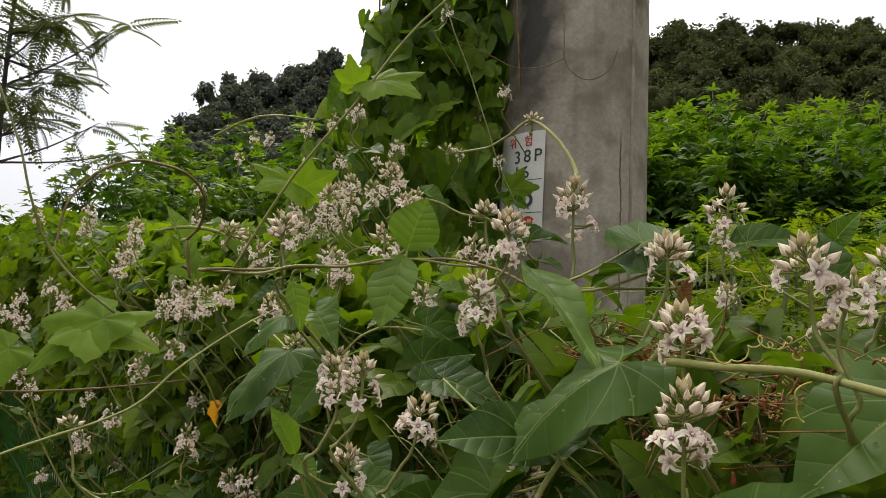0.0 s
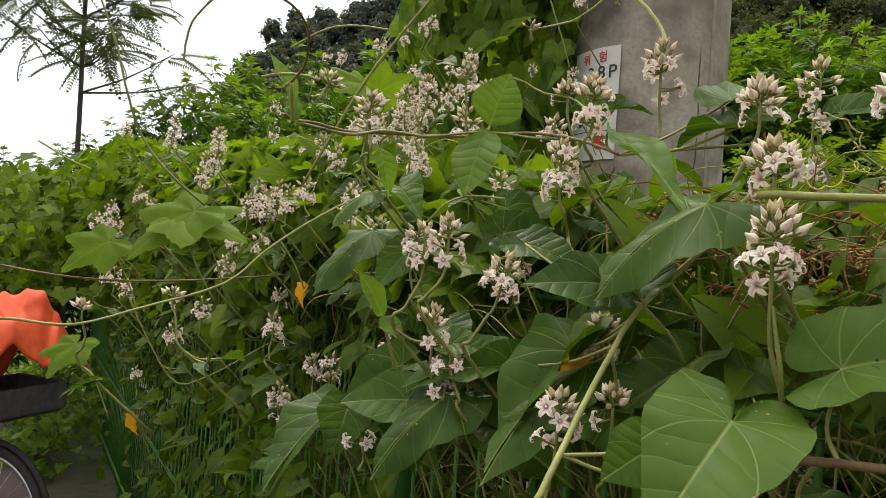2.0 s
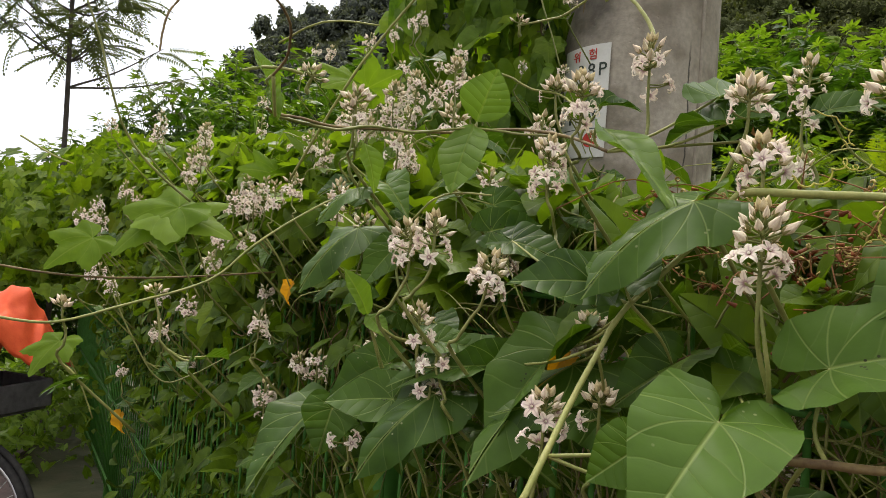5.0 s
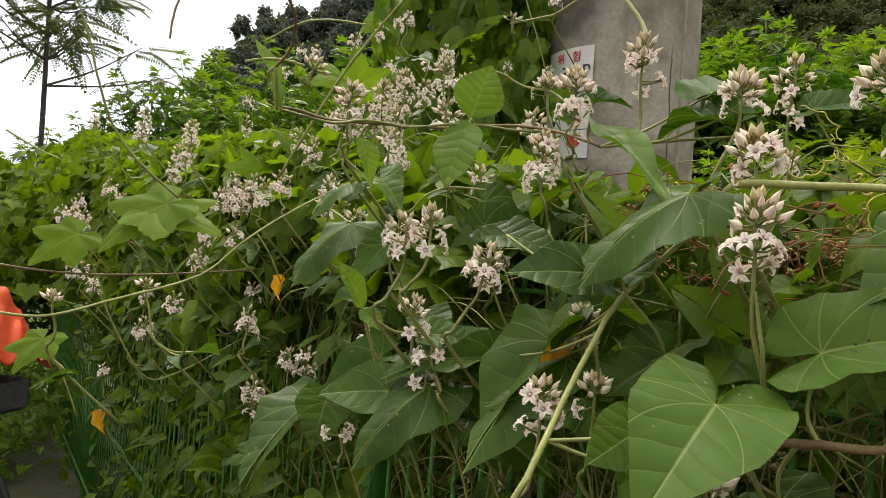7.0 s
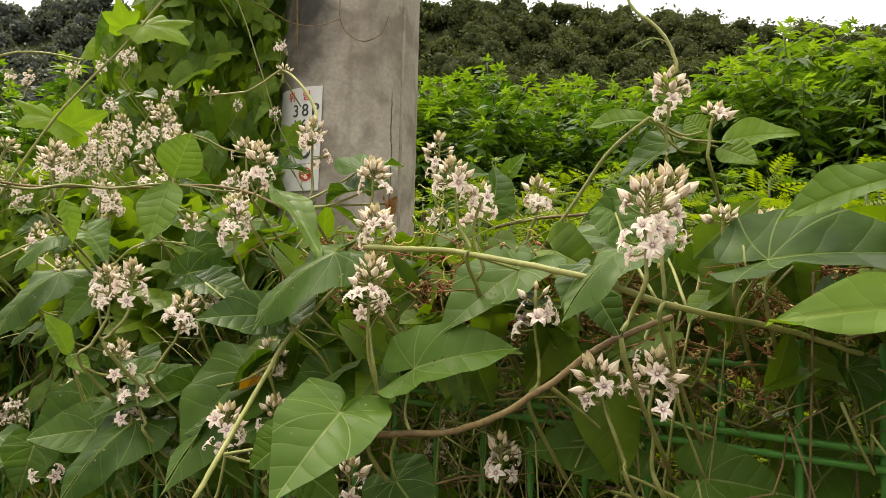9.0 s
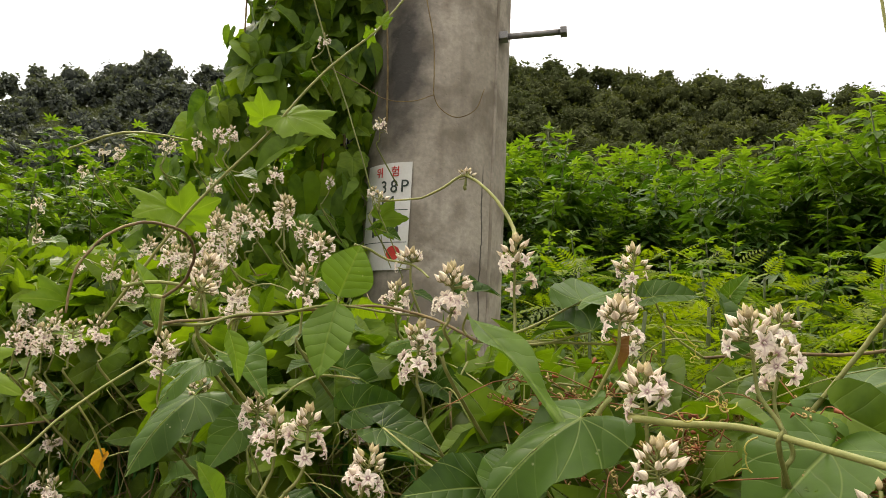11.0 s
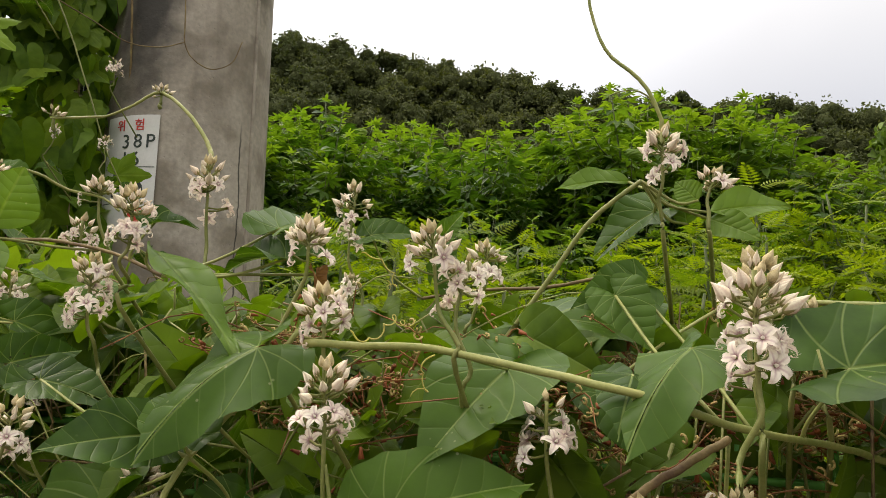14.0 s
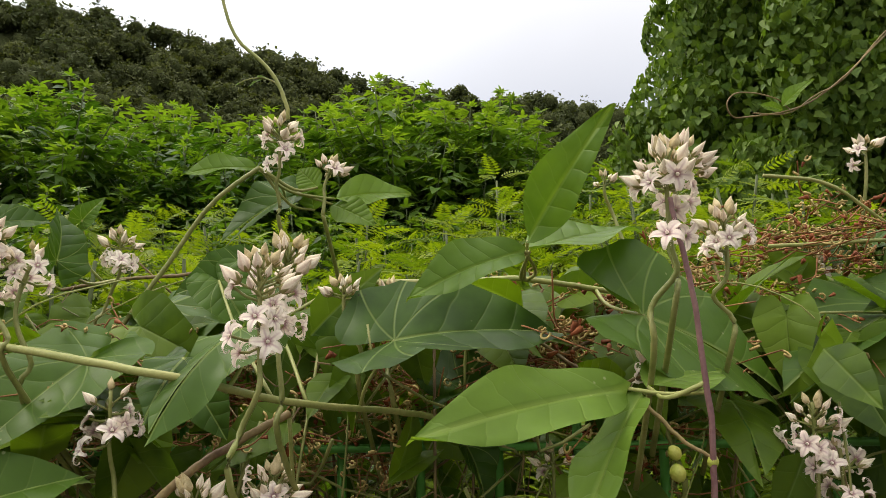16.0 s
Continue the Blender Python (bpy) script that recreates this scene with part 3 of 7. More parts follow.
WEEDS = [lobed_template(5, 1.0, 0.15, 78, 0.05, 0.3), lobed_template(5, 1.0, 0.17, 66, 0.07, 0.42), lobed_template(3, 1.0, 0.19, 50, 0.05, 0.35)]
def fold_leaf(w, fold, droop):
    """A small three-cornered leaf with round shoulders, folded along its midrib."""
    v = [(0, -0.02, 0), (w * 0.7, -0.1, fold * w * 0.6), (w, 0.2, fold * w), (w * 0.62, 0.6, fold * w * 0.6 - droop * 0.4), (0, 1, -droop), (-w * 0.62, 0.6, fold * w * 0.6 - droop * 0.4), (-w, 0.2, fold * w), (-w * 0.7, -0.1, fold * w * 0.6)]
    return np.array(v, float), [(0, 1, 2, 3, 4), (0, 4, 5, 6, 7)], np.array([(0.5 + x * 0.5, y) for x, y, z in v])


KUDZU_LOW = [fold_leaf(0.5, 0.35, 0.3), fold_leaf(0.55, -0.2, 0.4), fold_leaf(0.42, 0.5, 0.2)]
FEATHERS = [pinnate_template(13, 0.17, 0.03, 0.25, 0.55), pinnate_template(14, 0.15, 0.028, 0.45, 0.6)]
FERNS = [pinnate_template(7, 0.36, 0.042, 0.3), pinnate_template(8, 0.32, 0.038, 0.5)]
HEART_MESHES = [mesh_from("heart_leaf", [t], M_HEART) for t in HEARTS]
YOUNG_MESHES = [mesh_from("young_leaf", [t], M_YOUNG) for t in OVALS]
BEAN_MESHES = [mesh_from("bean_leaf", [t], M_BEAN) for t in OVALS]
M_HOPYOUNG = leaf_material("young_hop_leaf", (0.09, 0.165, 0.014), (0.15, 0.235, 0.022), (0.26, 0.34, 0.07), False, 0.5, 0.55, 5.0, 0.35, False, True, gloss=0.06)
HOP_YOUNG = mesh_from("hop_leaf", [hop_template(5, 34, 0.14, 0.28)], M_HOPYOUNG)
M_WITHER = leaf_material("shrivelled_leaf", (0.16, 0.075, 0.03), (0.24, 0.12, 0.05), (0.2, 0.1, 0.05), False, 0.3, 0.7, 6.0, 0.3)
WITHER_MESH = mesh_from("shrivelled_leaf", [heart_template(0.4, 1.1, 0.8, 0.16, 5, 14, 1.0)], M_WITHER)
YELLOW_MESH = mesh_from("withered_leaf", [heart_template(0.4, 0.6, 0.5, 0.07, 5, 14, 2.5)], M_YELLOW)


# ---- large structure ----
def bearing(b, r, z):
    """A place by its bearing from the start (degrees, left of +y), its distance and its height."""
    return np.array([-math.sin(radians(b)) * r, math.cos(radians(b)) * r, z])


def build_ground():
    xs = np.concatenate([-np.geomspace(900, 0.6, 34), np.geomspace(0.6, 900, 34)])
    V = [(x, y, 0.03 * math.sin(x * 1.7) * math.cos(y * 1.3) if abs(x) + abs(y) < 40 else 0.0) for y in xs for x in xs]
    n = len(xs)
    F = [(j * n + i, j * n + i + 1, (j + 1) * n + i + 1, (j + 1) * n + i) for j in range(n - 1) for i in range(n - 1)]
    me = mesh_from("ground", [(np.array(V), F, np.zeros((len(V), 2)))], M_GROUND)
    tagged(piece("ground", me), "weedy dark soil and low grass under the plants", "ground", kind="structure")


build_ground()


def build_pavement():
    """The worn path along the fence, a slab with an uneven edge."""
    A, D, N = np.array([0.345, 0.13]), np.array([-0.755, 0.655]), np.array([-0.655, -0.755])
    V, F = [], []
    ss = np.linspace(-9, 16, 90)
    for x in ss:
        edge = 0.2 + 0.05 * math.sin(x * 5.1) + 0.03 * math.sin(x * 13.7)
        for w, z in ((edge, -0.05), (edge, 0.045), (1.4, 0.05), (3.4, 0.045), (3.4, -0.05)):
            p = A + D * x + N * w
            V.append((p[0], p[1], z))
    F = [(i * 5 + j, i * 5 + j + 1, i * 5 + j + 6, i * 5 + j + 5) for i in range(len(ss) - 1) for j in range(4)]
    tagged(piece("pavement", mesh_from("pavement", [(np.array(V), F, np.zeros((len(V), 2)))], M_PAVING, False)), "worn purplish-brown path beside the fence", "path", kind="structure")


build_pavement()

SKYLINE = ((-95, 10), (-75, 12.5), (-60, 14.2), (-49, 16.0), (-45, 17.2), (-39, 18.3), (-31, 19.0), (-23, 20.8), (-14, 22.0), (-9, 22.6), (-5.7, 23.1), (-2, 22.2), (6, 21.2), (14, 20.0), (20.5, 20.0), (24, 20.2), (27, 17.9), (30, 17.8), (33.4, 16.2), (35, 12.5), (37, 8.0), (39.5, 2.0), (60, 0.5), (95, 0.5))


def skyline(b):
    xs, ys = zip(*SKYLINE)
    return float(np.interp(b, xs, ys)) + 0.9


def hill_place(b, q):
    r = 42 + 46 * q
    e = 4.0 + (skyline(b) - 4.0) * (q ** 0.9)
    return bearing(b, r, 1.25 + r * math.tan(radians(e)))


def build_hill():
    bs, qs = np.linspace(-95, 95, 120), np.linspace(0, 1, 12)
    V = []
    for q in qs:
        for b in bs:
            p = hill_place(b, q)
            V.append((p[0], p[1], max(-0.5, p[2] - 2.6)))
    n = len(bs)
    F = [(j * n + i, j * n + i + 1, (j + 1) * n + i + 1, (j + 1) * n + i) for j in range(len(qs) - 1) for i in range(n - 1)]
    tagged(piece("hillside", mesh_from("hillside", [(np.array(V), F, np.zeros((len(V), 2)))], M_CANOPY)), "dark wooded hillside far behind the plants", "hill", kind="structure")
    tuft = []
    for k in range(4):
        v, f = [], []
        for c in range(2):
            q = rng.uniform(0, 6.283)
            a = unit(np.array([math.cos(q), math.sin(q), rng.normal() * 0.3]))
            s = unit(np.array([-math.sin(q), math.cos(q), rng.normal() * 0.3]))
            o = rng.normal(size=3) * np.array([0.35, 0.35, 0.12])
            i = len(v)
            v += [o - a * 0.5, o + s * 0.28, o + a * 0.55, o - s * 0.3]
            f.append((i, i + 1, i + 2, i + 3))
        tuft.append((np.array(v), f, np.full((len(v), 2), 0.3)))

    def crown(b, q, pine):
        """A crown of several leafy boughs heaped together, with leaf tufts standing off them."""
        top = hill_place(b, q)
        r = rng.uniform(1.5, 3.4) * (0.75 if pine else 1.0)
        tall = rng.uniform(1.2, 1.8) if pine else rng.uniform(0.85, 1.3)
        c = top - np.array([0, 0, r * rng.uniform(0.85, 1.1) * tall])
        nu, nv = 8, 6
        u, v = np.meshgrid(np.arange(nu) * 2 * math.pi / nu, np.linspace(-1.5, math.pi / 2 - 0.02, nv))
        ball = np.stack([np.cos(v) * np.cos(u), np.cos(v) * np.sin(u), np.sin(v)], -1).reshape(-1, 3)
        quads = [(j * nu + i, j * nu + (i + 1) % nu, (j + 1) * nu + (i + 1) % nu, (j + 1) * nu + i) for j in range(nv - 1) for i in range(nu)]
        boughs = 4 if q < 0.52 else 9
        n = 12 if q < 0.52 else 40 if q < 0.75 else 56
        V, F, P, D = [], [], [], []
        for k in range(boughs):
            a = 2.4 * k + rng.normal() * 0.4
            up = (k + 0.5) / boughs
            out = math.sqrt(max(0.05, 1 - up * up)) * rng.uniform(0.45, 0.75)
            o = c + np.array([math.cos(a) * out * r, math.sin(a) * out * r, up * r * 0.85 * tall])
            br = r * rng.uniform(0.34, 0.56)
            F += [tuple(i + k * len(ball) for i in f4) for f4 in quads]
            V.append(o + ball * br * 0.66 * rng.uniform(0.8, 1.15, (len(ball), 1)))
            d = unit(rng.normal(size=(n, 3)) + np.array([0, -0.2, 0.15]))
            P.append(o + d * (br * rng.uniform(0.62, 1.14, n))[:, None])
            D.append(d)
        P, D = np.concatenate(P), np.concatenate(D)
        size = rng.uniform(0.22, 0.52, len(P))
        V = np.concatenate(V)
        return (V, F, np.zeros((len(V), 2))), frames_of(P, rng.normal(size=P.shape), D + rng.normal(size=P.shape) * 0.7 + np.array([0, 0, 0.5]), size)

    broad, pine = [], []
    for b in np.arange(-72, 42, 1.3):
        for q in (0.3, 0.45, 0.6, 0.72, 0.83, 0.92, 1.0):
            bb = b + rng.uniform(-0.9, 0.9)
            is_pine = 17 < bb
            (pine if is_pine else broad).append(crown(bb, min(1, max(0, q + rng.uniform(-0.05, 0.05))), is_pine))
    # both woods carry their distance haze in the material colours
    for group, mesh_name, leafy, solid, text in ((broad, "forest", M_FOREST, M_CANOPY, "dense dark green broadleaf forest covering the hill"), (pine, "pine_wood", M_PINE, M_PINECANOPY, "dark blue-green pine wood on the skyline, greyed for distance haze")):
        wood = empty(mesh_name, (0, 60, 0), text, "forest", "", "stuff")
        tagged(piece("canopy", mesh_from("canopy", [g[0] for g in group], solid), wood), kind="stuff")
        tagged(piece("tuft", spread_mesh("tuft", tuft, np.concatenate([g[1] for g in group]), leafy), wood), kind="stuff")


build_hill()


# ---- utility pole ----
POLE = (-0.10, 1.95)


def pole_arc(a, z, r):
    """A place on the pole's skin: degrees round from the side that faces -y, towards +x."""
    return np.array([POLE[0] + math.sin(radians(a)) * r, POLE[1] - math.cos(radians(a)) * r, z])


def build_pole():
    pole = empty("utility_pole", (POLE[0], POLE[1], 0), "weathered grey concrete utility pole beside the overgrown fence", "utility pole")
    rings, sides = 40, 48
    V, F = [], []
    for i in range(rings + 1):
        z = -0.3 + 9.3 * i / rings
        r = 0.215 - z * 0.0072
        for j in range(sides):
            a = 2 * math.pi * j / sides
            V.append((r * math.sin(a), -r * math.cos(a), z))
    for i in range(rings):
        for j in range(sides):
            F.append((i * sides + j, i * sides + (j + 1) % sides, (i + 1) * sides + (j + 1) % sides, (i + 1) * sides + j))
    F.append(tuple(rings * sides + j for j in range(sides)))
    piece("shaft", mesh_from("shaft", [(np.array(V), F, np.zeros((len(V), 2)))], M_CONCRETE), pole, Matrix.Translation((POLE[0], POLE[1], 0)))
    # the mould seam, a raised rib down the side
    seam = [pole_arc(50, z, 0.2155 - z * 0.0072) + np.array([0.0015 * math.sin(z * 23), 0, 0]) for z in np.linspace(0.2, 8, 60)]
    piece("mould_seam", mesh_from("mould_seam", [tube(seam, 0.005, 0.005, 5)], M_CONCRETE), pole)
    # step bolt with a square head and its nut
    a = pole_arc(52, 2.155, 0.19)
    out = unit(np.array([math.sin(radians(78)), -math.cos(radians(78)), 0.06]))
    bolt = piece("step_bolt", mesh_from("step_bolt", [tube([a, a + out * 0.18], 0.0085, 0.0085, 10)], M_STEEL), pole, label="grey galvanised steel step bolt")
    piece("bolt_head", mesh_from("bolt_head", [tube([a + out * 0.178, a + out * 0.196], 0.017, 0.017, 6)], M_STEEL, False), bolt)
    piece("nut", mesh_from("nut", [tube([a + out * 0.012, a + out * 0.034], 0.018, 0.018, 6)], M_STEEL, False), bolt)
    # enamel plate bent round the pole
    zt, zb, a0, a1 = 1.762, 1.478, -58.0, -16.0
    V, F = [], []
    cols, rows = 14, 8
    for dr in (0.0035, 0.0055):
        for i in range(rows + 1):
            for j in range(cols + 1):
                z = zt + (zb - zt) * i / rows
                V.append(pole_arc(a0 + (a1 - a0) * j / cols, z, 0.215 - z * 0.0072 + dr))
    n = (rows + 1) * (cols + 1)
    for i in range(rows):
        for j in range(cols):
            q = (i * (cols + 1) + j, i * (cols + 1) + j + 1, (i + 1) * (cols + 1) + j + 1, (i + 1) * (cols + 1) + j)
            F.append(tuple(k + n for k in q[::-1]))
            F.append(q)
    rim = [j for j in range(cols + 1)] + [i * (cols + 1) + cols for i in range(1, rows + 1)] + [rows * (cols + 1) + j for j in range(cols - 1, -1, -1)] + [i * (cols + 1) for i in range(rows - 1, 0, -1)]
    for k in range(len(rim)):
        F.append((rim[k], rim[(k + 1) % len(rim)], rim[(k + 1) % len(rim)] + n, rim[k] + n))
    plate = piece("number_plate", mesh_from("number_plate", [(np.array(V), F, np.zeros((len(V), 2)))], M_SIGN, False), pole, label="white enamel warning plate with red and dark lettering")

    def letters(name, text, size, ang, z, material):
        cu = bpy.data.curves.new(name, "FONT")
        cu.body, cu.size, cu.extrude, cu.align_x = text, size, 0.0008, "CENTER"
        cu.materials.append(material)
        ob = new(name, cu)
        r = 0.215 - z * 0.0072 + 0.0064
        p = pole_arc(ang, z, r)
        m = Matrix.Translation(p) @ Matrix.Rotation(radians(ang), 4, "Z") @ Matrix.Rotation(radians(90), 4, "X")
        WORLD[ob] = m
        ob.parent = plate
        ob.matrix_basis = WORLD[plate].inverted() @ m

    letters("lettering", "위", 0.030, -43.5, 1.727, M_REDINK)
    letters("lettering", "험", 0.030, -29.0, 1.727, M_REDINK)
    for ch, ang in (("3", -38.5), ("8", -29.5), ("P", -21.0)):
        letters("lettering", ch, 0.047, ang, 1.682, M_INK)
    for ch, ang in (("1", -38.5), ("6", -30.5)):
        letters("lettering", ch, 0.047, ang, 1.64, M_INK)
    for ch, ang in (("5", -28.0), ("1", -46)):
        letters("lettering", ch, 0.085, ang, 1.565, M_INK)

    def plate_line(z0, z1, a_from, a_to, material, name):
        V, F = [], []
        for i in range(2):
            for j in range(9):
                z = (z0, z1)[i]
                V.append(pole_arc(a_from + (a_to - a_from) * j / 8, z, 0.215 - z * 0.0072 + 0.0061))
        F = [(9 + j, 9 + j + 1, j + 1, j) for j in range(8)]
        piece(name, mesh_from(name, [(np.array(V), F, np.zeros((len(V), 2)))], material, False), plate)

    plate_line(1.658 - 0.022, 1.656 - 0.022, -56, -17, M_INK, "ruled_line")
    plate_line(1.551, 1.549, -56, -17, M_INK, "ruled_line")
    # round red badge at the foot of the plate
    V, F = [], []
    for k in range(24):
        aa = 2 * math.pi * k / 24
        z = 1.522 + 0.019 * math.sin(aa)
        V.append(pole_arc(-27 + 5.6 * math.cos(aa), z, 0.215 - z * 0.0072 + 0.0062))
    piece("badge", mesh_from("badge", [(np.array(V), [tuple(range(24))], np.zeros((24, 2)))], M_REDINK, False), plate, label="round red badge")
    # cables down the far side of the pole, in the vines
    for da, rr in ((-0.232, 0.007), (-0.262, 0.005)):
        pts = [(POLE[0] + da, POLE[1] + 0.03 + 0.01 * math.sin(z), z) for z in np.linspace(0.2, 8, 24)]
        tagged(piece("cable", mesh_from("cable", [tube(pts, rr, rr, 8)], M_CABLE)), "black cable running down beside the concrete pole", "cable")


build_pole()

# ---- fence line: the vines hang over a green wire fence that runs off to the far side ----
LINE_A, LINE_D, LINE_N = np.array([0.345, 0.13]), np.array([-0.755, 0.655]), np.array([-0.655, -0.755])


def fence_place(s, w, z):
    """s metres along the fence line, w metres to the path's side, z up."""
    p = LINE_A + LINE_D * s + LINE_N * w
    return np.array([p[0], p[1], z])


def build_fence():
    fence = empty("wire_fence", fence_place(0, -0.14, 0), "green coated welded wire fence smothered by vines", "fence")
    wire = mesh_from("vertical_wire", [tube([(0, 0, 0.05), (0, 0, 0.65), (0, 0, 1.185)], 0.003, 0.003, 8)], M_FENCE)
    for s in np.arange(-1.45, 5.6, 0.05):
        piece("vertical_wire", wire, fence, Matrix.Translation(fence_place(s + rng.uniform(-0.002, 0.002), -0.14, 0)))
    for z in (0.10, 0.11, 0.45, 0.46, 1.11, 1.121, 1.168):
        piece("cross_wire", mesh_from("cross_wire", [tube([fence_place(-1.45, -0.134, z), fence_place(1, -0.134, z - 0.003), fence_place(5.6, -0.134, z)], 0.0026, 0.0026, 6)], M_FENCE), fence)
    for s in (-1.5, 1.1, 3.75, 5.6):
        piece("post", mesh_from("post", [tube([fence_place(s, -0.17, -0.1), fence_place(s, -0.17, 1.22)], 0.028, 0.028, 14)], M_FENCE), fence)


build_fence()


def hedge_top(s, w):
    base = np.interp(w, (-0.6, -0.4, -0.2, -0.1, 0.0), (1.18, 1.24, 1.27, 1.245, 1.13))
    return base + np.interp(s, (-1, 0.5, 0.8, 1.2, 2.0, 3.5, 4.5, 6), (0.02, 0.0, 0.03, 0.12, 0.2, 0.33, 0.5, 0.6))


def build_hedge():
    def scatter(n, s0, s1, size0, size1, low):
        s = rng.uniform(s0, s1, n)
        on_top = rng.random(n) < 0.5
        w = np.where(on_top, rng.uniform(-0.55, -0.03, n), rng.uniform(-0.3, -0.02, n))
        top = hedge_top(s, w)
        z = np.where(on_top, top - np.abs(rng.normal(0, 0.04, n)), top - rng.uniform(0, 1, n) ** 1.15 * (top - low))
        gap = np.hypot(LINE_A[0] + LINE_D[0] * s + LINE_N[0] * w - 0.05, LINE_A[1] + LINE_D[1] * s + LINE_N[1] * w + 0.05) > 0.42
        keep = gap & ~((s > 2.9) & (z < 0.72) & (rng.random(n) < 0.85)) & ~((s < 0.6) & (z < 1.14) & (rng.random(n) < 0.75))
        s, w, z, on_top = s[keep], w[keep], z[keep], on_top[keep]
        p = np.stack([LINE_A[0] + LINE_D[0] * s + LINE_N[0] * w, LINE_A[1] + LINE_D[1] * s + LINE_N[1] * w, z], 1)
        k = len(p)
        out = np.array([LINE_N[0], LINE_N[1], 0.0])
        face = out * np.where(on_top, 0.35, 0.9)[:, None] + np.array([0, 0, 1.0]) * np.where(on_top, 1.0, 0.55)[:, None] + rng.normal(size=(k, 3)) * 0.42
        along = rng.normal(size=(k, 3)) * 0.8 + out * 0.5 + np.array([0, 0, -0.6])
        return frames_of(p, along, face, rng.uniform(size0, size1, k))

    def bank(n):
        k = rng.uniform(0, 1, n)
        p = np.stack([-2.25 - 2.1 * k, 2.6 + 0.75 * k + rng.normal(size=n) * 0.22, 0.85 + (0.62 + 0.1 * np.sin(k * 17) - 0.05 * k) * rng.uniform(0, 1, n) ** 0.6], 1)
        return frames_of(p, rng.normal(size=(n, 3)) * 0.8 + np.array([0.3, -0.5, -0.5]), np.array([0.3, -0.6, 0.9]) + rng.normal(size=(n, 3)) * 0.6, rng.uniform(0.035, 0.075, n))

    def shade(n):
        s, w = rng.uniform(-1.2, 0.8, n), rng.uniform(-0.6, -0.16, n)
        z = hedge_top(s, w) - 0.03 - np.abs(rng.normal(0, 0.05, n))
        p = np.stack([LINE_A[0] + LINE_D[0] * s + LINE_N[0] * w, LINE_A[1] + LINE_D[1] * s + LINE_N[1] * w, z], 1)
        return frames_of(p, rng.normal(size=(n, 3)) * np.array([1, 1, 0.3]), np.array([0, 0, 1.0]) + rng.normal(size=(n, 3)) * 0.35, rng.uniform(0.03, 0.055, n))

    hearts = np.concatenate([shade(1100), scatter(3600, -1.3, 1.5, 0.03, 0.058, 0.45), scatter(2200, 0.95, 3.6, 0.024, 0.045, 0.55), scatter(3600, 1.3, 3.9, 0.03, 0.06, 0.1)])
    tagged(piece("hedge_foliage", spread_mesh("hedge_foliage", HEARTS_MID + OVALS_LOW, hearts, M_HEDGE)), "tangle of green heart-shaped vine leaves over the fence", "vine leaves", kind="stuff")
    n = 5200
    s = rng.uniform(-1.2, 3.4, n)
    w = np.where(s < 0.6, rng.uniform(-1.0, -0.5, n), rng.uniform(-0.7, -0.25, n))
    z = np.where(s < 0.6, rng.uniform(0.05, 0.78, n), rng.uniform(0.05, 1.14, n))
    p = np.stack([LINE_A[0] + LINE_D[0] * s + LINE_N[0] * w, LINE_A[1] + LINE_D[1] * s + LINE_N[1] * w, z], 1)
    inner = frames_of(p, rng.normal(size=(n, 3)) + np.array([0, 0, -0.4]), np.array([LINE_N[0], LINE_N[1], 0.8]) + rng.normal(size=(n, 3)) * 0.5, rng.uniform(0.035, 0.07, n))
    m = 1500
    s, w = rng.uniform(4.1, 7.5, m), rng.uniform(-0.2, 0.32, m)
    p = np.stack([LINE_A[0] + LINE_D[0] * s + LINE_N[0] * w, LINE_A[1] + LINE_D[1] * s + LINE_N[1] * w, rng.uniform(0.02, 0.5, m) * np.interp(w, (-0.2, 0.32), (1.0, 0.35))], 1)
    inner = np.concatenate([inner, frames_of(p, rng.normal(size=(m, 3)) + np.array([0, 0, 0.2]), np.array([0, -0.3, 1.0]) + rng.normal(size=(m, 3)) * 0.5, rng.uniform(0.03, 0.065, m))])
    tagged(piece("undergrowth", spread_mesh("undergrowth", HEARTS_LOW + HOPS[:1], inner, M_UNDER)), "shaded small-leaved undergrowth behind the wire fence", "undergrowth", kind="stuff")
    hops = np.concatenate([scatter(800, 0.75, 1.6, 0.035, 0.065, 1.15), scatter(3600, 1.5, 3.7, 0.03, 0.068, 1.0), scatter(1300, 3.5, 5.0, 0.035, 0.075, 1.0), bank(3000)])
    tagged(piece("hop_foliage", spread_mesh("hop_foliage", HOPS, hops, M_HOP)), "yellow-green lobed hop leaves draped over the fence", "vine leaves", kind="stuff")
    # thin stems and hanging stalks inside the tangle
    chunks = []
    for i in range(1500):
        s = rng.uniform(-1.2, 3.2) if i < 900 else rng.uniform(-0.5, 1.3)
        w = rng.uniform(-0.42, -0.07) if i < 900 else rng.uniform(-0.25, -0.05)
        z = hedge_top(s, w) - (rng.uniform(0.0, 0.5) if i < 900 else rng.uniform(-0.01, 0.2))
        a = fence_place(s, w, z)
        if rng.random() < 0.5:
            b = a + np.array([rng.normal() * 0.04, rng.normal() * 0.04, -rng.uniform(0.15, 0.6)])
        else:
            ds = rng.normal() * 0.2
            b = fence_place(s + ds, min(-0.05, w + rng.normal() * 0.05), z + rng.normal() * 0.05)
        if i >= 900:
            b = a + (b - a) * 0.45
        k = np.linspace(0, 1, 6)[:, None]
        way = a + (b - a) * k + np.concatenate([np.zeros((1, 3)), rng.normal(size=(4, 3)) * 0.016, np.zeros((1, 3))]) - np.array([0, 0, 0.03]) * np.sin(k * math.pi)
        r = rng.uniform(0.0007, 0.0015) if i < 900 else rng.uniform(0.0005, 0.0013)
        chunks.append(tube(curve_points(list(way), 2), r, r * 0.7, 4))
    arcs = []
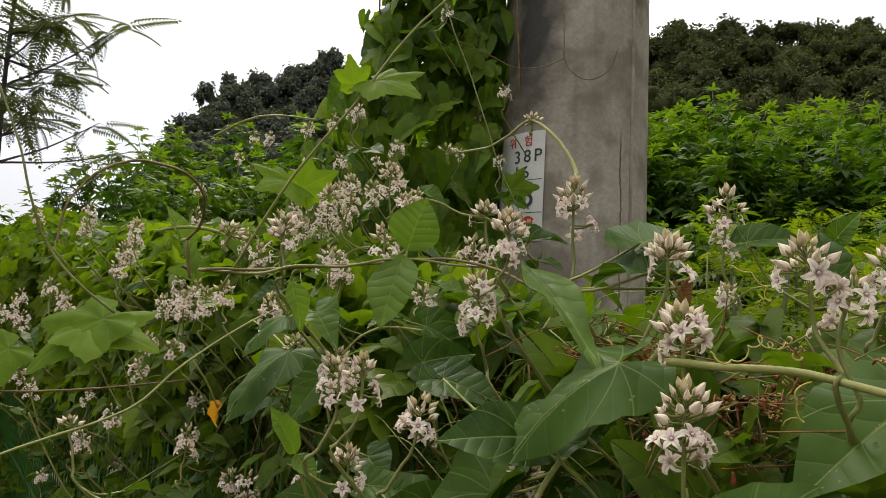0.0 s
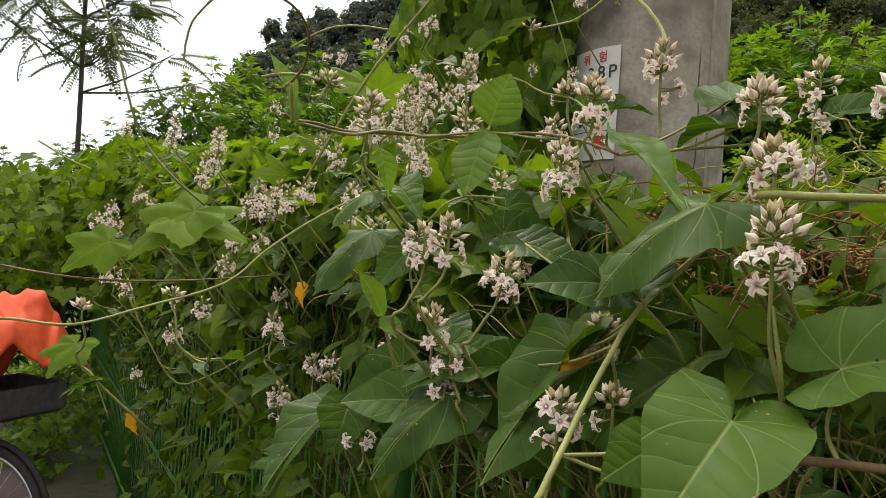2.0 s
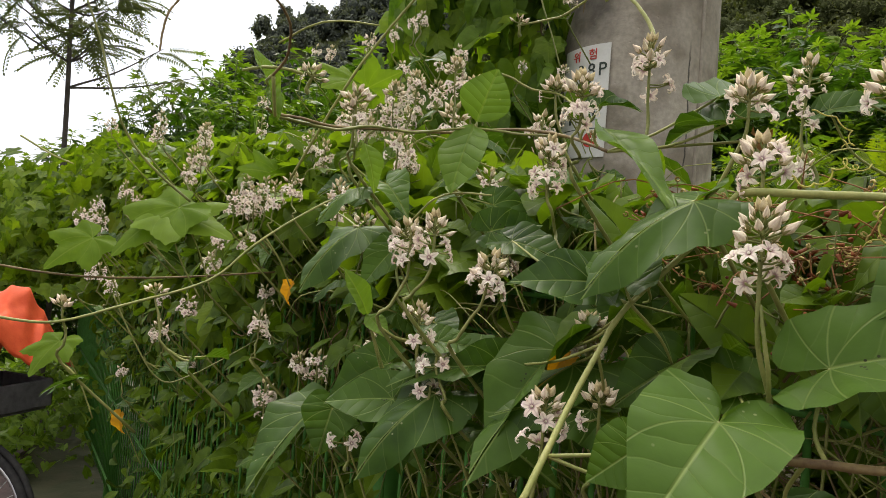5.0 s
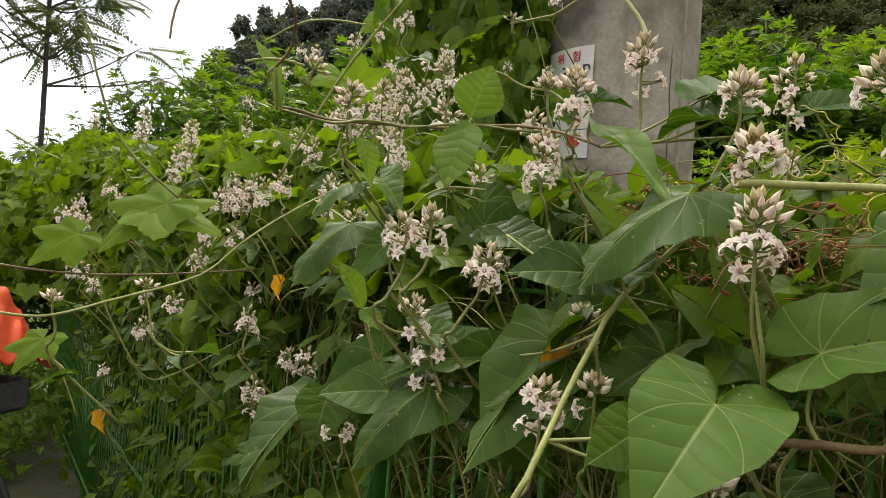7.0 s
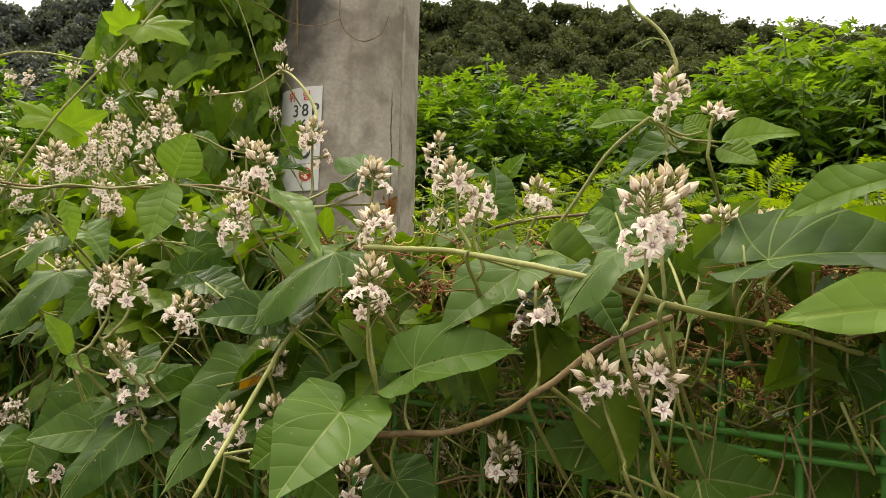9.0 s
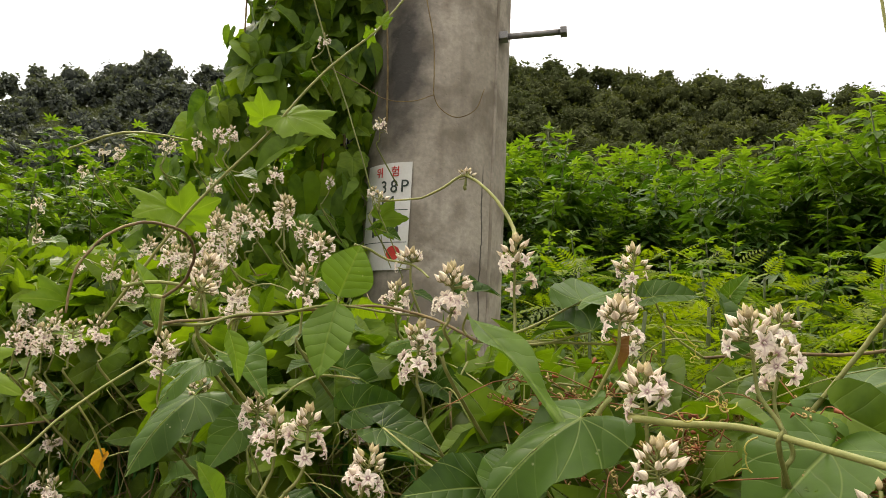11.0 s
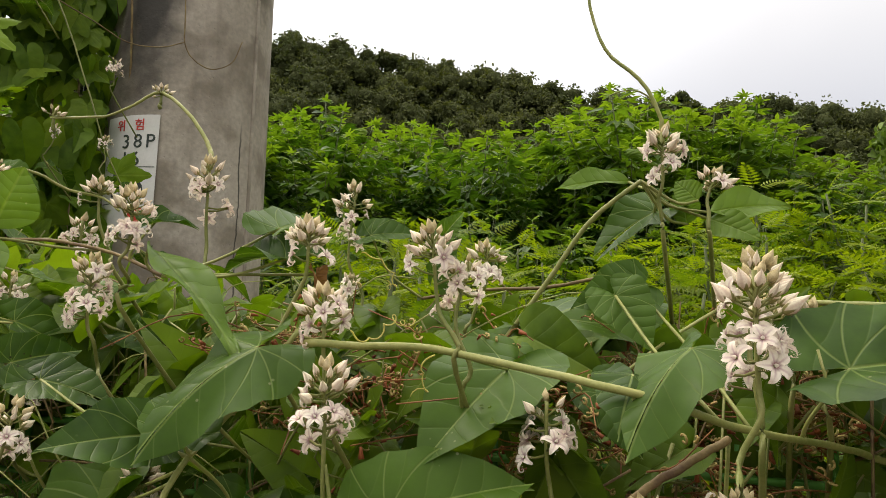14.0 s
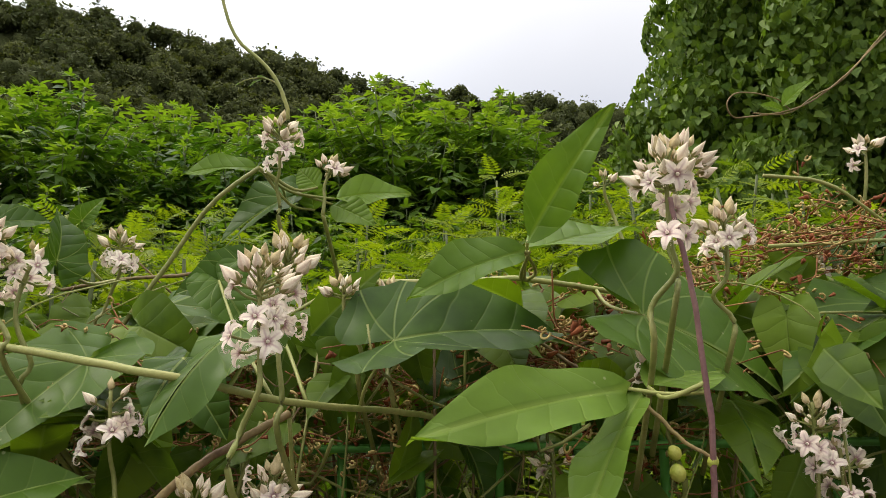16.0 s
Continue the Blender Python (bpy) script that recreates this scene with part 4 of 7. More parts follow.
    for i in range(190):
        s, w = rng.uniform(-0.1, 1.7), rng.uniform(-0.16, -0.02)
        a = fence_place(s, w, hedge_top(s, w) - rng.uniform(0.0, 0.17))
        if np.hypot(a[0] - 0.03, a[1] + 0.05) < 0.5:
            continue
        b = fence_place(s + rng.choice((-1, 1)) * rng.uniform(0.06, 0.18), w + rng.normal() * 0.03, a[2] + rng.normal() * 0.04)
        rise = rng.uniform(-0.015, 0.035)
        k = np.linspace(-0.15, 1.15, 14)[:, None]
        way = a + (b - a) * k + np.array([0, 0, 1.0]) * rise * np.sin(k * math.pi) + np.array([0.05, 0.06, -0.05]) * np.maximum(0, np.abs(k - 0.5) - 0.4)
        r = rng.uniform(0.0005, 0.001)
        arcs.append(tube(way, r, r * 0.7, 5))
    tagged(piece("arching_stems", mesh_from("arching_stems", arcs, M_PALE)), "pale green arching stems on the face of the tangle", "stems", kind="stuff")
    tagged(piece("tangled_stems", mesh_from("tangled_stems", chunks[::3] + chunks[1::3], M_STEM)), "thin green twining stems inside the vine tangle", "stems", kind="stuff")
    tagged(piece("woody_stems", mesh_from("woody_stems", chunks[2::3], M_BROWNSTEM)), "thin brown twining stems inside the vine tangle", "stems", kind="stuff")


build_hedge()


# ---- pole vine: leaves that climb the cables beside the pole ----
def build_pole_vine():
    n = 2700
    z = rng.uniform(0.9, 4.2, n)
    wide = np.interp(z, (0.9, 1.4, 1.8, 2.2, 2.8, 4.2), (0.36, 0.34, 0.27, 0.2, 0.15, 0.12))
    mid_x = np.interp(z, (0.9, 1.4, 1.8, 2.2, 2.8, 4.2), (-0.62, -0.60, -0.53, -0.47, -0.44, -0.42))
    a, q = rng.uniform(0, 6.283, n), np.sqrt(rng.random(n))
    p = np.stack([mid_x + np.cos(a) * wide * q, 1.86 + np.sin(a) * wide * 0.75 * q, z], 1)
    face = np.stack([np.cos(a) * 0.4, np.sin(a) * 0.3 - 0.8, np.full(n, 0.5)], 1) + rng.normal(size=(n, 3)) * 0.4
    along = np.array([0, -0.2, -0.9]) + rng.normal(size=(n, 3)) * 0.5
    vine = empty("climbing_vine", (-0.45, 1.9, 0), "dark leafy vine climbing the cables beside the concrete pole", "vine")
    big = frames_of(p[:1600], along[:1600], face[:1600], rng.uniform(0.045, 0.095, 1600))
    piece("foliage", spread_mesh("foliage", HEARTS_MID, big, M_POLEVINE), vine)
    light = frames_of(p[1600:], along[1600:], face[1600:], rng.uniform(0.045, 0.09, n - 1600))
    piece("lobed_foliage", spread_mesh("lobed_foliage", HOPS, light, M_HOP), vine, label="brighter lobed leaves")
    for k in range(7):
        x = -0.5 + 0.06 * k - 0.15
        pts = [(x + rng.normal() * 0.03, 1.86 + rng.normal() * 0.04, zz) for zz in np.linspace(0, 3.9, 8)]
        piece("stem", mesh_from("stem", [tube(curve_points(pts, 5), 0.004, 0.002, 5)], M_BROWNSTEM), vine)


build_pole_vine()


# ---- tall weeds behind the fence ----
def weed_variant(height, shoots, template, material, young, size, gap=0.075, steep=1.0):
    """Meshes for one upright weed: shoots that rise from the stem, with pairs of leaves at each node, small and pale at the tips."""
    stems, sets = [], {False: [], True: []}
    main = curve_points([(0, 0, 0), (rng.normal() * 0.05, rng.normal() * 0.05, height * 0.5), (rng.normal() * 0.1, rng.normal() * 0.1, height)], 10)
    stems.append(tube(main, 0.012, 0.003, 6))
    lines = [(main, 1.0)]
    for k in range(shoots):
        f = 0.22 + 0.68 * (k + rng.random()) / shoots
        o = main[int(f * (len(main) - 1))]
        a = 2.4 * k + rng.normal() * 0.3
        ln = height * (0.12 + 0.34 * (1 - f)) * rng.uniform(0.75, 1.15)
        out = np.array([math.cos(a), math.sin(a), 0])
        e = o + out * ln * 0.62 + np.array([0, 0, ln * rng.uniform(0.55, 1.0) * steep])
        br = curve_points([o, o + out * ln * 0.38 + np.array([0, 0, ln * 0.2]), e], 6)
        stems.append(tube(br[::2], 0.005, 0.0015, 4))
        lines.append((br, 0.9))
    for line, vigour in lines:
        lens = np.concatenate([[0], np.cumsum(np.linalg.norm(np.diff(line, axis=0), axis=1))])
        d, node = lens[-1], 0
        turn = rng.uniform(0, 3.14)
        while d > lens[-1] * 0.12:
            o = np.array([np.interp(d, lens, line[:, i]) for i in range(3)])
            grown = min(1.0, 0.42 + 0.17 * node)
            for q in range(2 if node else 3):
                a = turn + q * (3.14 if node else 2.1) + rng.normal() * 0.25
                lift = np.interp(node, (0, 1, 3, 6), (0.8, 0.35, 0.05, -0.25)) + rng.normal() * 0.15
                al = np.array([math.cos(a), math.sin(a), lift])
                flat = np.array([0, 0, 1.0]) + rng.normal(size=3) * 0.28 - al * 0.1
                sets[node < 2].append((o + unit(al) * 0.022 * grown, al, flat, size * grown * vigour * rng.uniform(0.8, 1.2)))
            d -= gap * (0.35 + 0.65 * grown) * rng.uniform(0.8, 1.25)
            turn += 1.57
            node += 1
    leaves = []
    for tender, m in ((False, material), (True, young)):
        P, A, Fc, S = (np.array(v) for v in zip(*sets[tender]))
        leaves.append(spread_mesh("young_foliage" if tender else "foliage", template, frames_of(P, A, Fc, S), m))
    return [mesh_from("branch", stems[:1], M_WEEDSTEM)] + [mesh_from("branch", stems[i:i + 4], M_WEEDSTEM) for i in range(1, len(stems), 4)], leaves


def plant_thing(name, variant, place, turn, scale, label, category, group):
    ob = empty(name, place, label, category, group)
    m = Matrix.Translation(place) @ Matrix.Rotation(turn, 4, "Z") @ Matrix.Scale(scale, 4)
    for k, me in enumerate(variant[0]):
        piece("branch" if k else "stem", me, ob, m)
    for me in variant[1]:
        piece(me.name.split(".")[0], me, ob, m)
    return ob


WEED_VARIANTS = [weed_variant(2.3, n, WEEDS, M_WEED, M_WEEDTIP, 0.14, 0.062, st) for n, st in ((34, 1.0), (40, 0.9), (30, 1.15))]


def build_weeds():
    def put(b, r, elev):
        h = 1.25 + r * math.tan(radians(elev))
        k = rng.integers(0, 3)
        plant_thing("tall_weed", WEED_VARIANTS[k], bearing(b, r, 0), rng.uniform(0, 6.28), h / 2.3, "tall green weed with lobed leaves behind the fence", "weed", "tall weeds behind the fence")

    def top(b):
        return float(np.interp(b, (-52, -47, -44, -40, -36, -32.5, -29, -24, -19, -12, -6, 0), (13.0, 14.0, 17.2, 18.8, 19.2, 19.6, 17.6, 17.0, 17.6, 18.6, 18.8, 18.0)))

    for b in np.arange(-50, 0, 2.5):
        bb = b + rng.uniform(-1, 1)
        put(bb, rng.uniform(3.4, 4.0), top(bb) - rng.uniform(0.3, 4.0))
    for b in np.arange(-48, -1, 2.6):
        bb = b + rng.uniform(-1, 1)
        put(bb, rng.uniform(4.3, 5.6), top(bb) - rng.uniform(0.0, 1.5))
    put(-32.6, 5.0, 19.6)
    for b in np.arange(-46, -4, 5.0):
        put(b + rng.uniform(-1, 1), rng.uniform(2.6, 3.2), rng.uniform(8, 12))
    for b, e in ((12, 15), (16, 16), (20, 15.5), (23.5, 16), (27, 14.8), (30, 14.2), (33, 13.6), (36.5, 13.4), (39.5, 12.2), (43, 8.8), (46.5, 6.5), (50, 5)):
        put(b, rng.uniform(3.6, 4.4) if b < 37 else rng.uniform(5.0, 5.8), e)
        if b < 34:
            put(b + 1.8, rng.uniform(2.7, 3.3), e * 0.78)


build_weeds()

FERN_VARIANTS = [weed_variant(1.3, n, FERNS, M_FERN, M_FERN, 0.19, 0.06, 0.75) for n in (20, 26)]


def build_ferns():
    for b in np.arange(-66, -6, 2.9):
        for r0, e in ((1.45, 4.6), (2.1, 7.2 if b > -46 else 9.0), (2.7, 7.6 if b > -44 else 10.5)):
            if r0 < 2 and rng.random() < 0.4:
                continue
            r = r0 + rng.uniform(-0.25, 0.25)
            h = 1.25 + r * math.tan(radians(e + rng.uniform(-1.2, 1.2)))
            plant_thing("feathery_shrub", FERN_VARIANTS[rng.integers(0, 2)], bearing(b + rng.uniform(-1.5, 1.5), r, 0), rng.uniform(0, 6.28), h / 1.3, "low yellow-green shrub with feathery leaves behind the fence", "shrub", "feathery shrubs behind the fence")


build_ferns()


# ---- kudzu-smothered tree ----
def build_kudzu():
    tree = empty("smothered_tree", bearing(-66, 7.0, 0), "tall tree smothered under a green curtain of kudzu", "tree")
    lumps = [(-60.5, 6.6, 1.25, 2.0), (-66, 6.9, 1.55, 3.6), (-70, 7.4, 1.8, 4.9), (-75, 8.0, 2.0, 4.2), (-81, 8.0, 2.0, 5.0), (-66.5, 7.1, 1.35, 5.6), (-70, 7.2, 1.5, 2.2), (-77, 7.6, 1.7, 2.0), (-55.5, 6.8, 0.75, 1.5), (-56.5, 6.8, 0.95, 2.3), (-55.2, 6.8, 0.75, 3.15), (-60.5, 6.9, 1.1, 4.0)]
    P, N = [], []
    for b, r, rad, z in lumps:
        c = bearing(b, r, z)
        # thin inner shell, and hanging billows over it
        n = int(1500 * rad)
        d = unit(rng.normal(size=(n, 3)))
        P.append(c + d * (rad * rng.uniform(0.62, 0.78, n))[:, None] * np.array([0.8, 0.8, 1.1]))
        N.append(d)
        for k in range(int(15 * rad * rad)):
            q = unit(rng.normal(size=3))
            o = c + q * rad * rng.uniform(0.72, 0.86) * np.array([0.8, 0.8, 1.1])
            size = rng.uniform(0.2, 0.38)
            m = int(900 * size)
            e = unit(rng.normal(size=(m, 3)) + q * 0.5 + np.array([0, 0, 0.35]))
            P.append(o + e * (size * rng.uniform(0.82, 1.05, m))[:, None] * np.array([0.85, 0.85, 1.7]))
            N.append(e)
    P, N = np.concatenate(P), np.concatenate(N)
    keep = P[:, 2] > 0.1
    P, N = P[keep], N[keep]
    k = len(P)
    M = frames_of(P, np.array([0, 0, -1.0]) + rng.normal(size=(k, 3)) * 0.5, N + np.array([0, 0, 0.45]) + rng.normal(size=(k, 3)) * 0.3, rng.uniform(0.045, 0.085, k), 1.1)
    piece("foliage", spread_mesh("foliage", KUDZU_LOW, M, M_KUDZU), tree)
    for b, r in ((-62, 6.9), (-66, 7.1), (-72, 6.7)):
        base = bearing(b, r, 0)
        piece("trunk", mesh_from("trunk", [tube(curve_points([base, base + np.array([0.1, 0, 2.5]), base + np.array([-0.1, 0.1, 5.2])], 6), 0.14, 0.05, 10)], M_BARK), tree)


build_kudzu()


# ---- feather-leaved tree against the sky ----
def build_feather_tree():
    base = bearing(46.2, 5.2, 0)
    tree = empty("feather_leaved_tree", base, "slender dark tree with long feathery leaves against the sky", "tree")
    top = base + np.array([-0.1, 0.15, 4.6])
    trunk = curve_points([base, base + np.array([0.03, 0, 1.6]), base + np.array([-0.06, 0.05, 3.0]), top], 8)
    chunks = [tube(trunk, 0.02, 0.009, 9)]
    P, A, S = [], [], []
    for k in range(46):
        f = rng.uniform(0.45, 1.0)
        o = trunk[int(f * (len(trunk) - 1))]
        a = 2.4 * k + rng.normal() * 0.4
        ln = rng.uniform(0.25, 0.85) * (1.15 - 0.5 * f)
        e = o + np.array([math.cos(a) * ln, math.sin(a) * ln, ln * rng.uniform(0.15, 0.8)])
        br = curve_points([o, (o + e) / 2 + np.array([0, 0, -0.03]), e], 5)
        chunks.append(tube(br, 0.008, 0.003, 5))
        for i in range(10):
            q = br[-1 - (i % 4)]
            aa = 2.4 * i + rng.normal() * 0.4
            P.append(q)
            A.append((math.cos(aa), math.sin(aa), rng.uniform(-0.7, 0.55)))
            S.append(rng.uniform(0.22, 0.4))
    P, A = np.array(P), np.array(A)
    M = frames_of(P, A, np.array([0, 0, 1.0]) + rng.normal(size=(len(P), 3)) * 0.25, np.array(S))
    piece("trunk", mesh_from("trunk", chunks, M_BARK), tree)
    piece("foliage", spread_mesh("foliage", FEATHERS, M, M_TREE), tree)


build_feather_tree()


# ---- bicycle with an orange cover, propped by the fence ----
def build_bicycle():
    hub = np.array([-2.02, 1.70, 0.28])
    R = 0.222
    fwd, up, side = np.array([1.0, 0.05, 0]), np.array([0, 0, 1.0]), np.array([-0.05, 1.0, 0])
    bike = empty("bicycle", (hub[0], hub[1], 0), "parked bicycle with red fork and an orange cloth over its handlebar", "bicycle")
    for k, c in enumerate((hub, hub - fwd * 1.0)):
        ring = [c + fwd * R * math.cos(a) + up * R * math.sin(a) for a in np.linspace(0, 2 * math.pi, 49)]
        wheel = piece("wheel", mesh_from("wheel", [tube([c - side * 0.04, c + side * 0.04], 0.02, 0.02, 10)], M_CHROME), bike)
        piece("tyre", mesh_from("tyre", [tube(ring, 0.016, 0.016, 8)], M_RUBBER), wheel, label="worn black tyre")
        rim = [c + (q - c) * 0.91 for q in ring]
        piece("rim", mesh_from("rim", [tube(rim, 0.009, 0.009, 6)], M_CHROME), wheel)
        for i in range(24):
            a = 2 * math.pi * i / 24
            piece("spoke", mesh_from("spoke", [tube([c + side * (0.03 if i % 2 else -0.03), c + (fwd * math.cos(a) + up * math.sin(a)) * R * 0.9], 0.0012, 0.0012, 4)], M_CHROME), wheel)
    head = hub - fwd * 0.12 + up * 0.42
    for sgn in (1, -1):
        piece("fork_blade", mesh_from("fork_blade", [tube(curve_points([hub + side * 0.05 * sgn, hub - fwd * 0.05 + up * 0.2 + side * 0.05 * sgn, head + side * 0.035 * sgn], 5), 0.011, 0.014, 8)], M_BIKERED), bike, label="red painted fork blade")
    guard = [hub + (fwd * math.cos(a) + up * math.sin(a)) * (R + 0.028) for a in np.linspace(0.3, 2.6, 16)]
    piece("mudguard", mesh_from("mudguard", [tube(guard, 0.009, 0.009, 6)], M_RUBBER), bike)
    bar = head + up * 0.16
    piece("steering_column", mesh_from("steering_column", [tube([head, bar], 0.016, 0.016, 8)], M_BIKERED), bike)
    piece("handlebar", mesh_from("handlebar", [tube(curve_points([bar - side * 0.28 - fwd * 0.15, bar - side * 0.2, bar, bar + side * 0.2, bar + side * 0.28 - fwd * 0.15], 5), 0.012, 0.012, 8)], M_CHROME), bike)
    piece("frame", mesh_from("frame", [tube([head, hub - fwd * 0.62 + up * 0.02], 0.018, 0.018, 8), tube([head, hub - fwd * 0.75 + up * 0.42], 0.015, 0.015, 8), tube([hub - fwd * 0.62 + up * 0.02, hub - fwd * 0.8 + up * 0.6], 0.016, 0.016, 8), tube([hub - fwd * 0.62 + up * 0.02, hub - fwd], 0.01, 0.01, 8)], M_BIKERED), bike)
    piece("saddle", box_mesh("saddle", 0.24, 0.15, 0.06, M_RUBBER, 0.025), bike, Matrix.Translation(hub - fwd * 0.82 + up * 0.63))
    # basket: bars and rims
    o = hub + fwd * 0.0 + up * 0.33
    basket = piece("basket", box_mesh("basket", 0.2, 0.34, 0.012, M_BASKET, 0.004), bike, Matrix.Translation(o), "dark grey plastic front basket")
    for sx, sy, lx, ly in ((0.105, 0, 0.01, 0.36), (-0.105, 0, 0.01, 0.36), (0, 0.175, 0.22, 0.01), (0, -0.175, 0.22, 0.01)):
        piece("basket_side", box_mesh("basket_side", lx, ly, 0.09, M_BASKET, 0.003), basket, Matrix.Translation(o + np.array([sx, sy, 0.05])))
    # cloth draped over the bar and basket
    n = 64
    V, F, U = [], [], []
    for i in range(n + 1):
        for j in range(n + 1):
            x, y = (i / n - 0.5) * 0.5, (j / n - 0.5) * 0.66
            r = math.hypot(max(0, abs(x) - 0.12), max(0, abs(y) - 0.2))
            z = -0.95 * r - 0.9 * max(0.0, -0.08 - x) + 0.03 * math.sin(13 * x + 9 * y) + 0.022 * math.sin(27 * y - 15 * x) + 0.03 * math.sin(6 * y + 1) + 0.012 * math.sin(41 * x + 33 * y) + 0.022 * abs(math.sin(24 * x - 17 * y + 2 * math.sin(9 * y))) - 0.016 * abs(math.sin(38 * y + 21 * x + 3 * math.sin(7 * x)))
            x2 = x * (1 - 0.35 * min(1, r * 2)) + 0.015 * math.sin(17 * y)
            y2 = y * (1 - 0.38 * min(1, r * 2)) + 0.012 * math.sin(19 * x)
            V.append(bar + fwd * (x2 + 0.02) + side * y2 + up * (z + 0.05))
            U.append((i / n, j / n))
    for i in range(n):
        for j in range(n):
            F.append((i * (n + 1) + j, (i + 1) * (n + 1) + j, (i + 1) * (n + 1) + j + 1, i * (n + 1) + j + 1))
    cloth = piece("orange_cloth", mesh_from("orange_cloth", [(np.array(V), F, np.array(U))], M_ORANGE))
    sol = cloth.modifiers.new("thickness", "SOLIDIFY")
    sol.thickness = 0.003
    tagged(cloth, "crumpled orange cloth draped over the bicycle handlebar and basket", "cloth")


build_bicycle()


# ---- flowering vines ----
def flower_mesh():
    """A hairy five-pointed star with curled tips, 1 in radius, facing +z; and its sepals' hairs."""
    V, F, U = [], [], []
    prof = ((0.08, 0.08, -0.08), (0.24, 0.19, 0.02), (0.42, 0.26, 0.09), (0.60, 0.235, 0.11), (0.76, 0.175, 0.06), (0.88, 0.12, -0.06), (0.90, 0.085, -0.2), (0.80, 0.05, -0.3), (0.68, 0.02, -0.28))
    for k in range(5):
        a = 2 * math.pi * k / 5
        c, s = math.cos(a), math.sin(a)
        b = len(V)
        for i, (r, w, z) in enumerate(prof):
            tw = 0.14 * r * r
            for x in (-1, 0, 1):
                X, Y, Z = x * w + tw, r, z + (0.06 if x else 0.0) - tw * x * 0.6
                V.append((X * c - Y * s, X * s + Y * c, Z))
                U.append((0.5 + 0.5 * x, r))
        for i in range(len(prof) - 1):
            for j in range(2):
                q = b + i * 3 + j
                F.append((q, q + 1, q + 4, q + 3))
        # soft hairs along the margin
        for i in range(14):
            r = 0.3 + 0.68 * (i // 2) / 7
            x = 0.19 * (1 if i % 2 else -1) * (1.2 - 0.6 * r)
            o = len(V)
            for X, Y, Z in ((x, r - 0.015, 0.1 - 0.2 * r * r), (x, r + 0.015, 0.1 - 0.2 * r * r), (x * 1.75, r + 0.07, 0.24 - 0.1 * r)):
                V.append((X * c - Y * s, X * s + Y * c, Z))
                U.append((0.0, r))
            F.append((o, o + 1, o + 2))
    o = len(V)
    for k in range(6):
        a = 2 * math.pi * k / 6
        V.append((0.11 * math.cos(a), 0.11 * math.sin(a), 0.05))
        U.append((0.3, 0.5))
    V.append((0, 0, 0.32))
    U.append((0.3, 0.5))
    F += [(o + k, o + (k + 1) % 6, o + 6) for k in range(6)]
    return mesh_from("flower", [(np.array(V), F, np.array(U))], M_PETAL)


def bud_mesh(fat, material):
    """A pointed bud 1 long along +z, of five rolled petals twisted together."""
    V, F, U = [], [], []
    prof = ((0.0, 0.06), (0.05, 0.13), (0.16, 0.19), (0.30, 0.225), (0.45, 0.21), (0.60, 0.165), (0.76, 0.10), (0.89, 0.05), (1.0, 0.008))
    for z, r in prof:
        for k in range(10):
            a = 2 * math.pi * k / 10 + z * 0.9
            q = r * fat * (1.1 if k % 2 == 0 else 0.9)
            V.append((q * math.cos(a), q * math.sin(a), z))
            U.append((k / 10 if k < 6 else 1 - k / 10, z))
    for i in range(len(prof) - 1):
        for k in range(10):
            F.append((i * 10 + k, i * 10 + (k + 1) % 10, (i + 1) * 10 + (k + 1) % 10, (i + 1) * 10 + k))
    return mesh_from("bud", [(np.array(V), F, np.array(U))], material)


FLOWER, BUDS = flower_mesh(), [bud_mesh(1.0, M_BUD), bud_mesh(1.2, M_BUD), bud_mesh(0.85, M_BUD)]
CLOSED_BUD = bud_mesh(1.25, M_GREENBUD)
STEMS = {}


def aimed(pos, z, size, spin=0.0):
    """A pose at pos whose z looks along a way."""
    q = Vector(z).to_track_quat("Z", "Y").to_matrix().to_4x4()
    return Matrix.Translation(Vector(pos)) @ q @ Matrix.Rotation(spin, 4, "Z") @ Matrix.Scale(size, 4)


def vine(points, r0, r1, material, label="long green vine stem with heart-shaped leaves", name="vine", n=8):
    """A vine: its base, and a stem through the points."""
    ob = empty(name, points[0], label, "vine")
    r0, r1 = r0 * 0.82, r1 * 0.82
    line = curve_points(points, n)
    wob = np.cumsum(rng.normal(size=line.shape), 0) * r0 * 0.12
    wob -= np.linspace(0, 1, len(line))[:, None] * wob[-1]
    piece("stem", mesh_from("stem", [tube(line + wob, r0, r1, 8)], material), ob)
    STEMS[ob] = line
    return ob


def leaf(on, meshes, k, base, tip, face, wide=1.0, material=M_PALE, stalk=True):
    """A leaf of a vine from its stalk's end to its tip, looking to face; its stalk runs to the nearest stem."""
    base, tip = np.array(base), np.array(tip)
    m = frames_of(base, tip - base, np.array(face), np.linalg.norm(tip - base), wide)
    ob = piece("leaf", meshes[k % len(meshes)], on, m)
    if stalk:
        line = STEMS.get(on)
        end = base + np.array([-LINE_N[0] * 0.05, -LINE_N[1] * 0.05, -0.11])
        if line is not None:
            near = line[np.argmin(np.linalg.norm(line - base, axis=1))]
            if np.linalg.norm(near - base) < 0.14:
                end = near
        if np.linalg.norm(end - base) > 0.004:
            mid = (base + end) / 2 - unit(tip - base) * 0.006 + np.array([0, 0, -0.004])
            piece("leaf_stalk", mesh_from("leaf_stalk", [tube(curve_points([base, mid, end], 4), 0.0009, 0.0012, 5)], material), on)
    return ob


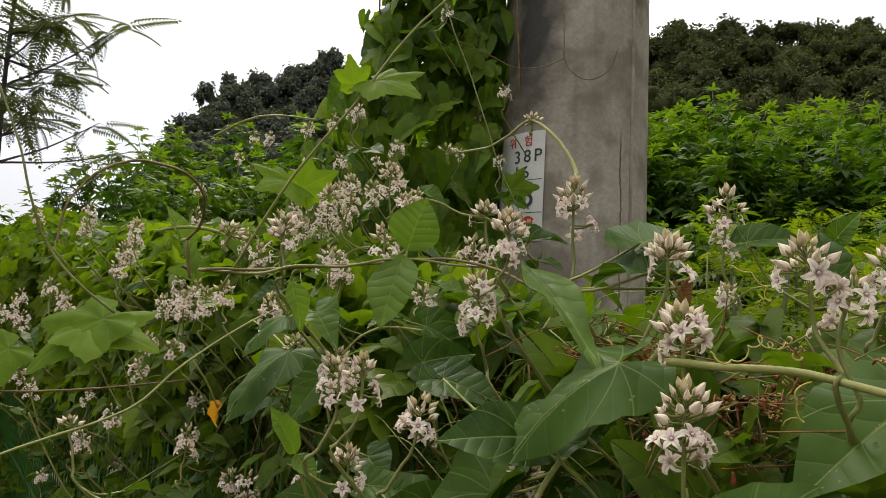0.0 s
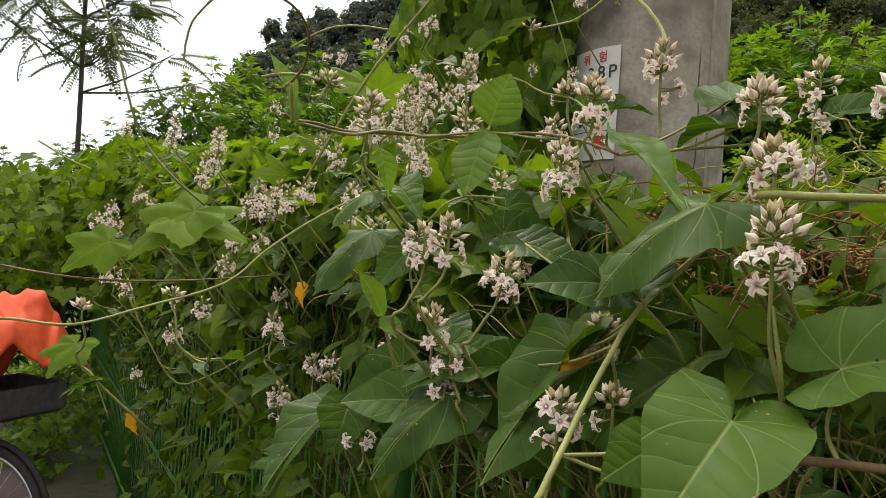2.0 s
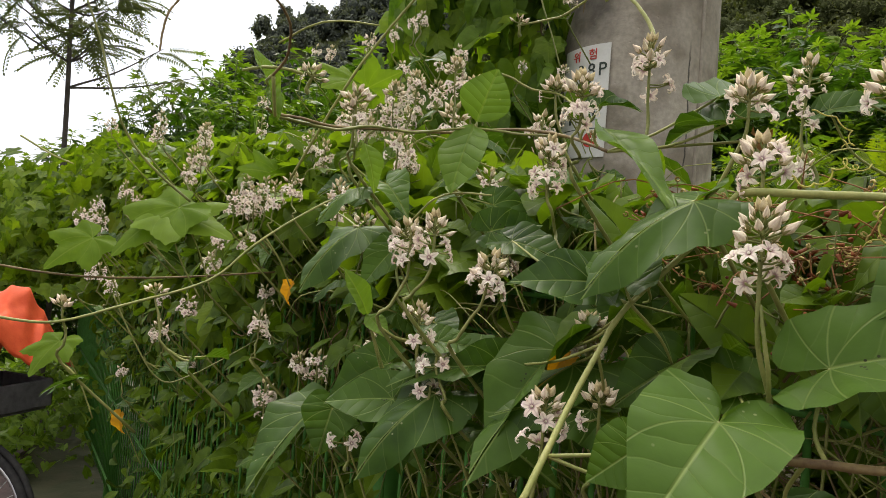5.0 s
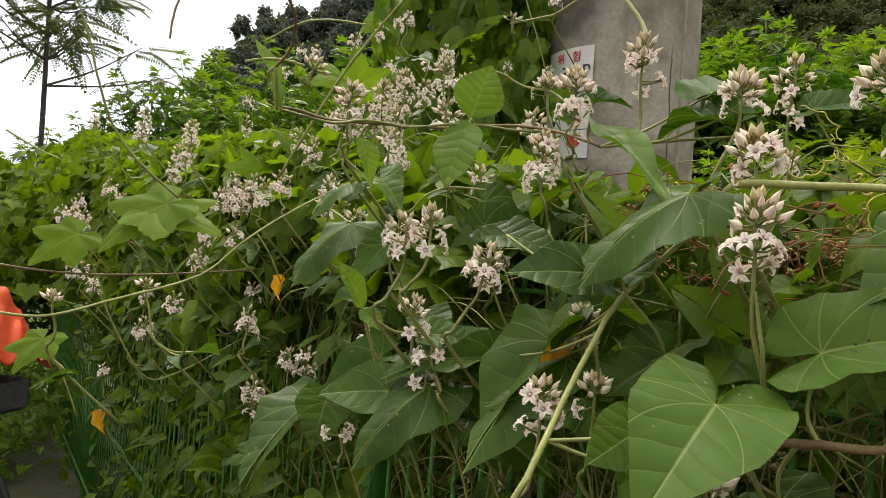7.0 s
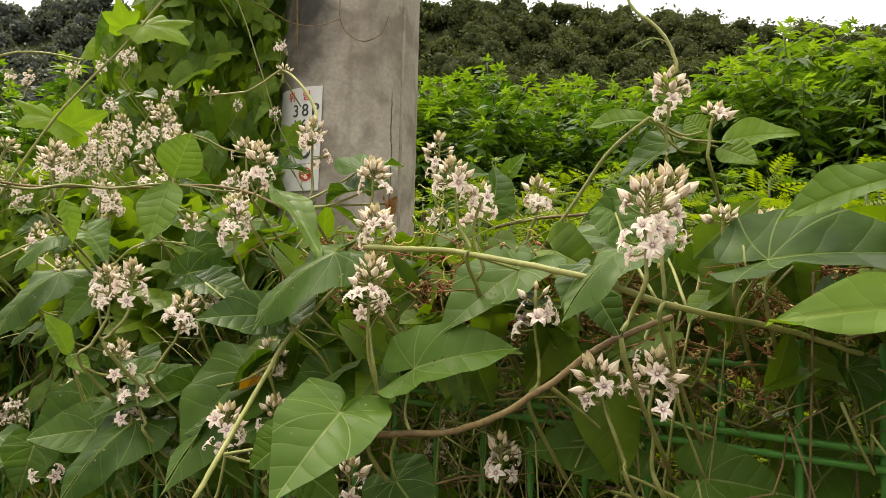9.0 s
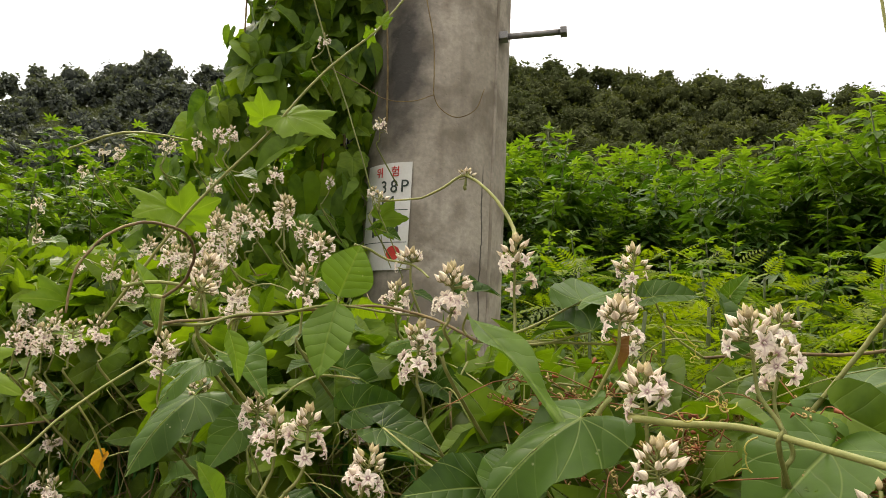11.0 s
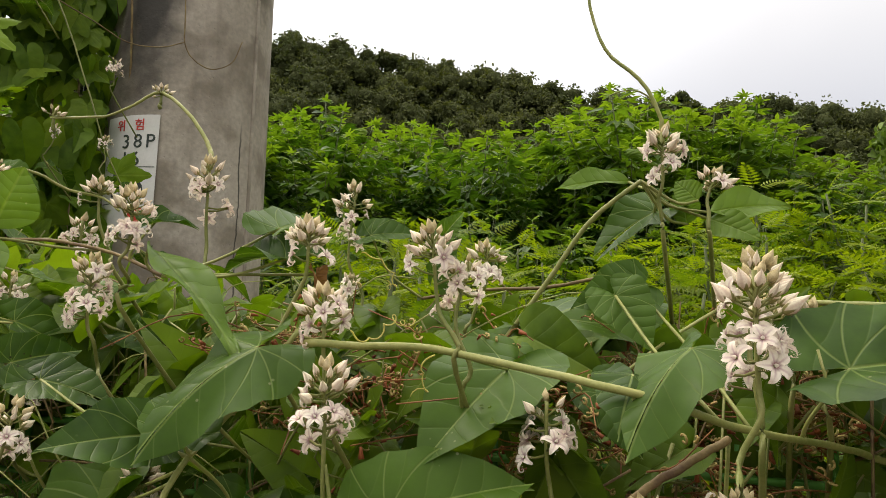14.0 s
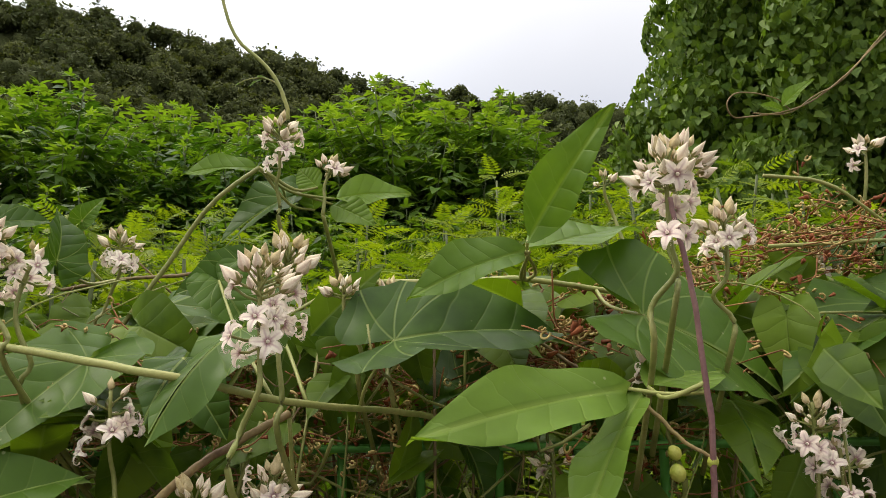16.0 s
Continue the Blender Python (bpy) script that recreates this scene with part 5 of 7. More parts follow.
def flower_cluster(on, c, height, flowers, buds, lean=(0.0, 0.0), stalk=0.07, size=0.0074):
    """A head of starry flowers below and pointed buds above, on its stalk."""
    c = np.array(c)
    far = math.hypot(c[0], c[1]) > 0.62
    ax = unit(np.array([lean[0], lean[1], 1.0]))
    b0 = c - ax * height * 0.5
    foot = b0 - np.array([lean[0] * 0.2, lean[1] * 0.2, 1.0]) * stalk + rng.normal(size=3) * np.array([0.009, 0.009, 0]) * min(1.0, stalk / 0.03)
    hidden = foot + np.array([-LINE_N[0] * 0.07, -LINE_N[1] * 0.07, -0.07]) * (1.0 if stalk > 0.02 else 0.02)
    chunks = [tube(curve_points([hidden, foot, foot + (b0 - foot) * 0.35 + rng.normal(size=3) * min(0.003, 0.08 * stalk), foot + (b0 - foot) * 0.7 + rng.normal(size=3) * min(0.002, 0.05 * stalk), b0, c + ax * height * 0.42], 4), 0.0016, 0.001, 6)]
    u = unit(np.cross(ax, [0.3, 0.7, 0.1]))
    v = np.cross(ax, u)
    heads = []
    turn = rng.uniform(0, 6.28)
    flowers = int(flowers * (1.6 if far else 1.35) + 0.5)
    for i in range(flowers):
        a = turn + i * 2.4 + rng.uniform(-0.3, 0.3)
        f = rng.uniform(0.0, 0.6)
        rad = u * math.cos(a) + v * math.sin(a)
        o = b0 + ax * height * f
        e = o + rad * rng.uniform(0.0085, 0.0145) + ax * rng.uniform(-0.002, 0.007)
        heads.append(("flower", FLOWER, aimed(e, rad * 0.85 + ax * rng.uniform(-0.1, 0.6) + rng.normal(size=3) * 0.15, size * (0.86 if far else 1.0) * rng.uniform(0.85, 1.12), rng.uniform(0, 6.28))))
        chunks.append(tube([o, (o + e) / 2 - ax * 0.001, e], 0.0007, 0.0007, 4))
    buds = int(buds * 1.8 + 0.5)
    crest = b0 + ax * height * 0.62
    for i in range(buds):
        g = (i + 0.5) / buds
        a = turn + 1 + i * 2.4 + rng.uniform(-0.6, 0.6)
        rad = u * math.cos(a) + v * math.sin(a)
        w = unit(rng.normal(size=3) * 0.18 + rad * (1.25 * math.sqrt(1 - g) + 0.1) + ax * (0.25 + 0.95 * g))
        o = crest + ax * height * (0.3 * g - 0.14)
        e = o + w * (0.0095 - 0.0035 * g) * (0.6 + 10 * height)
        ln = min(1.0, 0.25 + height / 0.022) * (0.0108 - 0.0042 * g) * rng.uniform(0.72, 1.15)
        heads.append(("bud", CLOSED_BUD if g > 0.7 else BUDS[i % 3], aimed(e, w + ax * 0.35, ln, rng.uniform(0, 6.28))))
        chunks.append(tube([o, e], 0.0006, 0.0006, 4))
    head = piece("flower_head", mesh_from("flower_head", chunks, M_STEM), on, None, "cluster of pinkish-white starry flowers and pointed buds")
    for nm, me, m in heads:
        piece(nm, me, head, m)
    return foot


def flowering_vine(c, height, flowers, buds, lean=(0.0, 0.0), stalk=0.045, leaves=2, size=0.0074):
    """One flowering shoot: a head on its stalk, and a leaf or two low on it."""
    ob = empty("flowering_vine", (c[0], c[1], c[2] - stalk - height / 2), "flowering vine shoot with pinkish-white starry flower cluster", "flowering vine", "flowering shoots on the fence")
    foot = flower_cluster(ob, c, height, flowers, buds, lean, stalk, size)
    STEMS[ob] = np.array([foot, foot + np.array([0, 0, 0.01])])
    for k in range(leaves):
        a = rng.uniform(0, 6.28)
        d = np.array([math.cos(a), math.sin(a), rng.uniform(-0.5, 0.1)])
        ln = rng.uniform(0.028, 0.048)
        b = foot + d * 0.02 + np.array([LINE_N[0], LINE_N[1], 0]) * -0.03 + np.array([0, 0, -0.01])
        leaf(ob, HEART_MESHES, k + int(a), b, b + d * ln, np.array([LINE_N[0] * 0.6, LINE_N[1] * 0.6, 0.9]) + rng.normal(size=3) * 0.25)
    return ob


def pod_mesh(a, b, r):
    """A plump pod, round in the middle and drawn in at both ends."""
    a, b = np.array(a), np.array(b)
    line = [a + (b - a) * (k / 8) for k in range(9)]
    v, f, uv = tube(line, 1.0, 1.0, 10)
    v = v.reshape(9, 10, 3)
    for k in range(9):
        v[k] = line[k] + (v[k] - line[k]) * r * max(0.08, math.sin(math.pi * (k + 0.4) / 8.8) ** 0.6)
    return mesh_from("pod", [(v.reshape(-1, 3), f, uv)], M_POD)


def tendril(on, points):
    """A thread-thin golden tendril, curling tighter towards its end."""
    line = curve_points(points, 7)
    n = len(line)
    k = np.arange(n)
    r = np.linspace(0.0006, 0.0026, n)
    curl = np.stack([np.cos(k * 0.75) * r, np.sin(k * 0.75) * r * 0.5, np.sin(k * 0.75) * r], 1)
    return piece("tendril", mesh_from("tendril", [tube(line + curl, 0.0005, 0.0003, 5)], M_TENDRIL), on, None, "thin golden curling tendril")


# stems that cross the hedge
pale_runner = vine(((0.029, 0.377, 1.239), (0.049, 0.366, 1.238), (0.092, 0.359, 1.237), (0.153, 0.285, 1.220), (0.219, 0.286, 1.204), (0.299, 0.297, 1.190), (0.337, 0.300, 1.180), (0.402, 0.317, 1.166)), 0.0026, 0.0022, M_PALE)
brown_runner = vine(((0.021, 0.336, 1.118), (0.054, 0.334, 1.117), (0.090, 0.331, 1.119), (0.120, 0.318, 1.131), (0.146, 0.305, 1.151), (0.178, 0.296, 1.177), (0.201, 0.294, 1.189), (0.223, 0.297, 1.198)), 0.0027, 0.0024, M_BROWNSTEM, "bare brown twining vine stem")
diagonal_runner = vine(((-0.091, 0.320, 1.024), (-0.061, 0.334, 1.083), (-0.047, 0.390, 1.122), (-0.026, 0.427, 1.170), (0.010, 0.433, 1.211), (0.035, 0.436, 1.247)), 0.0023, 0.002, M_PALE)
rising_runner = vine(((0.167, 0.448, 1.239), (0.189, 0.435, 1.275), (0.212, 0.420, 1.315), (0.228, 0.408, 1.334), (0.246, 0.400, 1.349)), 0.0022, 0.0018, M_STEM)
twined_runner = vine(((-0.241, 0.366, 1.277), (-0.239, 0.376, 1.276), (-0.238, 0.402, 1.279), (-0.235, 0.446, 1.283), (-0.211, 0.496, 1.291), (-0.180, 0.547, 1.300), (-0.134, 0.561, 1.306), (-0.103, 0.550, 1.302), (-0.078, 0.538, 1.295), (-0.048, 0.506, 1.280)), 0.0011, 0.0016, M_BROWNSTEM)
twining_partner = vine(((-0.249, 0.389, 1.278), (-0.233, 0.442, 1.280), (-0.220, 0.472, 1.289), (-0.199, 0.515, 1.293), (-0.166, 0.551, 1.304), (-0.118, 0.556, 1.301), (-0.084, 0.546, 1.298)), 0.0014, 0.0012, M_STEM, "thin green vine twisted round an older stem")
looped_tip = vine(((-0.2215, 0.3390, 1.2898), (-0.2102, 0.3317, 1.2970), (-0.2021, 0.3212, 1.3071), (-0.1991, 0.3083, 1.3141), (-0.1997, 0.2942, 1.3174), (-0.2030, 0.2796, 1.3175), (-0.2095, 0.2710, 1.3160), (-0.2159, 0.2635, 1.3112), (-0.2210, 0.2579, 1.3031), (-0.2238, 0.2541, 1.2945), (-0.2245, 0.2516, 1.2862), (-0.2243, 0.2500, 1.2763)), 0.0010, 0.0006, M_BROWNSTEM, "thin brown vine tip curled in a wide loop")
bud_stalk = vine(((-0.2463, 0.3460, 1.2950), (-0.2398, 0.3497, 1.2973), (-0.2315, 0.3544, 1.2993), (-0.2231, 0.3595, 1.2990), (-0.2169, 0.3635, 1.2973)), 0.0011, 0.0013, M_PALE, "short pale stalk ending in a knot of buds")
arched_tip = vine(((-0.023, 0.505, 1.355), (-0.026, 0.519, 1.374), (-0.041, 0.534, 1.400), (-0.061, 0.554, 1.418), (-0.079, 0.559, 1.409), (-0.101, 0.568, 1.400), (-0.137, 0.578, 1.398)), 0.0022, 0.0009, M_PALE, "pale vine tip arched in front of the pole")
long_climber = vine(((-0.461, 0.785, 1.281), (-0.375, 0.746, 1.389), (-0.330, 0.737, 1.443), (-0.279, 0.726, 1.494), (-0.220, 0.721, 1.570), (-0.165, 0.727, 1.626), (-0.142, 0.727, 1.658), (-0.128, 0.728, 1.679)), 0.0021, 0.0014, M_PALE, "straight green hop vine rising across the view")
right_arch = vine(((0.272, 0.413, 1.390), (0.271, 0.412, 1.399), (0.265, 0.417, 1.420), (0.253, 0.426, 1.436), (0.240, 0.435, 1.453), (0.233, 0.440, 1.479), (0.230, 0.442, 1.508), (0.226, 0.443, 1.550)), 0.0019, 0.0013, M_PALE, "pale vine tip waving above the flowers")
left_runner = vine(((-0.611, 0.439, 1.114), (-0.563, 0.465, 1.115), (-0.529, 0.507, 1.111), (-0.493, 0.560, 1.130), (-0.449, 0.615, 1.155), (-0.417, 0.654, 1.199), (-0.380, 0.696, 1.238), (-0.341, 0.728, 1.268)), 0.0016, 0.0015, M_PALE)
brown_cross = vine(((-0.963, 0.672, 1.162), (-0.898, 0.746, 1.142), (-0.821, 0.802, 1.132), (-0.708, 0.869, 1.137), (-0.567, 0.955, 1.157)), 0.002, 0.0018, M_BROWNSTEM, "bare brown twining vine stem")
left_riser = vine(((-0.604, 0.782, 1.246), (-0.637, 0.749, 1.282), (-0.668, 0.727, 1.326), (-0.675, 0.702, 1.379), (-0.692, 0.694, 1.443), (-0.722, 0.681, 1.520), (-0.753, 0.669, 1.575)), 0.0022, 0.0014, M_STEM)
bent_stalk = vine(((-0.154, 0.584, 1.360), (-0.143, 0.598, 1.359), (-0.127, 0.609, 1.352), (-0.101, 0.612, 1.347), (-0.088, 0.596, 1.336)), 0.0015, 0.0012, M_PALE)
purple_stem = vine(((0.329, 0.139, 1.291), (0.329, 0.136, 1.275), (0.330, 0.132, 1.251), (0.331, 0.130, 1.224), (0.330, 0.128, 1.195), (0.328, 0.128, 1.162), (0.330, 0.131, 1.138)), 0.0013, 0.0017, M_PURPLE, "smooth purple vine stem in front of the leaves")
dark_twiner = vine(((0.610, 0.140, 1.444), (0.583, 0.149, 1.425), (0.553, 0.162, 1.397), (0.531, 0.174, 1.379), (0.514, 0.181, 1.371), (0.489, 0.193, 1.366), (0.475, 0.197, 1.365), (0.472, 0.198, 1.374), (0.483, 0.195, 1.381), (0.505, 0.186, 1.379), (0.519, 0.183, 1.372)), 0.0008, 0.0005, M_BROWNSTEM, "thin dark vine tip coiled at its end")
twin_twiner = vine(((0.612, 0.141, 1.441), (0.584, 0.148, 1.428), (0.552, 0.163, 1.394), (0.531, 0.173, 1.381), (0.513, 0.182, 1.369), (0.490, 0.192, 1.368)), 0.0007, 0.0005, M_BROWNSTEM, "thin dark vine wound round another vine tip")
pole_hanger = vine(((-0.166, 1.665, 2.273), (-0.144, 1.671, 2.171), (-0.121, 1.668, 2.065), (-0.115, 1.672, 1.978), (-0.112, 1.677, 1.918), (-0.091, 1.682, 1.884), (-0.049, 1.685, 1.866), (-0.005, 1.686, 1.889), (0.016, 1.687, 1.944)), 0.0022, 0.0014, M_BROWNSTEM, "thin vine hanging against the concrete pole")
pole_crossing = vine(((-0.353, 1.541, 1.917), (-0.290, 1.623, 1.913), (-0.230, 1.666, 1.896), (-0.162, 1.680, 1.901), (-0.112, 1.677, 1.918)), 0.0017, 0.0015, M_BROWNSTEM, "thin vine hanging against the concrete pole")
long_hanger = vine(((-0.402, 1.413, 2.083), (-0.374, 1.427, 2.001), (-0.335, 1.434, 1.891), (-0.295, 1.440, 1.795), (-0.259, 1.435, 1.697), (-0.224, 1.442, 1.593), (-0.192, 1.453, 1.525), (-0.159, 1.453, 1.462)), 0.0022, 0.0015, M_STEM)
right_runner = vine(((0.304, 0.384, 1.273), (0.329, 0.346, 1.270), (0.347, 0.301, 1.268), (0.359, 0.271, 1.267), (0.399, 0.248, 1.259), (0.481, 0.225, 1.246), (0.562, 0.216, 1.232)), 0.0021, 0.0021, M_PALE)
far_runner = vine(((0.154, 0.587, 1.278), (0.187, 0.544, 1.284), (0.226, 0.497, 1.285), (0.266, 0.461, 1.294)), 0.0017, 0.0017, M_BROWNSTEM, "thin brown vine stem among the leaves")
rust_runner = vine(((0.340, 0.345, 1.174), (0.369, 0.309, 1.195), (0.385, 0.283, 1.213), (0.413, 0.261, 1.230), (0.455, 0.254, 1.239)), 0.0016, 0.0014, M_BROWNSTEM, "thin rust-brown vine stem among the leaves")
right_pale = vine(((0.492, 0.190, 1.328), (0.528, 0.177, 1.326), (0.546, 0.166, 1.316), (0.567, 0.154, 1.298)), 0.0014, 0.0014, M_PALE)
right_pale_low = vine(((0.497, 0.193, 1.284), (0.533, 0.180, 1.286), (0.578, 0.160, 1.288)), 0.0015, 0.0015, M_PALE)
right_green = vine(((0.458, 0.211, 1.182), (0.497, 0.194, 1.192), (0.519, 0.177, 1.197), (0.561, 0.161, 1.189)), 0.0017, 0.0017, M_STEM)
curved_low = vine(((0.107, 0.500, 1.125), (0.139, 0.477, 1.143), (0.177, 0.453, 1.155), (0.221, 0.441, 1.151)), 0.0016, 0.0016, M_STEM)
left_arc = vine(((-0.763, 1.228, 1.604), (-0.674, 1.195, 1.625), (-0.621, 1.206, 1.636), (-0.547, 1.224, 1.632)), 0.0028, 0.0022, M_PALE)
left_thin = vine(((-0.777, 0.672, 1.309), (-0.741, 0.684, 1.289), (-0.713, 0.694, 1.279)), 0.0015, 0.001, M_PALE)
hang_thin = vine(((-0.731, 0.800, 1.111), (-0.709, 0.809, 1.065), (-0.666, 0.825, 1.000), (-0.633, 0.856, 1.004), (-0.578, 0.955, 1.059)), 0.0014, 0.0012, M_STEM)
mid_arc = vine(((-0.198, 0.524, 1.225), (-0.181, 0.522, 1.241), (-0.164, 0.530, 1.248), (-0.136, 0.528, 1.247)), 0.0012, 0.001, M_PALE)
stalk_b = vine(((0.038, 0.345, 1.184), (0.042, 0.342, 1.159), (0.045, 0.348, 1.140), (0.049, 0.354, 1.117)), 0.0010, 0.0019, M_STEM)
# leaves that stand out, each from its stalk to its tip
leaf(brown_runner, HEART_MESHES, 1, (0.022, 0.328, 1.131), (-0.007, 0.268, 1.101), (0.05, -0.48, 0.88), 1.00)
leaf(brown_runner, HEART_MESHES, 0, (0.069, 0.348, 1.158), (0.129, 0.324, 1.185), (-0.51, -0.52, 0.68), 1.00)
leaf(diagonal_runner, HEART_MESHES, 3, (0.008, 0.399, 1.236), (-0.057, 0.385, 1.203), (-0.28, -0.54, 0.79), 1.00)
leaf(diagonal_runner, HEART_MESHES, 1, (-0.046, 0.436, 1.187), (-0.091, 0.409, 1.189), (0.40, -0.58, 0.71), 1.00)
leaf(diagonal_runner, HEART_MESHES, 0, (-0.027, 0.424, 1.190), (-0.029, 0.463, 1.219), (-0.07, -0.59, 0.80), 1.04)
leaf(twined_runner, BEAN_MESHES, 2, (-0.162, 0.563, 1.312), (-0.146, 0.555, 1.355), (0.01, -0.99, -0.17), 1.45)
leaf(twined_runner, BEAN_MESHES, 0, (-0.161, 0.553, 1.307), (-0.167, 0.511, 1.252), (-0.03, -0.79, 0.61), 1.00)
leaf(twined_runner, BEAN_MESHES, 3, (-0.057, 0.502, 1.299), (0.002, 0.397, 1.245), (0.20, -0.35, 0.91), 0.66)
leaf(twined_runner, HEART_MESHES, 2, (0.026, 0.455, 1.290), (-0.013, 0.495, 1.302), (-0.20, -0.46, 0.87), 0.92)
leaf(twined_runner, HEART_MESHES, 0, (0.023, 0.474, 1.312), (0.056, 0.515, 1.335), (-0.09, -0.44, 0.89), 0.94)
leaf(twined_runner, HEART_MESHES, 2, (-0.057, 0.533, 1.319), (-0.028, 0.542, 1.328), (-0.07, -0.59, 0.80), 1.00)
leaf(pale_runner, HEART_MESHES, 1, (0.142, 0.376, 1.227), (0.081, 0.344, 1.190), (-0.27, -0.45, 0.85), 1.00)
leaf(pale_runner, HEART_MESHES, 3, (0.171, 0.298, 1.228), (0.148, 0.270, 1.216), (0.02, -0.40, 0.92), 1.00)
leaf(pale_runner, HEART_MESHES, 3, (0.193, 0.284, 1.241), (0.140, 0.266, 1.217), (-0.35, -0.21, 0.92), 0.96)
leaf(pale_runner, HEART_MESHES, 0, (0.268, 0.267, 1.233), (0.340, 0.214, 1.250), (-0.45, -0.34, 0.83), 1.00)
leaf(pale_runner, HEART_MESHES, 1, (0.230, 0.384, 1.277), (0.189, 0.382, 1.266), (-0.10, -0.87, 0.48), 1.00)
leaf(pale_runner, HEART_MESHES, 1, (0.213, 0.379, 1.271), (0.223, 0.354, 1.244), (-0.42, -0.73, 0.54), 1.08)
leaf(right_runner, BEAN_MESHES, 3, (0.318, 0.218, 1.281), (0.305, 0.154, 1.331), (-0.95, -0.06, -0.32), 1.00)
leaf(right_runner, BEAN_MESHES, 1, (0.317, 0.219, 1.276), (0.254, 0.228, 1.264), (-0.23, -0.64, 0.73), 1.00)
leaf(right_runner, BEAN_MESHES, 0, (0.319, 0.218, 1.276), (0.396, 0.209, 1.302), (-0.34, -0.26, 0.91), 1.00)
leaf(purple_stem, YOUNG_MESHES, 3, (0.321, 0.161, 1.210), (0.213, 0.160, 1.209), (0.00, -0.64, 0.77), 1.00)
leaf(purple_stem, YOUNG_MESHES, 3, (0.326, 0.158, 1.208), (0.253, 0.136, 1.169), (-0.50, 0.18, 0.84), 1.00)
leaf(purple_stem, YOUNG_MESHES, 2, (0.333, 0.160, 1.210), (0.385, 0.157, 1.219), (-0.17, -0.29, 0.94), 1.00)
leaf(right_runner, HEART_MESHES, 1, (0.371, 0.191, 1.242), (0.464, 0.159, 1.209), (-0.04, -0.78, 0.63), 1.00)
leaf(right_runner, HEART_MESHES, 2, (0.327, 0.287, 1.202), (0.392, 0.270, 1.218), (-0.29, -0.28, 0.91), 1.00)
leaf(right_runner, HEART_MESHES, 0, (0.545, 0.140, 1.243), (0.449, 0.163, 1.220), (-0.25, -0.11, 0.96), 1.00)
leaf(right_runner, HEART_MESHES, 2, (0.525, 0.198, 1.194), (0.549, 0.154, 1.211), (-0.49, 0.08, 0.87), 1.00)
leaf(right_runner, HEART_MESHES, 0, (0.192, 0.364, 1.215), (0.204, 0.337, 1.187), (-0.35, -0.75, 0.57), 1.00)
leaf(right_runner, HEART_MESHES, 2, (0.335, 0.298, 1.169), (0.341, 0.275, 1.138), (0.13, -0.79, 0.60), 1.00)
leaf(rising_runner, BEAN_MESHES, 2, (0.285, 0.393, 1.338), (0.275, 0.403, 1.353), (-0.47, -0.85, 0.21), 1.45)
leaf(rising_runner, BEAN_MESHES, 2, (0.292, 0.414, 1.326), (0.287, 0.413, 1.352), (-0.32, -0.94, -0.12), 1.24)
leaf(rising_runner, BEAN_MESHES, 1, (0.305, 0.407, 1.334), (0.354, 0.382, 1.347), (-0.49, -0.70, 0.52), 1.00)
leaf(rising_runner, BEAN_MESHES, 0, (0.304, 0.408, 1.330), (0.315, 0.372, 1.315), (-0.70, -0.46, 0.54), 1.00)
leaf(rising_runner, BEAN_MESHES, 1, (0.254, 0.427, 1.355), (0.206, 0.438, 1.358), (-0.11, -0.69, 0.72), 1.00)
leaf(rising_runner, HEART_MESHES, 0, (0.277, 0.430, 1.336), (0.229, 0.434, 1.311), (-0.43, -0.48, 0.77), 1.00)
leaf(rising_runner, HEART_MESHES, 3, (0.198, 0.434, 1.260), (0.295, 0.438, 1.305), (-0.39, -0.31, 0.87), 1.00)
leaf(far_runner, HEART_MESHES, 2, (0.141, 0.511, 1.294), (0.152, 0.522, 1.337), (0.51, -0.85, 0.09), 1.00)
leaf(far_runner, HEART_MESHES, 2, (0.162, 0.551, 1.330), (0.174, 0.543, 1.348), (-0.47, -0.88, -0.09), 1.00)
leaf(far_runner, HEART_MESHES, 0, (0.106, 0.578, 1.328), (0.140, 0.561, 1.335), (-0.44, -0.59, 0.68), 1.00)
leaf(brown_runner, HEART_MESHES, 1, (0.216, 0.374, 1.104), (0.150, 0.378, 1.103), (-0.06, -0.72, 0.69), 1.00)
leaf(brown_runner, HEART_MESHES, 0, (0.260, 0.331, 1.093), (0.310, 0.308, 1.092), (-0.36, -0.78, 0.51), 1.00)
leaf(brown_runner, HEART_MESHES, 1, (0.059, 0.366, 1.080), (0.082, 0.346, 1.057), (-0.04, -0.78, 0.63), 1.45)
leaf(brown_runner, HEART_MESHES, 0, (0.040, 0.434, 1.132), (-0.013, 0.438, 1.130), (-0.07, -0.68, 0.73), 1.00)
leaf(brown_runner, HEART_MESHES, 1, (0.365, 0.343, 1.109), (0.317, 0.329, 1.075), (-0.28, -0.67, 0.69), 1.08)
leaf(brown_runner, HEART_MESHES, 0, (0.278, 0.468, 1.128), (0.291, 0.451, 1.085), (-0.17, -0.93, 0.34), 1.25)
leaf(diagonal_runner, HEART_MESHES, 1, (-0.013, 0.339, 1.111), (-0.033, 0.331, 1.095), (0.01, -0.91, 0.41), 1.36)
leaf(diagonal_runner, HEART_MESHES, 0, (-0.004, 0.349, 1.091), (0.023, 0.339, 1.076), (-0.01, -0.82, 0.58), 1.30)
leaf(diagonal_runner, HEART_MESHES, 3, (-0.044, 0.472, 1.102), (-0.103, 0.455, 1.113), (0.27, -0.41, 0.87), 1.00)
leaf(diagonal_runner, HEART_MESHES, 2, (-0.072, 0.512, 1.134), (-0.123, 0.438, 1.092), (-0.30, -0.31, 0.90), 0.78)
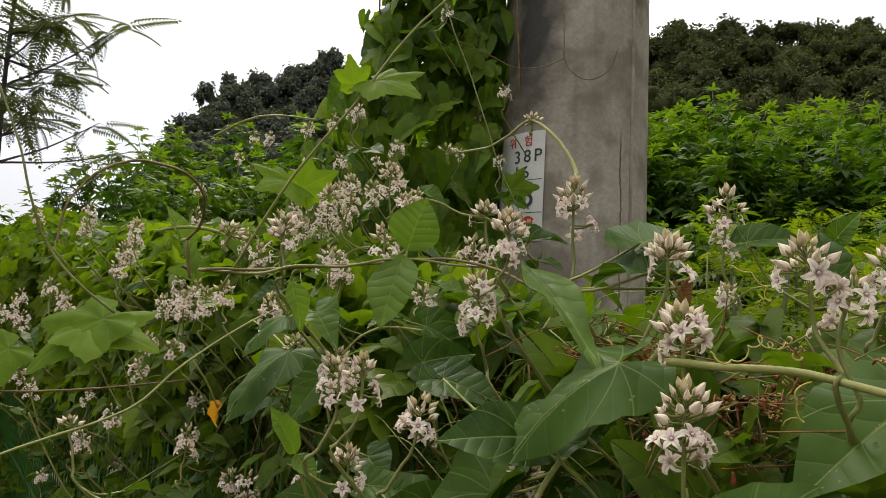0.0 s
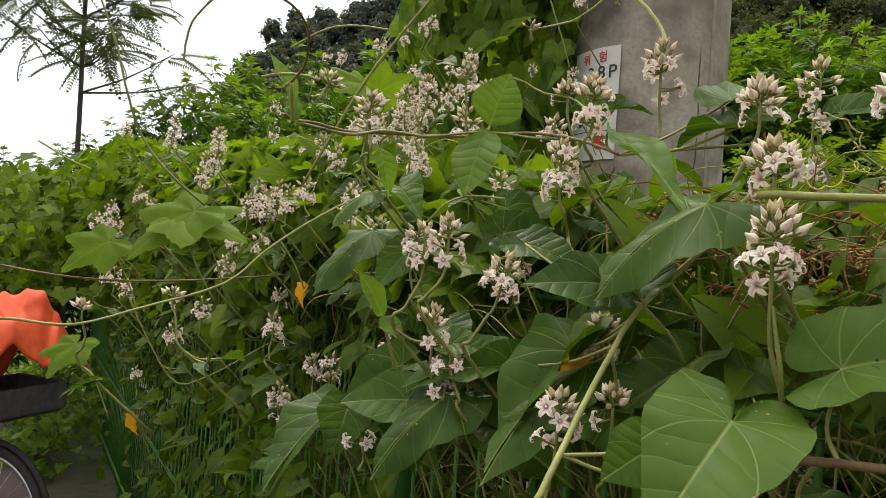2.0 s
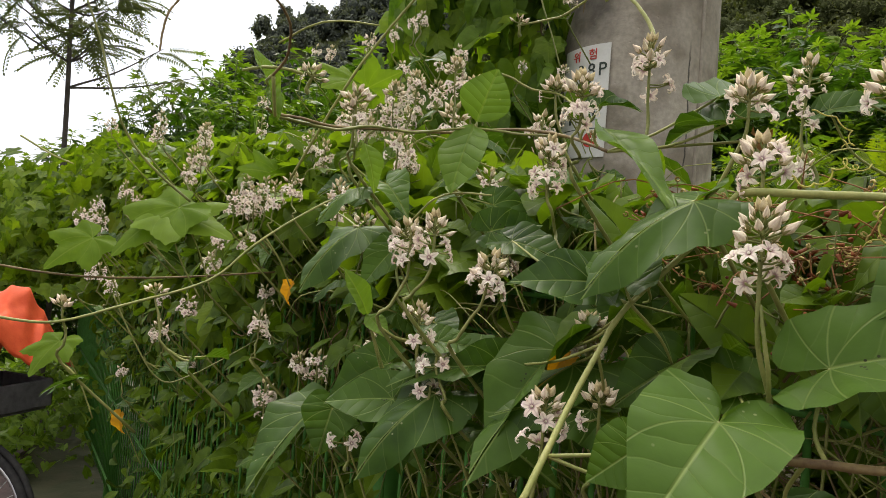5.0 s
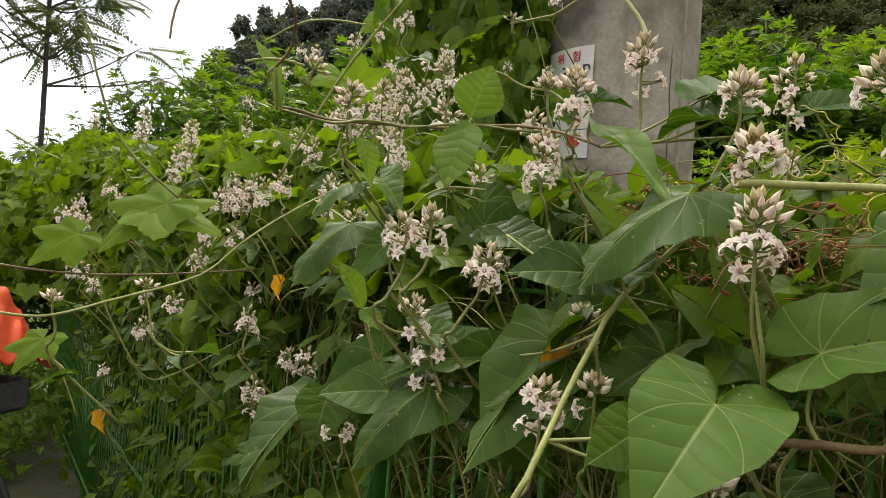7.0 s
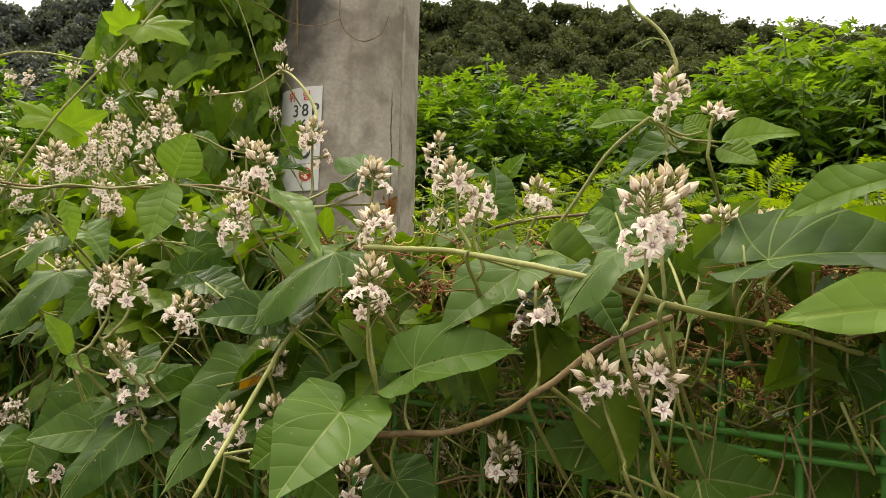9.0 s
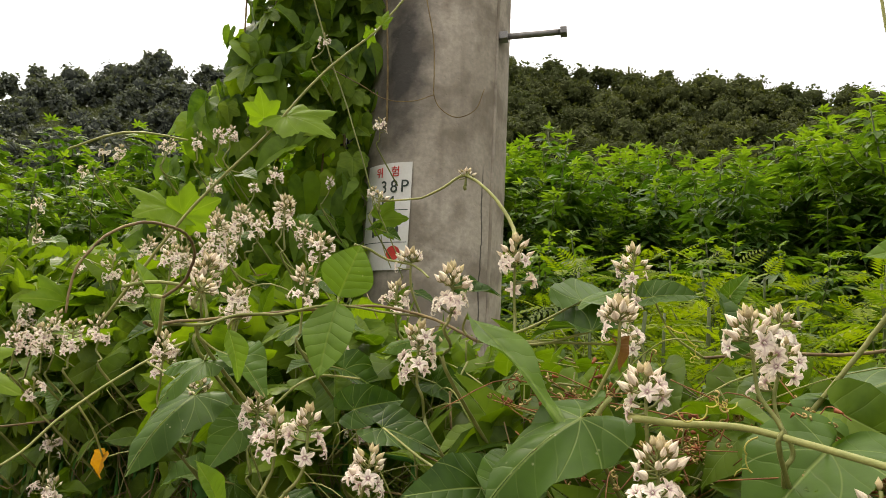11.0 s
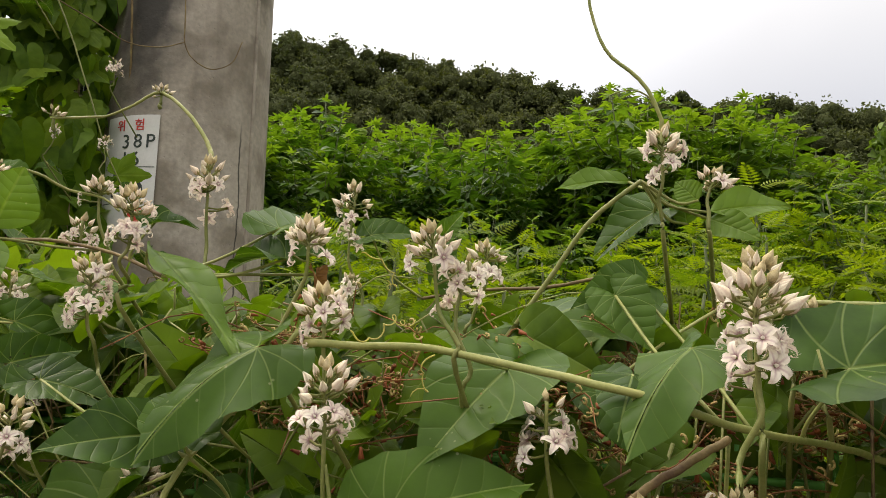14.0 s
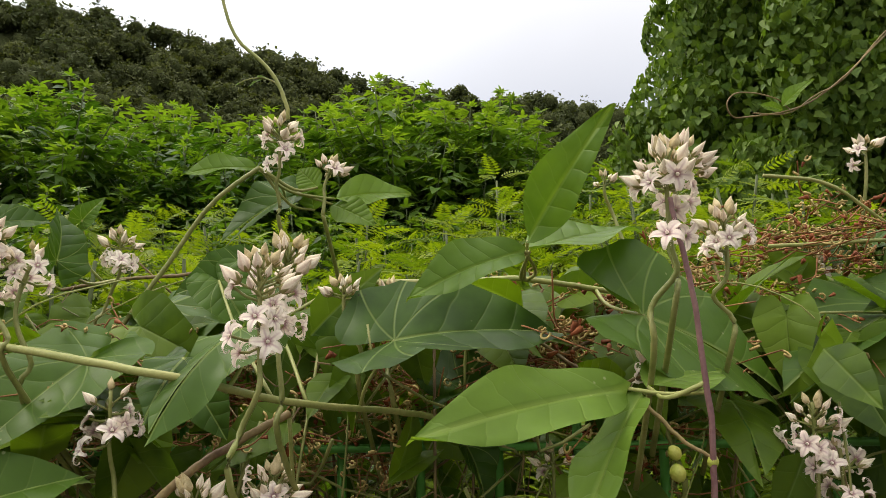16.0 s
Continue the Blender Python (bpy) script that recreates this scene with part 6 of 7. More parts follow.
leaf(diagonal_runner, HEART_MESHES, 1, (-0.116, 0.516, 1.118), (-0.158, 0.499, 1.114), (0.34, -0.91, 0.25), 1.00)
leaf(diagonal_runner, HEART_MESHES, 0, (-0.141, 0.518, 1.117), (-0.206, 0.503, 1.103), (-0.06, -0.51, 0.86), 1.00)
leaf(diagonal_runner, HEART_MESHES, 3, (-0.162, 0.501, 1.093), (-0.213, 0.456, 1.056), (-0.09, -0.57, 0.81), 1.00)
leaf(diagonal_runner, HEART_MESHES, 1, (-0.204, 0.524, 1.080), (-0.258, 0.508, 1.078), (0.17, -0.67, 0.72), 1.00)
leaf(diagonal_runner, HEART_MESHES, 0, (-0.268, 0.550, 1.059), (-0.271, 0.533, 1.024), (0.21, -0.88, 0.41), 1.45)
leaf(diagonal_runner, HEART_MESHES, 2, (-0.124, 0.520, 1.068), (-0.069, 0.498, 1.045), (-0.10, -0.83, 0.55), 1.00)
leaf(diagonal_runner, HEART_MESHES, 3, (-0.062, 0.507, 1.126), (-0.126, 0.425, 1.094), (-0.20, -0.21, 0.96), 0.71)
leaf(diagonal_runner, HEART_MESHES, 1, (-0.216, 0.545, 1.071), (-0.185, 0.514, 1.032), (0.29, -0.63, 0.72), 1.02)
leaf(diagonal_runner, HEART_MESHES, 0, (-0.302, 0.581, 1.047), (-0.331, 0.511, 1.003), (-0.30, -0.41, 0.86), 1.00)
leaf(diagonal_runner, HEART_MESHES, 2, (-0.225, 0.562, 1.101), (-0.267, 0.528, 1.086), (0.14, -0.55, 0.83), 1.00)
leaf(diagonal_runner, HEART_MESHES, 0, (0.005, 0.465, 1.138), (-0.028, 0.445, 1.115), (0.13, -0.83, 0.54), 1.23)
leaf(diagonal_runner, HEART_MESHES, 1, (0.047, 0.521, 1.136), (0.062, 0.505, 1.117), (-0.12, -0.81, 0.58), 1.45)
leaf(diagonal_runner, HEART_MESHES, 1, (-0.022, 0.550, 1.172), (-0.080, 0.532, 1.154), (-0.07, -0.59, 0.80), 1.00)
leaf(diagonal_runner, HEART_MESHES, 0, (-0.142, 0.562, 1.221), (-0.102, 0.574, 1.234), (0.13, -0.89, 0.44), 1.00)
leaf(diagonal_runner, HEART_MESHES, 1, (-0.115, 0.518, 1.212), (-0.071, 0.501, 1.205), (-0.07, -0.56, 0.82), 1.00)
leaf(left_runner, HEART_MESHES, 3, (-0.297, 0.639, 1.220), (-0.341, 0.585, 1.181), (-0.11, -0.52, 0.85), 1.00)
leaf(left_runner, HEART_MESHES, 1, (-0.241, 0.595, 1.200), (-0.261, 0.569, 1.167), (-0.01, -0.78, 0.62), 1.00)
leaf(left_runner, YOUNG_MESHES, 1, (-0.236, 0.535, 1.144), (-0.241, 0.511, 1.181), (0.95, -0.31, -0.08), 1.00)
leaf(left_runner, YOUNG_MESHES, 0, (-0.236, 0.535, 1.144), (-0.212, 0.523, 1.131), (0.07, -0.64, 0.76), 1.00)
leaf(twined_runner, YOUNG_MESHES, 1, (-0.230, 0.490, 1.279), (-0.213, 0.486, 1.245), (0.69, -0.60, 0.41), 1.00)
leaf(looped_tip, YOUNG_MESHES, 1, (-0.233, 0.363, 1.273), (-0.235, 0.351, 1.313), (0.99, 0.09, 0.07), 1.00)
leaf(looped_tip, YOUNG_MESHES, 1, (-0.243, 0.370, 1.292), (-0.229, 0.365, 1.274), (0.65, -0.39, 0.65), 1.00)
leaf(dark_twiner, YOUNG_MESHES, 1, (0.510, 0.184, 1.373), (0.512, 0.167, 1.389), (-0.96, 0.09, 0.25), 1.00)
leaf(dark_twiner, YOUNG_MESHES, 1, (0.510, 0.184, 1.371), (0.499, 0.191, 1.376), (-0.54, -0.84, 0.00), 1.00)
leaf(long_climber, [HOP_YOUNG], 0, (-0.281, 0.725, 1.517), (-0.282, 0.710, 1.547), (0.66, -0.68, -0.33), 1.00)
leaf(long_climber, [HOP_YOUNG], 0, (-0.255, 0.724, 1.520), (-0.198, 0.696, 1.503), (-0.08, -0.63, 0.77), 1.00)
leaf(long_climber, [HOP_YOUNG], 0, (-0.158, 0.725, 1.634), (-0.154, 0.722, 1.652), (-0.54, -0.84, -0.02), 1.00, stalk=False)
leaf(long_climber, [HOP_YOUNG], 0, (-0.171, 0.727, 1.626), (-0.170, 0.730, 1.607), (0.87, -0.50, -0.04), 1.00, stalk=False)
leaf(left_arc, [HOP_YOUNG], 0, (-0.618, 0.778, 1.237), (-0.672, 0.710, 1.184), (0.08, -0.65, 0.76), 1.00)
leaf(left_arc, [HOP_YOUNG], 0, (-0.632, 0.774, 1.228), (-0.534, 0.774, 1.219), (0.08, -0.47, 0.88), 1.00)
leaf(left_arc, [HOP_YOUNG], 0, (-0.468, 0.974, 1.457), (-0.481, 0.900, 1.443), (0.58, -0.24, 0.78), 1.00)
leaf(left_arc, [HOP_YOUNG], 0, (-0.451, 0.980, 1.449), (-0.402, 0.994, 1.480), (0.35, -0.93, -0.13), 1.00)
leaf(left_arc, [HOP_YOUNG], 0, (-0.801, 0.827, 1.188), (-0.829, 0.767, 1.151), (0.34, -0.60, 0.72), 1.00)
leaf(left_arc, [HOP_YOUNG], 0, (-0.799, 0.781, 1.041), (-0.800, 0.729, 1.008), (0.07, -0.54, 0.84), 1.00)
leaf(left_arc, [HOP_YOUNG], 0, (-0.629, 1.034, 1.316), (-0.657, 0.972, 1.325), (0.78, -0.27, 0.56), 1.00)
leaf(long_hanger, [HOP_YOUNG], 0, (-0.222, 1.616, 1.579), (-0.157, 1.595, 1.584), (-0.32, -0.95, 0.02), 1.09)
leaf(twined_runner, [WITHER_MESH], 0, (0.046, 0.462, 1.282), (0.050, 0.454, 1.271), (0.15, -0.76, 0.63), 1.00)
leaf(diagonal_runner, [YELLOW_MESH], 0, (-0.070, 0.547, 1.133), (-0.080, 0.523, 1.115), (0.21, -0.65, 0.73), 1.00)
leaf(diagonal_runner, [YELLOW_MESH], 0, (-0.069, 0.548, 1.100), (-0.100, 0.528, 1.097), (0.14, -0.34, 0.93), 1.00)
leaf(left_runner, [YELLOW_MESH], 0, (-0.398, 0.694, 1.152), (-0.405, 0.692, 1.132), (-0.29, -0.94, 0.18), 1.00)
leaf(brown_cross, [YELLOW_MESH], 0, (-1.143, 1.312, 0.788), (-1.150, 1.312, 0.743), (-0.10, -0.99, 0.02), 1.00)
# flowering shoots
flowering_vine((0.034, 0.414, 1.294), 0.028, 3, 11, (0, 0), 0.05, 0)
flowering_vine((0.039, 0.374, 1.252), 0.03, 4, 9, (0, 0.1), 0.04, 0)
flowering_vine((0.037, 0.345, 1.212), 0.042, 7, 13, (0, 0), 0.09, 0)
flowering_vine((0.095, 0.600, 1.352), 0.055, 7, 8, (0.1, 0), 0.07, 2)
flowering_vine((0.093, 0.361, 1.284), 0.038, 4, 9, (-0.1, 0), 0.04, 0)
flowering_vine((0.112, 0.366, 1.272), 0.03, 5, 2, (0.3, 0), 0.05, 0)
flowering_vine((0.182, 0.510, 1.303), 0.03, 6, 8, (0, 0), 0.045, 2)
flowering_vine((0.183, 0.232, 1.252), 0.046, 7, 10, (0, 0), 0.05, 0)
flowering_vine((0.204, 0.256, 1.262), 0.042, 5, 12, (0.15, 0), 0.05, 0)
flowering_vine((0.257, 0.392, 1.366), 0.036, 5, 10, (0, 0), 0.04, 0)
flowering_vine((0.290, 0.386, 1.346), 0.018, 1, 8, (0.4, 0), 0.03, 0)
flowering_vine((0.176, 0.291, 1.157), 0.03, 4, 8, (-0.3, 0), 0.04, 0)
flowering_vine((0.202, 0.268, 1.163), 0.034, 7, 9, (0.2, 0), 0.05, 0)
flowering_vine((0.147, 0.338, 1.200), 0.03, 6, 2, (0, 0), 0.05, 0)
flowering_vine((0.331, 0.142, 1.296), 0.045, 7, 10, (0, 0), 0.05, 0)
flowering_vine((0.350, 0.150, 1.305), 0.04, 4, 12, (0.3, 0), 0.045, 0)
flowering_vine((0.388, 0.153, 1.278), 0.034, 5, 7, (0, 0), 0.04, 0)
flowering_vine((0.400, 0.207, 1.214), 0.03, 4, 8, (0, 0), 0.05, 0)
flowering_vine((0.439, 0.144, 1.181), 0.036, 6, 8, (0, 0), 0.05, 0)
flowering_vine((0.451, 0.138, 1.162), 0.026, 5, 3, (0, 0), 0.045, 0)
flowering_vine((0.588, 0.205, 1.270), 0.02, 3, 4, (0, 0), 0.045, 2)
flowering_vine((0.607, 0.179, 1.354), 0.015, 1, 5, (0, 0), 0.045, 2)
flowering_vine((0.379, 0.271, 1.154), 0.02, 1, 4, (0, 0), 0.045, 0)
flowering_vine((-0.069, 0.503, 1.318), 0.038, 7, 12, (0, 0), 0.04, 0)
flowering_vine((-0.092, 0.520, 1.272), 0.045, 8, 9, (0, 0), 0.045, 0)
flowering_vine((-0.023, 0.497, 1.340), 0.042, 6, 10, (0, 0), 0.05, 0)
flowering_vine((-0.105, 0.614, 1.350), 0.02, 1, 9, (0, 0), 0.05, 1)
flowering_vine((-0.069, 0.782, 1.271), 0.03, 5, 4, (0, 0), 0.045, 2)
flowering_vine((-0.375, 0.900, 1.415), 0.05, 8, 12, (0, 0), 0.045, 2)
flowering_vine((-0.345, 0.905, 1.432), 0.045, 6, 12, (0, 0), 0.045, 2)
flowering_vine((-0.285, 0.890, 1.446), 0.042, 6, 12, (0, 0), 0.045, 2)
flowering_vine((-0.395, 0.930, 1.390), 0.04, 7, 4, (0, 0), 0.045, 2)
flowering_vine((-0.305, 0.780, 1.312), 0.036, 6, 5, (0, 0), 0.045, 2)
flowering_vine((-0.287, 0.705, 1.314), 0.03, 4, 5, (0, 0), 0.045, 2)
flowering_vine((-0.276, 0.565, 1.318), 0.034, 4, 8, (0, 0), 0.04, 1)
flowering_vine((-0.202, 0.694, 1.371), 0.032, 5, 8, (0, 0), 0.045, 2)
flowering_vine((-0.203, 0.629, 1.327), 0.03, 4, 6, (0, 0), 0.045, 2)
flowering_vine((-0.362, 0.725, 1.254), 0.055, 10, 7, (0, 0), 0.045, 2)
flowering_vine((-0.487, 0.925, 1.333), 0.055, 9, 6, (0, 0), 0.045, 2)
flowering_vine((-0.299, 0.660, 1.218), 0.036, 7, 6, (0, 0), 0.045, 2)
flowering_vine((-0.225, 0.582, 1.211), 0.036, 6, 6, (0, 0), 0.04, 1)
flowering_vine((-0.165, 0.480, 1.210), 0.034, 4, 9, (0, 0), 0.04, 0)
flowering_vine((-0.122, 0.480, 1.184), 0.036, 7, 7, (0.2, 0), 0.04, 0)
flowering_vine((-0.180, 0.505, 1.143), 0.03, 4, 6, (0, 0), 0.05, 1)
flowering_vine((-0.162, 0.499, 1.118), 0.012, 4, 0, (0, 0), 0.03, 0)
flowering_vine((-0.250, 0.600, 1.108), 0.03, 4, 4, (0, 0), 0.045, 2)
flowering_vine((-0.067, 0.416, 1.104), 0.034, 5, 9, (0, 0), 0.05, 0)
flowering_vine((-0.037, 0.445, 1.110), 0.02, 1, 9, (0, 0), 0.05, 0)
flowering_vine((-0.052, 0.510, 1.148), 0.03, 5, 9, (0, 0), 0.04, 0)
flowering_vine((-0.165, 0.498, 1.096), 0.006, 2, 0, (0, 0), 0.02, 0)
flowering_vine((-0.245, 0.535, 1.038), 0.006, 2, 0, (0, 0), 0.02, 0)
flowering_vine((-0.447, 0.825, 1.044), 0.032, 6, 5, (0, 0), 0.045, 2)
flowering_vine((-0.475, 0.790, 1.002), 0.055, 11, 4, (0, 0), 0.045, 2)
flowering_vine((-0.569, 0.919, 1.080), 0.032, 6, 3, (0, 0), 0.045, 2)
flowering_vine((-0.631, 1.099, 1.289), 0.05, 9, 7, (0, 0), 0.045, 2)
flowering_vine((-0.580, 1.070, 1.285), 0.04, 8, 5, (0, 0), 0.045, 2)
flowering_vine((-0.924, 1.311, 1.214), 0.035, 6, 3, (0, 0), 0.045, 2)
flowering_vine((-1.020, 1.376, 0.916), 0.035, 7, 2, (0, 0), 0.045, 2)
flowering_vine((-0.778, 1.040, 1.382), 0.045, 7, 9, (0, 0), 0.045, 2)
flowering_vine((-0.876, 1.670, 1.720), 0.045, 8, 5, (0, 0), 0.045, 2)
flowering_vine((-0.506, 1.337, 1.682), 0.035, 6, 3, (0, 0), 0.045, 2)
flowering_vine((-0.219, 1.440, 1.753), 0.035, 7, 3, (0, 0), 0.03, 0)
flowering_vine((0.137, 0.402, 1.088), 0.034, 6, 7, (0, 0), 0.045, 0)
flowering_vine((0.027, 0.384, 1.075), 0.03, 4, 5, (0, 0), 0.045, 0)
flowering_vine((0.259, 0.305, 1.256), 0.018, 0, 7, (0, 0), 0.04, 0)
flowering_vine((-1.057, 1.216, 1.261), 0.05, 8, 5, (0, 0), 0.045, 2)
flowering_vine((-1.230, 1.266, 1.243), 0.045, 7, 3, (0, 0), 0.045, 2)
flowering_vine((-1.221, 1.274, 1.113), 0.04, 7, 2, (0, 0), 0.045, 2)
flowering_vine((-0.999, 1.241, 1.073), 0.03, 5, 2, (0, 0), 0.045, 2)
flowering_vine((-1.146, 1.307, 0.891), 0.035, 6, 2, (0, 0), 0.045, 2)
flowering_vine((-1.011, 1.240, 1.000), 0.035, 6, 2, (0, 0), 0.045, 2)
flowering_vine((-0.875, 1.164, 1.356), 0.05, 8, 4, (0, 0), 0.045, 2)
flowering_vine((-0.192, 0.505, 1.204), 0.04, 6, 4, (0, 0), 0.045, 2)
flowering_vine((-0.702, 1.064, 1.296), 0.045, 8, 4, (0, 0), 0.045, 2)
flowering_vine((-0.540, 0.524, 1.121), 0.016, 0, 6, (0, 0), 0.045, 2)
flowering_vine((-0.485, 0.583, 1.138), 0.014, 0, 5, (0, 0), 0.045, 2)
flowering_vine((-0.272, 0.559, 1.328), 0.02, 1, 6, (0, 0), 0.045, 2)
flowering_vine((-1.022, 1.219, 1.444), 0.04, 6, 4, (0, 0), 0.045, 2)
flowering_vine((-1.289, 1.352, 1.268), 0.04, 6, 3, (0, 0), 0.045, 2)
flowering_vine((0.101, 0.636, 1.292), 0.012, 1, 4, (0, 0), 0.045, 2)
flowering_vine((-0.906, 1.415, 1.473), 0.04, 6, 3, (0, 0), 0.045, 2)
flowering_vine((-0.649, 1.123, 1.388), 0.04, 6, 4, (0, 0), 0.045, 2)
flowering_vine((-0.563, 1.024, 1.370), 0.04, 6, 4, (0, 0), 0.045, 2)
flowering_vine((-0.420, 0.871, 1.371), 0.04, 7, 4, (0, 0), 0.045, 2)
flowering_vine((-0.117, 0.625, 1.318), 0.03, 5, 4, (0, 0), 0.045, 2)
flowering_vine((-0.303, 0.780, 1.306), 0.03, 6, 2, (0, 0), 0.045, 2)
flowering_vine((-0.960, 1.504, 1.546), 0.03, 5, 3, (0, 0), 0.045, 2)
flowering_vine((-0.618, 1.476, 1.707), 0.04, 6, 3, (0, 0), 0.045, 2)
flowering_vine((-0.969, 1.686, 1.673), 0.03, 5, 2, (0, 0), 0.045, 2)
flowering_vine((-0.729, 1.576, 1.716), 0.03, 4, 2, (0, 0), 0.045, 2)
flowering_vine((-0.483, 1.198, 1.541), 0.025, 4, 3, (0, 0), 0.045, 2)
flowering_vine((-0.411, 1.198, 1.539), 0.02, 2, 3, (0, 0), 0.045, 2)
flowering_vine((-0.353, 1.437, 1.936), 0.03, 5, 3, (0, 0), 0.045, 2)
flowering_vine((-0.589, 0.938, 1.278), 0.05, 9, 4, (0, 0), 0.045, 2)
flowering_vine((-0.646, 0.992, 1.261), 0.04, 8, 4, (0, 0), 0.045, 2)
flowering_vine((-0.340, 1.585, 1.652), 0.025, 3, 3, (0, 0), 0.045, 2)
flowering_vine((-0.224, 1.441, 1.599), 0.03, 3, 6, (0, 0), 0.045, 2)
flowering_vine((-0.153, 1.412, 1.463), 0.02, 1, 5, (0, 0), 0.045, 2)
flowering_vine((-0.582, 0.952, 1.121), 0.03, 5, 2, (0, 0), 0.045, 2)
flowering_vine((-0.958, 1.244, 1.329), 0.03, 5, 2, (0, 0), 0.045, 2)
flowering_vine((-0.378, 1.208, 1.569), 0.03, 5, 3, (0, 0), 0.045, 2)
flowering_vine((-0.567, 1.457, 1.716), 0.03, 5, 3, (0, 0), 0.045, 2)
flowering_vine((-0.867, 1.573, 1.696), 0.03, 5, 2, (0, 0), 0.045, 2)
flowering_vine((-0.698, 1.521, 1.706), 0.03, 5, 2, (0, 0), 0.045, 2)
flowering_vine((0.093, 0.590, 1.285), 0.012, 1, 4, (0, 0), 0.045, 2)
flowering_vine((-0.395, 0.770, 1.055), 0.03, 5, 2, (0, 0), 0.045, 2)
flowering_vine((0.103, 0.637, 1.041), 0.03, 5, 2, (0, 0), 0.045, 2)
flowering_vine((0.118, 0.684, 1.069), 0.025, 4, 2, (0, 0), 0.045, 2)
flowering_vine((0.291, 0.312, 1.254), 0.02, 1, 5, (0, 0), 0.045, 0)
flowering_vine((0.440, 0.273, 1.331), 0.012, 0, 3, (0, 0), 0.045, 0)
flowering_vine((-0.181, 0.705, 1.277), 0.03, 4, 4, (0, 0), 0.045, 2)
flowering_vine((-0.148, 0.666, 1.192), 0.02, 3, 2, (0, 0), 0.045, 2)
# a rolled leaf and bean pods
piece("rolled_leaf", mesh_from("rolled_leaf", [tube(curve_points(((0.255, 0.429, 1.376), (0.259, 0.422, 1.374), (0.264, 0.418, 1.368), (0.272, 0.417, 1.365), (0.281, 0.413, 1.363))), 0.0034, 0.0012, 8)], M_BEAN), rising_runner)
pod_stalk = vine(((0.3176, 0.1504, 1.2046), (0.3208, 0.1453, 1.1985), (0.3247, 0.1386, 1.1913), (0.3283, 0.1323, 1.1861), (0.3305, 0.1284, 1.1836)), 0.0012, 0.0009, M_BROWNSTEM, "brown stalk with small round green pods")
piece("pod", pod_mesh((0.3215, 0.1400, 1.1811), (0.3218, 0.1376, 1.1743), 0.0034), pod_stalk)
piece("pod", pod_mesh((0.3217, 0.1418, 1.1880), (0.3229, 0.1388, 1.1828), 0.0028), pod_stalk)
piece("pod", pod_mesh((0.3292, 0.1301, 1.1831), (0.3313, 0.1266, 1.1816), 0.0028), pod_stalk)
# tendrils and a side shoot
tendril(pale_runner, ((0.0484, 0.3543, 1.2452), (0.0551, 0.3547, 1.2409), (0.0616, 0.3545, 1.2426), (0.0675, 0.3538, 1.2490), (0.0712, 0.3534, 1.2522), (0.0748, 0.3535, 1.2492), (0.0790, 0.3531, 1.2516)))
tendril(pale_runner, ((0.0919, 0.3536, 1.2344), (0.0852, 0.3544, 1.2272), (0.0886, 0.3545, 1.2189), (0.0830, 0.3550, 1.2137)))
tendril(pale_runner, ((0.0688, 0.4339, 1.2945), (0.0776, 0.4329, 1.2918), (0.0865, 0.4324, 1.2857), (0.0905, 0.4329, 1.2785), (0.0887, 0.4341, 1.2738), (0.0851, 0.4344, 1.2763)))
side_shoot = vine(((0.2741, 0.4242, 1.4109), (0.2684, 0.4245, 1.4187), (0.2598, 0.4279, 1.4225), (0.2515, 0.4326, 1.4218), (0.2450, 0.4371, 1.4190)), 0.0009, 0.0005, M_STEM, "small green side shoot on a pale vine tip")
leaf(side_shoot, YOUNG_MESHES, 3, (0.2630, 0.4264, 1.4216), (0.2541, 0.4300, 1.4250), (-0.3, -0.6, 0.7), 1.0, stalk=False)
leaf(side_shoot, YOUNG_MESHES, 3, (0.2584, 0.4289, 1.4217), (0.2502, 0.4349, 1.4177), (-0.3, -0.6, 0.7), 1.0, stalk=False)
leaf(side_shoot, YOUNG_MESHES, 3, (0.2472, 0.4357, 1.4198), (0.2421, 0.4390, 1.4178), (-0.3, -0.6, 0.7), 1.0, stalk=False)
# bud tips on the vine ends
flowering_vine((-0.061, 0.554, 1.417), 0.008, 0, 5, (0, 0), 0.004, 0)
flowering_vine((-0.135, 0.578, 1.399), 0.008, 0, 4, (0, 0), 0.004, 0)
flowering_vine((-0.2123, 0.3665, 1.2957), 0.008, 0, 5, (0.5, 0), 0.004, 0)
DRY_SPOTS = ((0.328, 0.338, 1.200), (0.359, 0.312, 1.224), (0.398, 0.296, 1.230), (0.424, 0.300, 1.245), (0.436, 0.283, 1.218), (0.386, 0.315, 1.242), (0.287, 0.369, 1.177), (0.548, 0.206, 1.286), (0.586, 0.201, 1.304), (0.600, 0.193, 1.291), (0.323, 0.359, 1.160), (0.351, 0.320, 1.210), (0.414, 0.287, 1.215), (0.328, 0.395, 1.233), (0.296, 0.420, 1.210), (0.457, 0.283, 1.194), (0.468, 0.257, 1.155), (0.519, 0.254, 1.266), (0.497, 0.273, 1.243), (0.462, 0.275, 1.228), (0.507, 0.221, 1.212), (0.537, 0.220, 1.241), (0.262, 0.442, 1.227), (0.237, 0.463, 1.204), (0.436, 0.291, 1.244), (0.350, 0.342, 1.232))
LOW_SPOTS = ((0.117, 0.462, 1.219), (0.076, 0.486, 1.203), (0.163, 0.420, 1.182), (0.032, 0.526, 1.234), (0.153, 0.443, 1.223), (0.189, 0.404, 1.205))
flowering_vine((-0.878, 1.171, 1.405), 0.045, 6, 6, (0, 0), 0.03, 0)
flowering_vine((-0.894, 1.167, 1.361), 0.045, 7, 5, (0, 0), 0.03, 0)
